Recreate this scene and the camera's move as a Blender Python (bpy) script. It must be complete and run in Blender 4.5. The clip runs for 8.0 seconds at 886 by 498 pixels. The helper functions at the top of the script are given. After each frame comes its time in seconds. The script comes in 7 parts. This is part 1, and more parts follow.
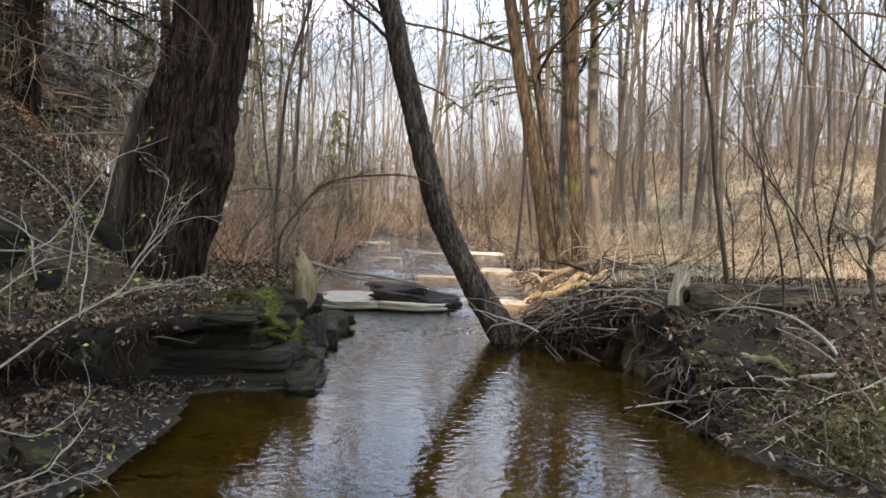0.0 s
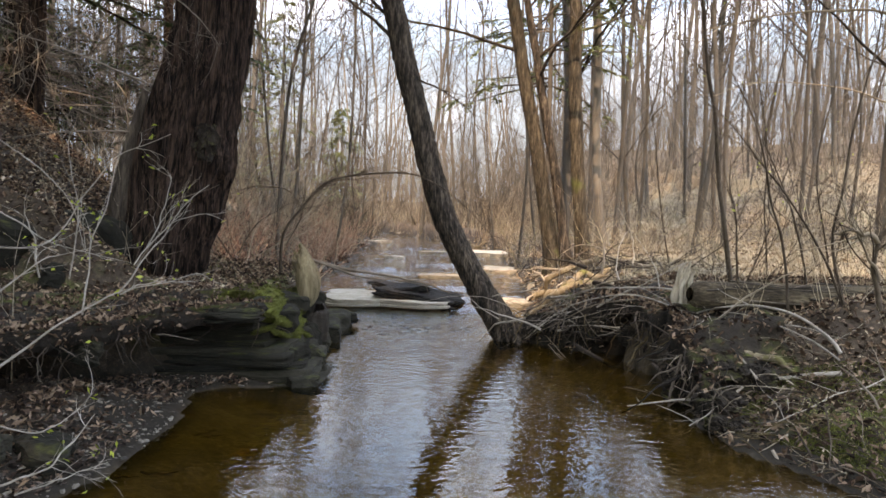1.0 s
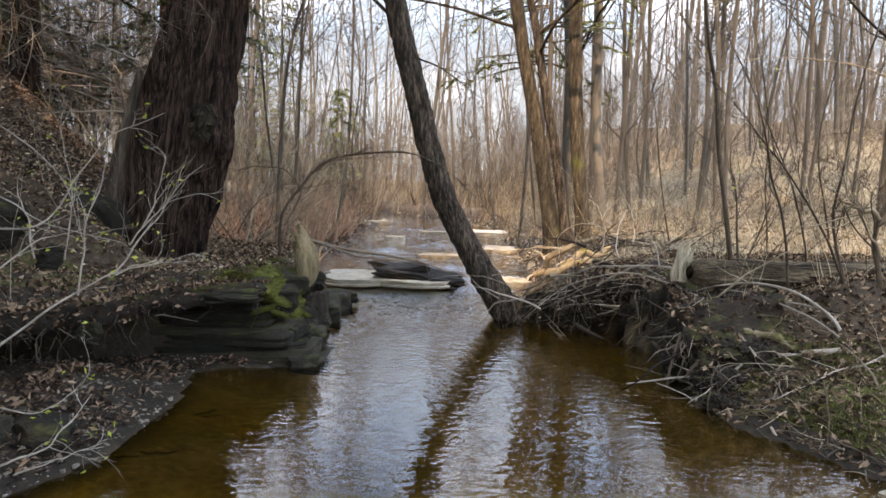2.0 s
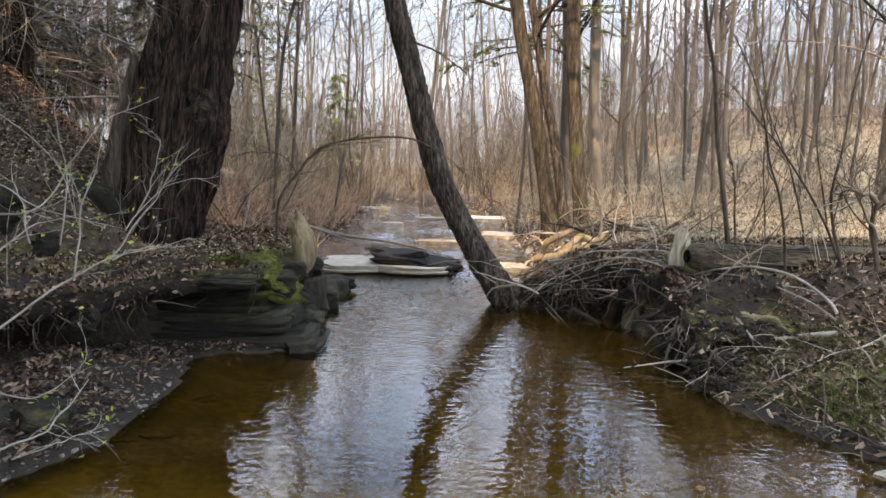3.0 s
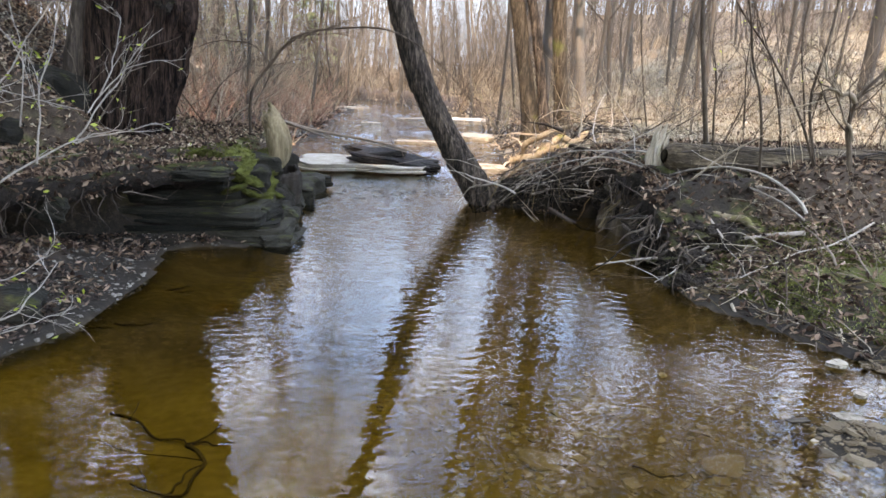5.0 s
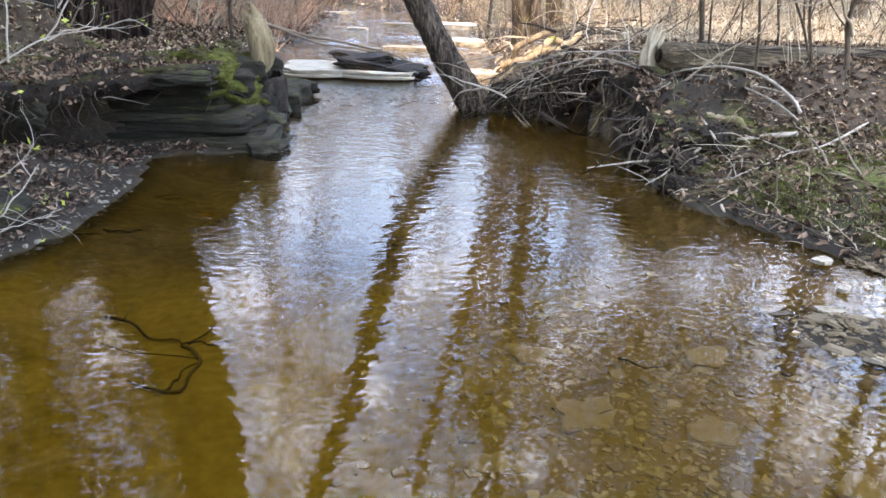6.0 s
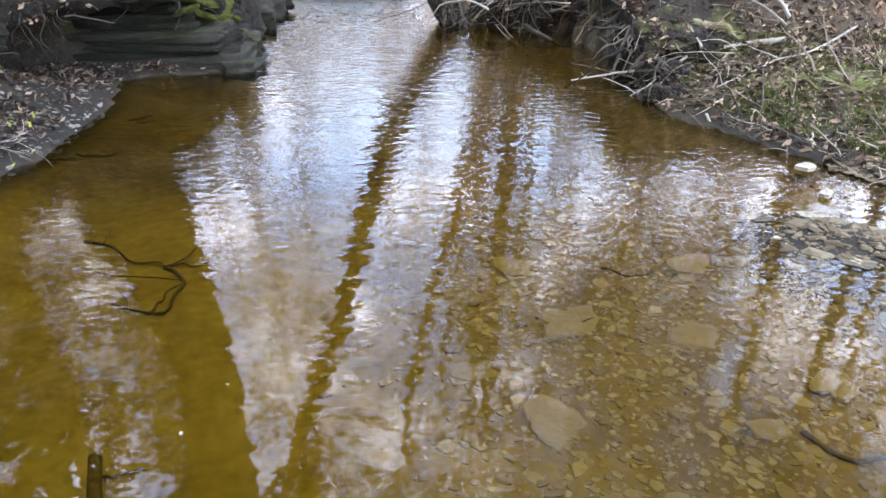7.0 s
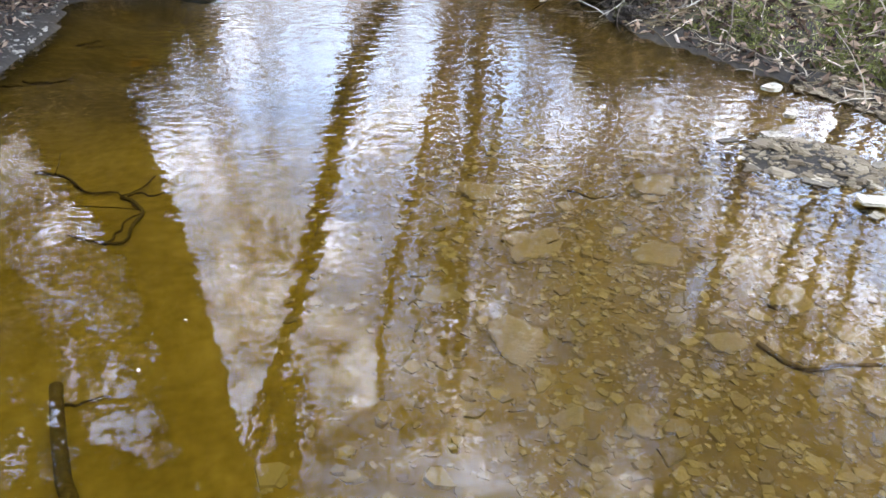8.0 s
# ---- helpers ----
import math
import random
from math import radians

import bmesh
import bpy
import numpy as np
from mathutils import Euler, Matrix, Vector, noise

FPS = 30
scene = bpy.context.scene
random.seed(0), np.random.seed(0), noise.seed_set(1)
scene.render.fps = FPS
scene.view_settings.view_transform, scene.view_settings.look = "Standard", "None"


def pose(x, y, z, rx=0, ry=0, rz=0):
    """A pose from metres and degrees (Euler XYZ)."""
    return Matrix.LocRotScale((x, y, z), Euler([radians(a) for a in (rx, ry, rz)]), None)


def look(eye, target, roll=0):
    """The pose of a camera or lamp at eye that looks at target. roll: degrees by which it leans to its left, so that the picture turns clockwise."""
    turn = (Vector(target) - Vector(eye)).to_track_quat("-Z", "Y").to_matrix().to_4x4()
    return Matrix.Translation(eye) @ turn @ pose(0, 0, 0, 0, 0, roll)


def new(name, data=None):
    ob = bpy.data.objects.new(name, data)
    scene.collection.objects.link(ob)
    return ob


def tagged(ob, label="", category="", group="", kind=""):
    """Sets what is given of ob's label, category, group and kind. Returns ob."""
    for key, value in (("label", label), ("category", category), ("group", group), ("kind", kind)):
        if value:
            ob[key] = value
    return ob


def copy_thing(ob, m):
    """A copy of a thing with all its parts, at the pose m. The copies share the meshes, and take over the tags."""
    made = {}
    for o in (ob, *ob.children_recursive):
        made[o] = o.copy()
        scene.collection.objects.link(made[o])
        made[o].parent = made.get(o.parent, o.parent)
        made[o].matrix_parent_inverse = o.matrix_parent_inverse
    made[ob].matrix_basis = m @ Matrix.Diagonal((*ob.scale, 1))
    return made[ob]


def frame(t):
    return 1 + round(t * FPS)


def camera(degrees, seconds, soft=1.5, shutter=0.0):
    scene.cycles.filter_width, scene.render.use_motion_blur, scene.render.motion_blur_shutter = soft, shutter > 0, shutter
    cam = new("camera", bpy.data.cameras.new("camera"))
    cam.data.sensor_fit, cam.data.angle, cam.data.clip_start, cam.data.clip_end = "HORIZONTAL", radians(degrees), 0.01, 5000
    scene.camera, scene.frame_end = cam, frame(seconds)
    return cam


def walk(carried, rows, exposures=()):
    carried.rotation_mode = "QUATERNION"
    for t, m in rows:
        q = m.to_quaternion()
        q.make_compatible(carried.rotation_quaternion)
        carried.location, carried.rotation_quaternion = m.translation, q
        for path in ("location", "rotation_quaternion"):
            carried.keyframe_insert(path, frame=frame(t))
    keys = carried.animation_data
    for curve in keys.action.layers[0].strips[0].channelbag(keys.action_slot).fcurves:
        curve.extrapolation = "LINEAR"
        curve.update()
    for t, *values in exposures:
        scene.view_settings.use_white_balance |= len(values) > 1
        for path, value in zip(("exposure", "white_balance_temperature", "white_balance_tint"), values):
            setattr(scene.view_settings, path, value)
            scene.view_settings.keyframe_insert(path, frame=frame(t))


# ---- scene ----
# a creek in early spring woods: pool, banks, leaning tree, brush and far woods
cam = camera(66.27, 8.0, soft=1.6)
PATH = [
    (0.0, (0.000, 0.000, 1.500), (0.000, 9.986, 0.971), 1.60),
    (0.5, (0.000, 0.001, 1.498), (-0.025, 9.988, 0.982), 1.54),
    (1.0, (0.001, 0.004, 1.494), (-0.039, 9.989, 0.941), 1.60),
    (1.5, (0.013, 0.016, 1.490), (-0.039, 9.990, 0.781), 1.38),
    (3.0, (0.029, 0.032, 1.472), (0.006, 9.978, 0.429), 1.07),
    (3.5, (0.036, 0.029, 1.464), (0.056, 9.962, 0.312), 0.94),
    (4.0, (0.042, 0.031, 1.456), (0.144, 9.943, 0.141), 1.30),
    (4.5, (0.052, 0.034, 1.431), (0.279, 9.867, -0.375), 1.88),
    (6.0, (0.068, 0.036, 1.337), (0.541, 9.343, -2.291), 1.89),
    (6.5, (0.081, 0.033, 1.318), (0.629, 9.100, -2.865), 1.16),
    (7.0, (0.089, 0.041, 1.295), (0.747, 8.869, -3.357), 0.92),
    (7.5, (0.107, 0.043, 1.269), (1.066, 8.586, -3.839), 2.00),
    (8.0, (0.119, 0.042, 1.253), (1.149, 8.336, -4.238), 1.39),
]
walk(cam, [(t, look(eye, target, roll)) for t, eye, target, roll in PATH], exposures=[(0.0, 0.92, 11700, 27), (3.0, 1.02, 11300, 27), (4.5, 1.28, 10200, 27), (6.0, 1.85, 9800, 28), (8.0, 2.28, 9800, 28)])

# ---- light ----
SUN_AZ, SUN_EL = radians(-172), radians(49)   # azimuth from +y towards +x
sun_way = Vector((math.sin(SUN_AZ) * math.cos(SUN_EL), math.cos(SUN_AZ) * math.cos(SUN_EL), math.sin(SUN_EL)))
sun = new("sun", bpy.data.lights.new("sun", "SUN"))
sun.data.energy, sun.data.angle, sun.data.color = 5.0, radians(0.6), (1.0, 0.96, 0.9)
sun.matrix_world = look(sun_way * 50, (0, 0, 0))

world = bpy.data.worlds.new("sky")
scene.world = world
world.use_nodes = True
wn, wl = world.node_tree.nodes, world.node_tree.links
wn.clear()
sky = wn.new("ShaderNodeTexSky")
sky.sky_type, sky.sun_disc = "NISHITA", False
sky.sun_elevation, sky.sun_rotation = SUN_EL, SUN_AZ
sky.air_density, sky.dust_density, sky.ozone_density = 1.0, 1.5, 1.0
wc = wn.new("ShaderNodeTexCoord")
wmap = wn.new("ShaderNodeMapping")
wmap.inputs["Scale"].default_value = (1.0, 1.0, 1.9)
wmap.inputs["Location"].default_value = (0.35, 0.1, 0.16)
wnoise = wn.new("ShaderNodeTexNoise")
wnoise.inputs["Scale"].default_value, wnoise.inputs["Detail"].default_value = 5.0, 7
wramp = wn.new("ShaderNodeValToRGB")
wramp.color_ramp.elements[0].position, wramp.color_ramp.elements[1].position = 0.51, 0.65
wramp.color_ramp.elements[0].color = (0.06, 0.06, 0.06, 1)
wmix = wn.new("ShaderNodeMixRGB")
wsep = wn.new("ShaderNodeSeparateXYZ")
wgrad = wn.new("ShaderNodeMapRange")     # a veiled sky is far brighter overhead than at the horizon
for key, value in (("From Min", 0.22), ("From Max", 0.37), ("To Min", 0.32), ("To Max", 1.27)):
    wgrad.inputs[key].default_value = value
wcloud = wn.new("ShaderNodeMixRGB")
wcloud.blend_type, wcloud.inputs[0].default_value, wcloud.inputs[1].default_value = "MULTIPLY", 1.0, (39.0, 57.0, 84.0, 1)
wl.new(wc.outputs["Generated"], wsep.inputs[0])
wl.new(wsep.outputs["Z"], wgrad.inputs["Value"])
wl.new(wgrad.outputs[0], wcloud.inputs[2])
wl.new(wcloud.outputs[0], wmix.inputs[2])
wbg = wn.new("ShaderNodeBackground")
wbg.inputs["Strength"].default_value = 0.05
wout = wn.new("ShaderNodeOutputWorld")
wl.new(wc.outputs["Generated"], wmap.inputs["Vector"])
wl.new(wmap.outputs[0], wnoise.inputs["Vector"])
wl.new(wnoise.outputs["Fac"], wramp.inputs["Fac"])
whaze = wn.new("ShaderNodeMapRange")     # thin cloud closes towards the horizon
for key, value in (("From Min", 0.12), ("From Max", 0.38), ("To Min", 0.55), ("To Max", 0.0)):
    whaze.inputs[key].default_value = value
wl.new(wsep.outputs["Z"], whaze.inputs["Value"])
wmost = wn.new("ShaderNodeMath")
wmost.operation = "MAXIMUM"
wl.new(wramp.outputs["Color"], wmost.inputs[0])
wl.new(whaze.outputs[0], wmost.inputs[1])
wl.new(wmost.outputs[0], wmix.inputs[0])
wblue = wn.new("ShaderNodeMixRGB")     # thin veil over the blue
wblue.blend_type, wblue.inputs[0].default_value, wblue.inputs[2].default_value = "MULTIPLY", 1.0, (3.4, 3.4, 3.4, 1)
wl.new(sky.outputs["Color"], wblue.inputs[1])
wdim = wn.new("ShaderNodeMapRange")     # haze thickens and greys towards the treeline
for key, value in (("From Min", 0.2), ("From Max", 0.38), ("To Min", 1.2), ("To Max", 11.5)):
    wdim.inputs[key].default_value = value
wl.new(wsep.outputs["Z"], wdim.inputs["Value"])
wtint = wn.new("ShaderNodeMixRGB")
wtint.blend_type, wtint.inputs[0].default_value, wtint.inputs[2].default_value = "MULTIPLY", 1.0, (0.74, 1.1, 1.36, 1)
wl.new(wdim.outputs[0], wtint.inputs[1])
wl.new(wtint.outputs[0], wblue.inputs[2])
wl.new(wblue.outputs[0], wmix.inputs[1])
wl.new(wmix.outputs[0], wbg.inputs["Color"])
wl.new(wbg.outputs[0], wout.inputs["Surface"])


# ---- materials ----
def noise_node(nt, scale, detail=6.0, vector=None, rough=0.6):
    n = nt.nodes.new("ShaderNodeTexNoise")
    n.inputs["Scale"].default_value, n.inputs["Detail"].default_value, n.inputs["Roughness"].default_value = scale, detail, rough
    if vector is not None:
        nt.links.new(vector, n.inputs["Vector"])
    return n


def ramp_node(nt, fac, stops):
    r = nt.nodes.new("ShaderNodeValToRGB")
    el = r.color_ramp.elements
    while len(el) < len(stops):
        el.new(0.5)
    for e, (p, c) in zip(el, stops):
        e.position, e.color = p, (*c, 1)
    nt.links.new(fac, r.inputs["Fac"])
    return r


def mix_node(nt, fac, a, b, blend="MIX"):
    m = nt.nodes.new("ShaderNodeMixRGB")
    m.blend_type = blend
    for k, v in ((0, fac), (1, a), (2, b)):
        if isinstance(v, (int, float)):
            m.inputs[k].default_value = v
        elif isinstance(v, tuple):
            m.inputs[k].default_value = (*v, 1)
        else:
            nt.links.new(v, m.inputs[k])
    return m.outputs[0]


def surface(name, stops, scale=4.0, fine=40.0, rough=0.85, bump=0.4, bump_scale=60.0, stretch=(1, 1, 1), island=0.0, patch=None, patch_scale=3.0,
            patch_at=(0.5, 0.6), spec=0.3, thin=0.0, up_patch=None, per_object=0.0):
    """A worn natural surface: colour ramp over coarse and fine noise, optional patches (moss, lichen), per-piece variation and relief."""
    m = bpy.data.materials.new(name)
    m.use_nodes = True
    nt = m.node_tree
    bsdf = nt.nodes["Principled BSDF"]
    co = nt.nodes.new("ShaderNodeTexCoord").outputs["Object"]
    mp = nt.nodes.new("ShaderNodeMapping")
    mp.inputs["Scale"].default_value = stretch
    nt.links.new(co, mp.inputs["Vector"])
    v = mp.outputs[0]
    coarse, grain = noise_node(nt, scale, 5, v), noise_node(nt, fine, 4, v)
    fac = mix_node(nt, 0.4, coarse.outputs["Fac"], grain.outputs["Fac"])
    if island:
        geo = nt.nodes.new("ShaderNodeNewGeometry")
        fac = mix_node(nt, island, fac, geo.outputs["Random Per Island"])
    if per_object:
        oi = nt.nodes.new("ShaderNodeObjectInfo")
        fac = mix_node(nt, per_object, fac, oi.outputs["Random"])
    col = ramp_node(nt, fac, stops).outputs["Color"]
    if patch:
        pn = noise_node(nt, patch_scale, 6, co)
        pf = ramp_node(nt, pn.outputs["Fac"], [(patch_at[0], (0, 0, 0)), (patch_at[1], (1, 1, 1))]).outputs["Color"]
        if up_patch is not None:
            geo2 = nt.nodes.new("ShaderNodeNewGeometry")
            sep = nt.nodes.new("ShaderNodeSeparateXYZ")
            nt.links.new(geo2.outputs["Normal"], sep.inputs[0])
            uf = ramp_node(nt, sep.outputs["Z"], [(up_patch[0], (0, 0, 0)), (up_patch[1], (1, 1, 1))]).outputs["Color"]
            pf = mix_node(nt, 1.0, pf, uf, "MULTIPLY")
        tint = mix_node(nt, grain.outputs["Fac"], tuple(c * 0.6 for c in patch), patch)
        col = mix_node(nt, pf, col, tint)
    nt.links.new(col, bsdf.inputs["Base Color"])
    bsdf.inputs["Roughness"].default_value = rough
    bsdf.inputs["Specular IOR Level"].default_value = spec
    if thin:
        tr = nt.nodes.new("ShaderNodeBsdfTranslucent")
        nt.links.new(col, tr.inputs["Color"])
        mx = nt.nodes.new("ShaderNodeMixShader")
        mx.inputs[0].default_value = thin
        nt.links.new(bsdf.outputs[0], mx.inputs[1])
        nt.links.new(tr.outputs[0], mx.inputs[2])
        nt.links.new(mx.outputs[0], nt.nodes["Material Output"].inputs["Surface"])
    if bump:
        bn = noise_node(nt, bump_scale, 6, v)
        b = nt.nodes.new("ShaderNodeBump")
        b.inputs["Strength"].default_value, b.inputs["Distance"].default_value = bump, 0.02
        nt.links.new(bn.outputs["Fac"], b.inputs["Height"])
        nt.links.new(b.outputs[0], bsdf.inputs["Normal"])
    return m


def ground_material():
    """Soil, mud, leaf mould, dry grass and creek bed, mixed by the sheet's own zone colours (red: litter, green: dry grass, blue: creek bed)."""
    m = bpy.data.materials.new("woodland_ground")
    m.use_nodes = True
    nt = m.node_tree
    bsdf = nt.nodes["Principled BSDF"]
    co = nt.nodes.new("ShaderNodeTexCoord").outputs["Object"]
    n1, n2, n3 = noise_node(nt, 2.2, 6, co), noise_node(nt, 18, 6, co), noise_node(nt, 90, 4, co)
    f = mix_node(nt, 0.5, n2.outputs["Fac"], n3.outputs["Fac"])
    # Mud darkened for wet, and partly for the bank hollow's shade.
    mud = ramp_node(nt, f, [(0.3, (0.0074, 0.0059, 0.004)), (0.55, (0.0211, 0.0167, 0.0118)), (0.75, (0.0527, 0.0434, 0.0322))]).outputs["Color"]
    litter = ramp_node(nt, f, [(0.3, (0.012, 0.0085, 0.006)), (0.5, (0.045, 0.031, 0.021)), (0.72, (0.13, 0.094, 0.065))]).outputs["Color"]
    dry = ramp_node(nt, f, [(0.36, (0.09, 0.071, 0.046)), (0.5, (0.225, 0.182, 0.12)), (0.64, (0.42, 0.348, 0.232))]).outputs["Color"]
    g1 = mix_node(nt, 0.45, n1.outputs["Fac"], n2.outputs["Fac"])
    bed = ramp_node(nt, g1, [(0.32, (0.145, 0.099, 0.024)), (0.5, (0.252, 0.181, 0.048)), (0.68, (0.35, 0.262, 0.088))]).outputs["Color"]
    # Brown muck, with the far bed's shade and water-dimming put into its colour.
    muck_dim = ramp_node(nt, g1, [(0.32, (0.058, 0.042, 0.022)), (0.5, (0.12, 0.086, 0.046)), (0.68, (0.185, 0.141, 0.08))]).outputs["Color"]
    sv = nt.nodes.new("ShaderNodeVertexColor")
    sv.layer_name = "silt_dim"
    bed = mix_node(nt, sv.outputs["Color"], bed, muck_dim)
    vc = nt.nodes.new("ShaderNodeVertexColor")
    vc.layer_name = "zone"
    sep = nt.nodes.new("ShaderNodeSeparateColor")
    nt.links.new(vc.outputs["Color"], sep.inputs[0])
    col = mix_node(nt, sep.outputs[0], mud, litter)
    col = mix_node(nt, sep.outputs[1], col, dry)
    col = mix_node(nt, sep.outputs[2], col, bed)
    mossf = ramp_node(nt, n1.outputs["Fac"], [(0.46, (0, 0, 0)), (0.58, (0.85, 0.85, 0.85))]).outputs["Color"]
    mossf = mix_node(nt, 1.0, mossf, vc.outputs["Alpha"], "MULTIPLY")
    col = mix_node(nt, mossf, col, ramp_node(nt, n3.outputs["Fac"], [(0.35, (0.03, 0.04, 0.008)), (0.65, (0.13, 0.15, 0.03))]).outputs["Color"])
    nt.links.new(col, bsdf.inputs["Base Color"])
    bsdf.inputs["Roughness"].default_value = 0.8
    bsdf.inputs["Specular IOR Level"].default_value = 0.25
    b = nt.nodes.new("ShaderNodeBump")
    b.inputs["Strength"].default_value, b.inputs["Distance"].default_value = 0.5, 0.015
    nt.links.new(noise_node(nt, 14, 2, co).outputs["Fac"], b.inputs["Height"])
    nt.links.new(b.outputs[0], bsdf.inputs["Normal"])
    return m


def water_material(name, calm, rough_water, near, far, tint, foam=0.0, wide=1.0):
    """Clear amber water: mirror by Fresnel over a see-through body, with ripples that grow from near to far."""
    m = bpy.data.materials.new(name)
    m.use_nodes = True
    nt = m.node_tree
    nt.nodes.remove(nt.nodes["Principled BSDF"])
    out = nt.nodes["Material Output"]
    co = nt.nodes.new("ShaderNodeTexCoord").outputs["Object"]

    def waves(scale, squash, detail):
        mp = nt.nodes.new("ShaderNodeMapping")
        mp.inputs["Scale"].default_value = (squash, 1, 1)
        mp.inputs["Rotation"].default_value = (0, 0, 0.12)
        nt.links.new(co, mp.inputs["Vector"])
        return noise_node(nt, scale, detail, mp.outputs[0], 0.5).outputs["Fac"]
    small, broad = waves(20.0 / wide, 0.58, 1.4), waves(8.0 / wide, 0.62, 0.8)
    h = mix_node(nt, 0.4, small, broad)
    geo = nt.nodes.new("ShaderNodeNewGeometry")
    sep = nt.nodes.new("ShaderNodeSeparateXYZ")
    nt.links.new(geo.outputs["Position"], sep.inputs[0])
    amp = nt.nodes.new("ShaderNodeMapRange")
    for key, value in (("From Min", near), ("From Max", far), ("To Min", calm), ("To Max", rough_water)):
        amp.inputs[key].default_value = value
    nt.links.new(sep.outputs["Y"], amp.inputs["Value"])
    b = nt.nodes.new("ShaderNodeBump")
    b.inputs["Strength"].default_value = 1.0
    nt.links.new(amp.outputs[0], b.inputs["Distance"])
    nt.links.new(h, b.inputs["Height"])
    fres = nt.nodes.new("ShaderNodeFresnel")
    fres.inputs["IOR"].default_value = 1.46
    nt.links.new(b.outputs[0], fres.inputs["Normal"])
    body = nt.nodes.new("ShaderNodeBsdfTransparent")
    body.inputs["Color"].default_value = (*tint, 1)
    gloss = nt.nodes.new("ShaderNodeBsdfGlossy")
    gloss.inputs["Roughness"].default_value = 0.004
    gloss.inputs["Color"].default_value = (1, 1, 1, 1)
    nt.links.new(b.outputs[0], gloss.inputs["Normal"])
    mx = nt.nodes.new("ShaderNodeMixShader")
    nt.links.new(fres.outputs[0], mx.inputs[0])
    nt.links.new(body.outputs[0], mx.inputs[1])
    nt.links.new(gloss.outputs[0], mx.inputs[2])
    last = mx.outputs[0]
    if foam:
        white = nt.nodes.new("ShaderNodeBsdfDiffuse")
        white.inputs["Color"].default_value = (0.75, 0.77, 0.78, 1)
        ff = ramp_node(nt, small, [(0.56, (0, 0, 0)), (0.7, (foam, foam, foam))]).outputs["Color"]
        mf = nt.nodes.new("ShaderNodeMixShader")
        nt.links.new(ff, mf.inputs[0])
        nt.links.new(last, mf.inputs[1])
        nt.links.new(white.outputs[0], mf.inputs[2])
        last = mf.outputs[0]
    nt.links.new(last, out.inputs["Surface"])
    return m


M_ground = ground_material()
M_pool = water_material("pool_water", 0.001, 0.0145, 1.4, 9.5, (0.685, 0.58, 0.295))
M_stream = water_material("stream_water", 0.03, 0.07, 11.0, 30.0, (0.72, 0.64, 0.46), 0.0, 2.6)
M_riffle = water_material("riffle_water", 0.03, 0.03, 9.0, 12.0, (0.85, 0.8, 0.68), 0.06, 1.8)
M_hemlock_bark = surface("hemlock_bark", [(0.4, (0.004, 0.0024, 0.002)), (0.5, (0.025, 0.0155, 0.012)), (0.62, (0.078, 0.05, 0.038))], 15, 60, 0.95, 1.0, 34, (1, 1, 0.09), spec=0.15)
M_bark = surface("furrowed_bark", [(0.4, (0.005, 0.004, 0.0033)), (0.5, (0.034, 0.026, 0.02)), (0.62, (0.125, 0.098, 0.075))], 24, 70, 0.9, 1.0, 45, (1, 1, 0.16))
M_bark_sun = surface("tan_bark", [(0.38, (0.009, 0.0068, 0.0046)), (0.5, (0.042, 0.033, 0.0225)), (0.64, (0.115, 0.093, 0.066))], 20, 70, 0.9, 1.0, 40, (1, 1, 0.16),
                     patch=(0.11, 0.13, 0.03), patch_scale=1.3, patch_at=(0.56, 0.7))
M_wood_grey = surface("grey_bark", [(0.3, (0.09, 0.075, 0.06)), (0.55, (0.2, 0.17, 0.14)), (0.78, (0.34, 0.3, 0.25))], 2, 30, 0.9, 0.4, 40, (1, 1, 0.3), island=0.45)
M_far_wood = surface("far_bark", [(0.22, (0.018, 0.015, 0.013)), (0.5, (0.065, 0.057, 0.049)), (0.8, (0.2, 0.182, 0.158))], 3, 25, 0.95, 0, 10, (1, 1, 0.2), island=0.6)
M_twig = surface("brown_twigs", [(0.25, (0.08, 0.06, 0.044)), (0.5, (0.18, 0.14, 0.1)), (0.78, (0.36, 0.31, 0.23))], 3, 30, 0.85, 0, 10, island=0.7)
M_twig_red = surface("reddish_twigs", [(0.25, (0.17, 0.085, 0.06)), (0.5, (0.32, 0.18, 0.13)), (0.78, (0.48, 0.34, 0.25))], 3, 30, 0.85, 0, 10, island=0.7)
M_dry_stem = surface("straw_stems", [(0.25, (0.2, 0.155, 0.1)), (0.5, (0.35, 0.28, 0.19)), (0.8, (0.56, 0.47, 0.34))], 3, 30, 0.85, 0, 10, island=0.7, thin=0.2)
M_pale_stick = surface("bleached_stick", [(0.28, (0.12, 0.1, 0.08)), (0.5, (0.28, 0.245, 0.205)), (0.75, (0.52, 0.48, 0.42))], 8, 70, 0.8, 0.4, 80, (1, 1, 1), island=0.35)
# Lightest stop raised to put sunlight on the brush into its colour.
M_brush = surface("brush_sticks", [(0.28, (0.036, 0.026, 0.018)), (0.5, (0.13, 0.1, 0.072)), (0.75, (0.38, 0.32, 0.245))], 8, 70, 0.85, 0.3, 80, island=0.65)
M_leaf = surface("dead_leaves", [(0.24, (0.0216, 0.01176, 0.00828)), (0.45, (0.075, 0.043, 0.028)), (0.62, (0.165, 0.104, 0.068)), (0.8, (0.36, 0.25, 0.175))], 6, 60, 0.7, 0.2, 60, island=0.75, thin=0.25)
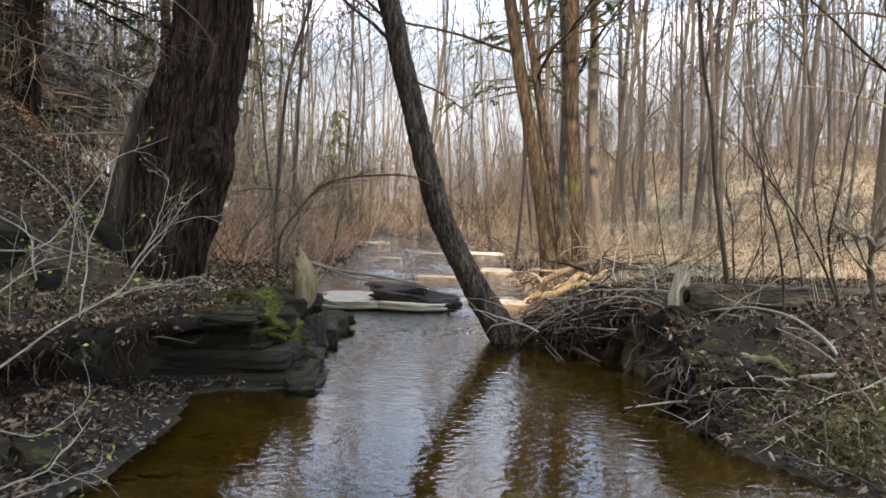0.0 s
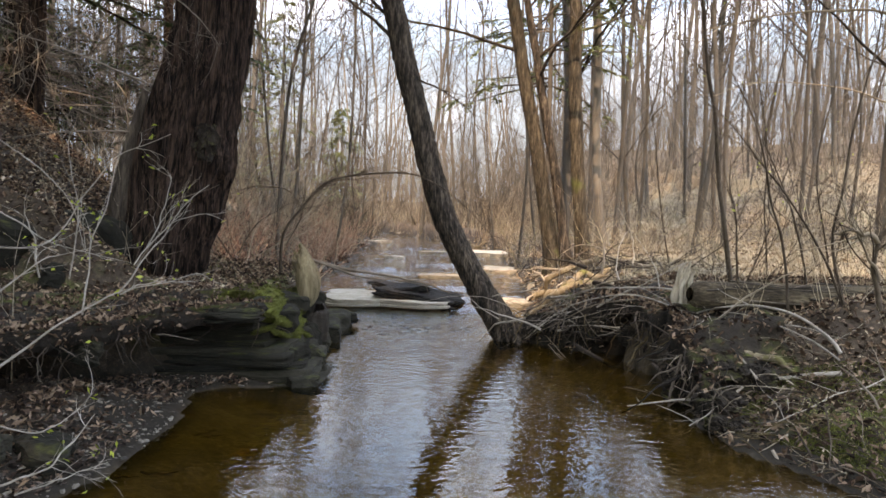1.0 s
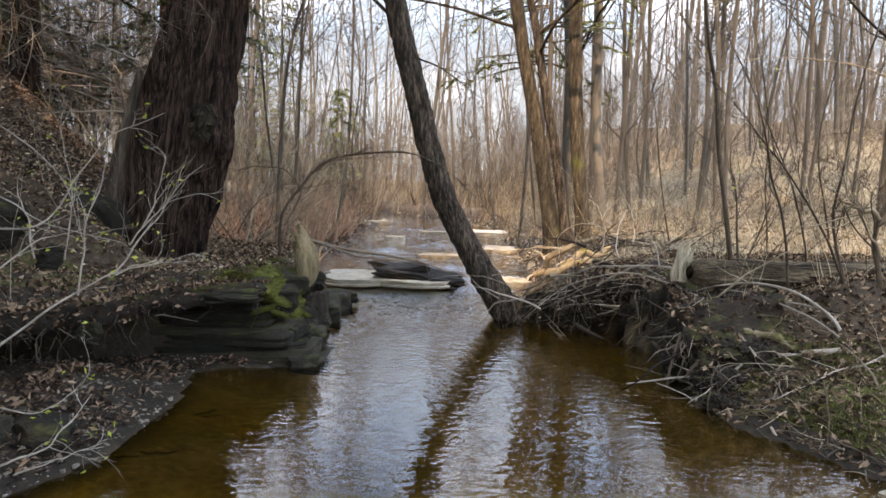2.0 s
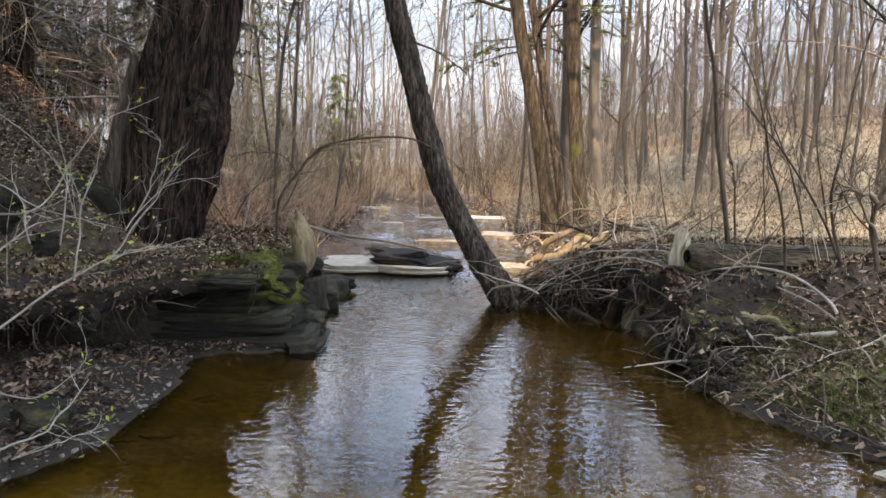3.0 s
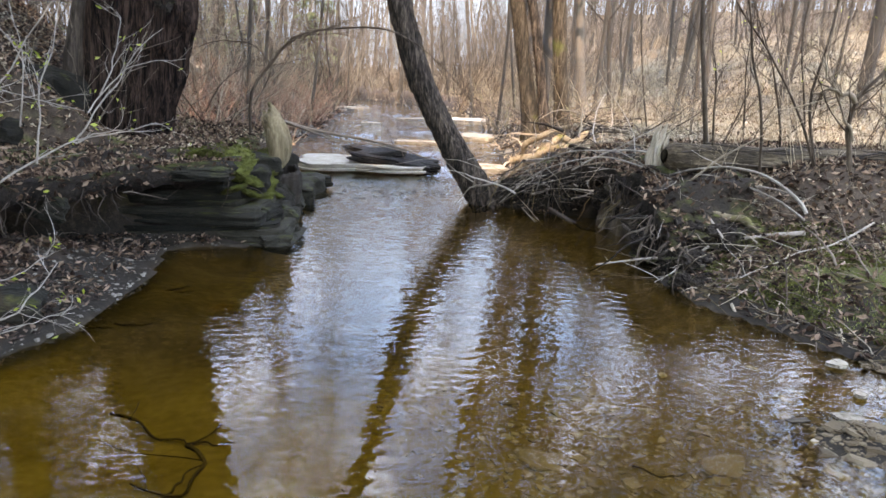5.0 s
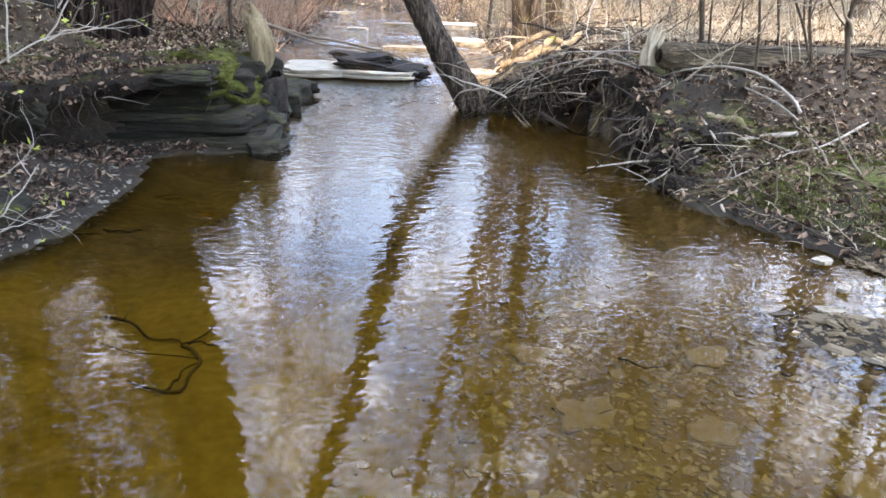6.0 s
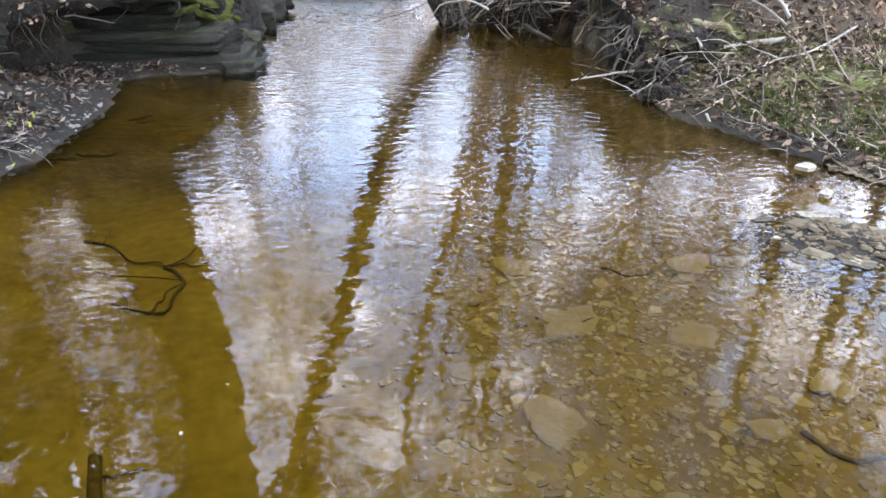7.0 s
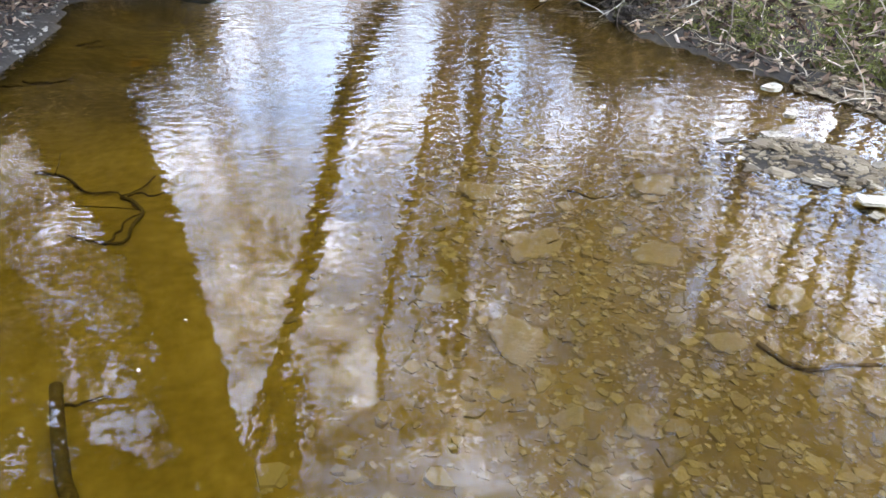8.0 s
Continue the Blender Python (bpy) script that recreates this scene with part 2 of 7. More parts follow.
M_leaf_wet = surface("soaked_leaves", [(0.24, (0.014, 0.009, 0.007)), (0.45, (0.042, 0.027, 0.02)), (0.62, (0.09, 0.062, 0.046)), (0.8, (0.19, 0.13, 0.092))], 6, 60, 0.8, 0.2, 60, island=0.75)
M_leaf_pale = surface("bleached_leaves", [(0.22, (0.19, 0.145, 0.096)), (0.5, (0.385, 0.305, 0.21)), (0.82, (0.64, 0.53, 0.39))], 6, 60, 0.7, 0.2, 60, island=0.75, thin=0.25)
M_needle = surface("hemlock_needles", [(0.25, (0.018, 0.032, 0.012)), (0.5, (0.045, 0.075, 0.026)), (0.8, (0.1, 0.15, 0.05))], 2, 20, 0.6, 0, 10, island=0.6, thin=0.3)
M_pine = surface("pine_needles", [(0.25, (0.075, 0.105, 0.05)), (0.5, (0.16, 0.2, 0.095)), (0.8, (0.31, 0.36, 0.18))], 2, 20, 0.6, 0, 10, island=0.6, thin=0.35)
M_bud = surface("spring_buds", [(0.25, (0.2, 0.26, 0.03)), (0.5, (0.36, 0.42, 0.06)), (0.8, (0.5, 0.55, 0.12))], 4, 30, 0.5, 0, 10, island=0.6, thin=0.4)
M_moss = surface("moss", [(0.3, (0.028, 0.034, 0.007)), (0.5, (0.088, 0.1, 0.019)), (0.75, (0.2, 0.215, 0.05))], 8, 90, 0.95, 1.0, 120)
M_grass = surface("bank_grass", [(0.25, (0.081, 0.1148, 0.027)), (0.5, (0.189, 0.2295, 0.06075)), (0.8, (0.459, 0.4455, 0.1755))], 3, 30, 0.7, 0, 10, island=0.7, thin=0.3)
M_slate = surface("wet_slate", [(0.28, (0.006, 0.0056, 0.004)), (0.5, (0.018, 0.017, 0.012)), (0.75, (0.046, 0.043, 0.031))], 5, 45, 0.85, 0.6, 30, (1, 1, 3.0),
                  patch=(0.07, 0.08, 0.02), patch_scale=5, patch_at=(0.55, 0.68), up_patch=(0.5, 0.9), per_object=0.25, spec=0.2)
M_slab = surface("pale_flagstone", [(0.34, (0.09, 0.08, 0.06)), (0.5, (0.27, 0.245, 0.195)), (0.66, (0.47, 0.435, 0.36))], 5, 45, 0.8, 0.5, 35, (1, 1, 3), per_object=0.3)
M_pebble = surface("creek_stones", [(0.28, (0.04, 0.034, 0.027)), (0.5, (0.095, 0.082, 0.067)), (0.75, (0.22, 0.2, 0.165))], 6, 50, 0.6, 0.4, 50, island=0.6)
M_bedstone = surface("silted_bed_stones", [(0.25, (0.2, 0.158, 0.104)), (0.5, (0.285, 0.23, 0.155)), (0.8, (0.38, 0.315, 0.22))], 6, 50, 0.8, 0.4, 50, island=0.6)
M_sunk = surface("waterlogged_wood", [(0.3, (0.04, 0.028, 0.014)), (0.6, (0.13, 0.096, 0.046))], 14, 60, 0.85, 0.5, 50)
M_rot = surface("rotten_wood", [(0.28, (0.06, 0.045, 0.029)), (0.5, (0.165, 0.13, 0.085)), (0.75, (0.33, 0.28, 0.2))], 5, 40, 0.85, 0.7, 40, (1, 1, 0.25),
                patch=(0.13, 0.13, 0.03), patch_scale=4, patch_at=(0.55, 0.68))
M_pale_wood = surface("bare_splintered_wood", [(0.3, (0.1, 0.082, 0.058)), (0.5, (0.3, 0.26, 0.195)), (0.72, (0.5, 0.445, 0.35))], 6, 60, 0.8, 0.7, 50, (1, 1, 0.15))
M_stump = surface("tan_stump_wood", [(0.3, (0.06, 0.045, 0.026)), (0.5, (0.2, 0.155, 0.09)), (0.72, (0.36, 0.3, 0.19))], 9, 60, 0.85, 1.0, 45, (1, 1, 0.14), patch=(0.09, 0.1, 0.03), patch_scale=5, patch_at=(0.6, 0.72))
M_old_bark = surface("peeling_bark", [(0.36, (0.016, 0.012, 0.009)), (0.5, (0.06, 0.046, 0.035)), (0.64, (0.15, 0.12, 0.092))], 12, 50, 0.95, 0.9, 35, (1, 1, 0.1))
M_dark_wood = surface("dark_wet_wood", [(0.3, (0.012, 0.01, 0.008)), (0.55, (0.035, 0.028, 0.022)), (0.8, (0.09, 0.075, 0.06))], 6, 50, 0.7, 0.7, 45, (0.3, 1, 1))
M_log = surface("fallen_log_bark", [(0.38, (0.013, 0.009, 0.0055)), (0.5, (0.062, 0.047, 0.029)), (0.63, (0.2, 0.158, 0.105))], 12, 60, 0.9, 1.0, 40, (0.09, 1, 1))
# Darkened roots; part of the bank hollow's shade is in this colour.
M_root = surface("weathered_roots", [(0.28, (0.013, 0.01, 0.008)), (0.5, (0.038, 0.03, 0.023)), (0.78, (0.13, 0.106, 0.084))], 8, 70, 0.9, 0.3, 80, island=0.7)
# Near-black earth that also holds the bank hollow's shade in its colour.
M_earth = surface("bank_earth", [(0.28, (0.008, 0.006, 0.0045)), (0.5, (0.0225, 0.017, 0.013)), (0.75, (0.05, 0.04, 0.03))], 6, 50, 0.95, 0.9, 40, patch=(0.08, 0.09, 0.02), patch_scale=3, patch_at=(0.5, 0.62), up_patch=(0.3, 0.8))
M_sapling = surface("sapling_bark", [(0.28, (0.022, 0.0155, 0.011)), (0.5, (0.06, 0.044, 0.031)), (0.75, (0.15, 0.117, 0.085))], 8, 60, 0.9, 0.4, 60, (1, 1, 0.3))
M_scrub = surface("olive_scrub", [(0.25, (0.0717, 0.0638, 0.03762)), (0.5, (0.1639, 0.1518, 0.0891)), (0.8, (0.338, 0.319, 0.198))], 3, 30, 0.85, 0, 10, island=0.7)
M_wet_rock = surface("black_wet_rock", [(0.28, (0.004, 0.004, 0.004)), (0.5, (0.013, 0.012, 0.011)), (0.78, (0.05, 0.046, 0.04))], 5, 40, 0.8, 0.7, 30, (1, 1, 3), spec=0.2)
M_gravel = surface("bar_gravel", [(0.25, (0.075, 0.054, 0.032)), (0.5, (0.11, 0.082, 0.05)), (0.8, (0.16, 0.124, 0.08))], 6, 50, 0.8, 0.4, 50, island=0.65, spec=0.15)


# ---- geometry helpers ----
rng = np.random.default_rng(7)


def vnoise(p, seed=0):
    """Smooth value noise in 0..1 at points of shape (..., 3)."""
    p = np.asarray(p, float)
    i = np.floor(p).astype(np.int64)
    f = p - i
    u = f * f * (3 - 2 * f)

    def corner(dx, dy, dz):
        h = ((i[..., 0] + dx) * 374761393 + (i[..., 1] + dy) * 668265263 + (i[..., 2] + dz) * 1274126177 + seed * 974634777) & 0xFFFFFFFF
        h = ((h ^ (h >> 13)) * 1103515245 + 12345) & 0xFFFFFFFF
        h = ((h ^ (h >> 15)) * 277803737) & 0xFFFFFFFF
        return ((h ^ (h >> 16)) & 0xFFFFFF) / float(0xFFFFFF)
    ux, uy, uz = u[..., 0], u[..., 1], u[..., 2]
    res = 0
    for dx in (0, 1):
        for dy in (0, 1):
            for dz in (0, 1):
                w = (ux if dx else 1 - ux) * (uy if dy else 1 - uy) * (uz if dz else 1 - uz)
                res = res + w * corner(dx, dy, dz)
    return res


def fbm(p, octaves=4, seed=0):
    p = np.asarray(p, float)
    total, amp, norm = 0, 1.0, 0
    for k in range(octaves):
        total = total + amp * vnoise(p * 2 ** k + 17.3 * k, seed + k)
        norm += amp
        amp *= 0.5
    return total / norm


def mesh_of(name, verts, faces, smooth=True):
    """A mesh from arrays of vertices and of quads or triangles."""
    verts, faces = np.asarray(verts, np.float32), np.asarray(faces, np.int32)
    me = bpy.data.meshes.new(name)
    n, k = faces.shape
    me.vertices.add(len(verts))
    me.vertices.foreach_set("co", verts.ravel())
    me.loops.add(n * k)
    me.loops.foreach_set("vertex_index", faces.ravel())
    me.polygons.add(n)
    me.polygons.foreach_set("loop_start", np.arange(0, n * k, k, dtype=np.int32))
    me.polygons.foreach_set("use_smooth", np.full(n, smooth))
    me.update(calc_edges=True)
    return me


def put(name, me, material, parent=None, label="", category="", group="", kind=""):
    ob = new(name, me)
    if material is not None and not me.materials:
        me.materials.append(material)
    if parent is not None:
        ob.parent = parent
    return tagged(ob, label, category, group, kind)


def tubes(paths, radii, sides=4):
    """Vertices and quads of many tubes: paths (N, K, 3), radii (N, K)."""
    P, Rr = np.asarray(paths, float), np.asarray(radii, float)
    N, K, _ = P.shape
    tan = np.gradient(P, axis=1)
    tan /= np.linalg.norm(tan, axis=2, keepdims=True) + 1e-12
    way = P[:, -1] - P[:, 0]
    way /= np.linalg.norm(way, axis=1, keepdims=True) + 1e-12
    ref = np.where((np.abs(way[:, 2:3]) > 0.75), np.array([[1.0, 0.13, 0.0]]), np.array([[0.05, 0.1, 1.0]]))
    a = np.cross(tan, ref[:, None, :])
    a /= np.linalg.norm(a, axis=2, keepdims=True) + 1e-12
    b = np.cross(tan, a)
    ang = np.arange(sides) * 2 * np.pi / sides
    V = P[:, :, None, :] + Rr[:, :, None, None] * (a[:, :, None, :] * np.cos(ang)[None, None, :, None] + b[:, :, None, :] * np.sin(ang)[None, None, :, None])
    idx = np.arange(N * K * sides).reshape(N, K, sides)
    nxt = np.roll(idx, -1, axis=2)
    F = np.stack([idx[:, :-1], nxt[:, :-1], nxt[:, 1:], idx[:, 1:]], -1).reshape(-1, 4)
    return V.reshape(-1, 3), F


def joined(chunks):
    vs, fs, off = [], [], 0
    for v, f in chunks:
        vs.append(v)
        fs.append(f + off)
        off += len(v)
    return np.concatenate(vs), np.concatenate(fs)


def wander(starts, ways, lengths, K, crook=0.25, lift=0.0, r=None):
    """Crooked paths (N, K, 3) from starts along ways; lift bends them up (or down)."""
    r = r or rng
    N = len(starts)
    ways = np.asarray(ways, float)
    ways = ways / (np.linalg.norm(ways, axis=1, keepdims=True) + 1e-9)
    step = (np.asarray(lengths, float) / (K - 1))[:, None]
    P = np.zeros((N, K, 3))
    P[:, 0] = starts
    d = ways.copy()
    for k in range(1, K):
        d = d + r.normal(0, crook, (N, 3)) * np.array([1, 1, 0.7])
        d[:, 2] += lift
        d /= np.linalg.norm(d, axis=1, keepdims=True)
        P[:, k] = P[:, k - 1] + d * step
    return P


def taper(r0, K, tip=0.25, power=1.0):
    r0 = np.asarray(r0, float)
    return r0[:, None] * (1 - (1 - tip) * np.linspace(0, 1, K) ** power)[None, :]


def along(P, s):
    """Points at fractions s (N, M) of paths P (N, K, 3), and the ways there."""
    N, K, _ = P.shape
    x = np.clip(s, 0, 0.9999) * (K - 1)
    i = np.floor(x).astype(int)
    f = (x - i)[..., None]
    rows = np.arange(N)[:, None]
    a, b = P[rows, i], P[rows, i + 1]
    return a + (b - a) * f, (b - a)


def curve_path(points, n):
    """A smooth path of n points through the given ones (Catmull-Rom, even in length)."""
    p = np.asarray(points, float)
    q = np.vstack([2 * p[0] - p[1], p, 2 * p[-1] - p[-2]])
    fine = []
    for k in range(1, len(q) - 2):
        for t in np.linspace(0, 1, 24, endpoint=False):
            a, b, c, d = q[k - 1], q[k], q[k + 1], q[k + 2]
            fine.append(0.5 * (2 * b + (c - a) * t + (2 * a - 5 * b + 4 * c - d) * t * t + (3 * b - a - 3 * c + d) * t ** 3))
    fine.append(p[-1])
    fine = np.array(fine)
    s = np.concatenate([[0], np.cumsum(np.linalg.norm(np.diff(fine, axis=0), axis=1))])
    u = np.linspace(0, s[-1], n)
    return np.stack([np.interp(u, s, fine[:, k]) for k in range(3)], 1)


def trunk_mesh(name, points, radii, sides=48, rings=120, ridge=0.06, furrow=9.0, seed=0, bumps=(), flare=0.0, flare_len=0.5, grain=0.28):
    """A bark-furrowed trunk along a path. radii as (fraction, radius); bumps as (fraction, angle, size, spread)."""
    P = curve_path(points, rings)
    seg = np.linalg.norm(np.diff(P, axis=0), axis=1)
    s = np.concatenate([[0], np.cumsum(seg)])
    u = s / s[-1]
    R = np.interp(u, [a for a, _ in radii], [b for _, b in radii])
    tan = np.gradient(P, axis=0)
    tan /= np.linalg.norm(tan, axis=1, keepdims=True)
    a = np.cross(tan, np.array([[0.0, -1.0, 0.05]]))
    a /= np.linalg.norm(a, axis=1, keepdims=True)
    b = np.cross(tan, a)
    ang = np.arange(sides) * 2 * np.pi / sides
    A, U = np.meshgrid(ang, s)
    ca, sa = np.cos(A), np.sin(A)
    r0 = R[:, None]
    # furrows run along the trunk and wander a little
    drift = 0.35 * np.sin(U * 1.7 + seed)
    q = np.stack([np.cos(A + drift * 0.2) * furrow * 0.5, np.sin(A + drift * 0.2) * furrow * 0.5, U * furrow * grain / max(R.mean(), 0.02) * 0.25 + seed * 7.1], -1)
    n1 = vnoise(q, seed)
    n2 = vnoise(q * 2.3 + 5, seed + 3)
    rid = 1 - np.abs(2 * n1 - 1)
    d = ridge * (0.75 * (1 - rid ** 1.5) + 0.35 * n2 - 0.5)
    lumps = 0.05 * (vnoise(np.stack([ca * 1.3, sa * 1.3, U * 1.1 + seed], -1), seed + 9) - 0.5)
    rad = r0 * (1 + d + lumps)
    if flare:
        lobes = 0.6 + 0.4 * np.sin(A * 5 + seed) + 0.3 * np.sin(A * 3 + 2 * seed)
        rad = rad + flare * lobes * np.exp(-U / flare_len)
    for fr, an, size, spread in bumps:
        da = np.angle(np.exp(1j * (A - an)))
        g = np.exp(-(da * r0 / spread) ** 2 - ((U - fr * s[-1]) / spread) ** 2)
        rad = rad + size * g * (0.7 + 0.6 * vnoise(np.stack([ca * 9, sa * 9, U * 14], -1), seed + 21))
    V = P[:, None, :] + rad[..., None] * (ca[..., None] * a[:, None, :] + sa[..., None] * b[:, None, :])
    idx = np.arange(rings * sides).reshape(rings, sides)
    nxt = np.roll(idx, -1, axis=1)
    F = np.stack([idx[:-1], nxt[:-1], nxt[1:], idx[1:]], -1).reshape(-1, 4)
    return mesh_of(name, V.reshape(-1, 3), F)


def leaves(places, sizes, tilt=0.5, lift=0.004, r=None):
    """Curled dead leaves lying at the places: five vertices and four triangles each."""
    r = r or rng
    N = len(places)
    spin = r.uniform(0, 2 * np.pi, N)
    t = np.array([[0, 1.0, 0], [0.46, 0.15, 0], [0, -1.0, 0], [-0.46, 0.15, 0], [0, 0.1, 0]])
    L = np.repeat(t[None], N, 0) * sizes[:, None, None] * 0.5
    L[:, :, 0] *= r.uniform(0.6, 1.2, (N, 1))
    curl = r.uniform(-0.1, 0.55, N)[:, None] * sizes[:, None] * 0.5
    L[:, [1, 3], 2] += curl
    L[:, [0, 2], 2] += curl * r.uniform(-0.3, 0.9, (N, 1))
    ax, ay = r.normal(0, tilt, N), r.normal(0, tilt, N)
    y2 = L[:, :, 1] * np.cos(ax)[:, None] - L[:, :, 2] * np.sin(ax)[:, None]
    z2 = L[:, :, 1] * np.sin(ax)[:, None] + L[:, :, 2] * np.cos(ax)[:, None]
    x3 = L[:, :, 0] * np.cos(ay)[:, None] + z2 * np.sin(ay)[:, None]
    z3 = -L[:, :, 0] * np.sin(ay)[:, None] + z2 * np.cos(ay)[:, None]
    c, s = np.cos(spin)[:, None], np.sin(spin)[:, None]
    V = np.stack([x3 * c - y2 * s, x3 * s + y2 * c, z3], -1)
    V[:, :, 2] -= np.minimum(V[:, :, 2].min(1), 0)[:, None] * 0.7
    V += places[:, None, :]
    V[:, :, 2] += lift
    base = (np.arange(N) * 5)[:, None, None]
    F = np.array([[2, 1, 4], [1, 0, 4], [0, 3, 4], [3, 2, 4]])[None] + base
    return V.reshape(-1, 3), F.reshape(-1, 3)


def blades(places, heights, width=0.004, lean=0.5, r=None):
    """Thin bent blades as two-quad strips."""
    r = r or rng
    N = len(places)
    spin = r.uniform(0, 2 * np.pi, N)
    d = np.stack([np.cos(spin), np.sin(spin), np.zeros(N)], 1)
    side = np.stack([-d[:, 1], d[:, 0], d[:, 2]], 1) * (width if np.ndim(width) else np.full(N, width))[:, None]
    l = r.uniform(0.1, 1.0, N) * lean
    up = np.array([0, 0, 1.0])
    m = places + (up[None] * 0.55 + d * (l * 0.25)[:, None]) * heights[:, None]
    e = places + (up[None] * (1 - 0.35 * l)[:, None] + d * l[:, None]) * heights[:, None]
    V = np.stack([places - side, places + side, m - side * 0.7, m + side * 0.7, e - side * 0.15, e + side * 0.15], 1)
    base = (np.arange(N) * 6)[:, None, None]
    F = np.array([[0, 1, 3, 2], [2, 3, 5, 4]])[None] + base
    return V.reshape(-1, 3), F.reshape(-1, 4)


def stone_mesh(name, sx, sy, sz, seed=0, layers=1, sub=3, rough=0.18, irregular=0.5, square=5, freq=2.1, smooth=False):
    """An angular worn stone: a rounded block pushed about by noise, with its top and bottom flattened and its edges bedded."""
    bm = bmesh.new()
    bmesh.ops.create_cube(bm, size=2.0)
    bmesh.ops.subdivide_edges(bm, edges=bm.edges[:], cuts=sub * 2 + 1, use_grid_fill=True)
    co = np.array([v.co[:] for v in bm.verts])
    n = (np.abs(co) ** square).sum(1) ** (1 / square)
    co = co / n[:, None]
    ang = np.arctan2(co[:, 1], co[:, 0])
    outline = 1 - irregular / 2 + irregular * vnoise(np.stack([np.cos(ang) * 1.6 + seed * 3.7, np.sin(ang) * 1.6, np.full(len(co), seed * 1.3)], 1), seed)
    co[:, :2] *= outline[:, None]
    co += rough * (np.stack([fbm(co * freq + 11 * k + seed, 3, seed + k) for k in range(3)], 1) - 0.5) * np.array([1, 1, 0.8])
    if layers > 1:
        z = (co[:, 2] + 1) / 2 * layers
        co[:, :2] *= (1 + 0.10 * (vnoise(np.stack([np.floor(z) * 3.1, np.cos(ang) * 1.2, np.sin(ang) * 1.2], 1), seed + 5) - 0.5) * 2)[:, None]
    co[:, 2] += 0.25 * (fbm(np.stack([co[:, 0] * 3, co[:, 1] * 3, np.full(len(co), seed)], 1), 3, seed + 8) - 0.5) * (co[:, 2] > 0)
    co *= np.array([sx, sy, sz]) / 2
    for v, c in zip(bm.verts, co):
        v.co = c
    for f in bm.faces:
        f.smooth = smooth
    me = bpy.data.meshes.new(name)
    bm.to_mesh(me)
    bm.free()
    return me


# ---- the lie of the land ----
SHORE_L = [(-30, 22), (-8, 2.5), (-4, -1.2), (-2, -2.6), (0, -3.4), (2.0, -2.6), (3.0, -2.05), (3.5, -1.85), (4.1, -1.79), (4.7, -1.84), (5.25, -1.95), (5.45, -1.9), (5.55, -1.25), (5.8, -1.35), (6.6, -1.44), (7.5, -1.38),
           (8.8, -1.38), (9.5, -1.75), (11.5, -2.3), (13.5, -2.35), (16, -2.3), (22, -2.7), (27, -2.4), (31, -3.2), (36, -5.6), (45, -10), (60, -18)]
SHORE_R = [(-30, 30), (-8, 8.6), (-4, 5.2), (-2, 3.8), (0, 3.1), (2.0, 2.95), (2.7, 2.74), (3.0, 2.62), (3.3, 2.46), (3.7, 2.26), (4.0, 2.13), (4.35, 1.9), (4.9, 1.84), (5.75, 2.03), (6.4, 2.0), (7.25, 1.84),
           (7.4, 1.45), (7.8, 0.98), (8.2, 0.9), (9.3, 1.15), (11.0, 1.3), (14, 1.45), (19, 1.6), (23, 1.7), (27, 0.2), (31, -1.6), (36, -4.4), (45, -9), (60, -17)]
STEP_L = [(-8, -6.0), (1.5, -4.2), (3.0, -3.2), (3.8, -3.3), (4.2, -3.35), (4.6, -3.35), (5.1, -3.2), (5.5, -2.7), (5.8, -1.8), (6.6, -1.65), (7.5, -1.62), (8.8, -1.7), (9.6, -2.3), (12, -3.1), (20, -3.6), (36, -5.4), (60, -17)]

SOD_L = [(-8, -6.0), (1.5, -4.2), (3.0, -3.2), (4.0, -2.78), (4.6, -2.58), (5.1, -2.42), (5.5, -2.1), (5.7, -1.75), (6.6, -1.65)]


def at_y(table, y):
    return np.interp(y, [a for a, _ in table], [b for _, b in table])


def sstep(a, b, x):
    t = np.clip((x - a) / (b - a), 0, 1)
    return t * t * (3 - 2 * t)


def stream_level(y):
    """The water's height: a flat pool, then a gentle rise upstream."""
    return np.where(y < 10.4, 0.0, 0.03 + 0.0135 * (np.clip(y, 10.4, 60) - 10.4))


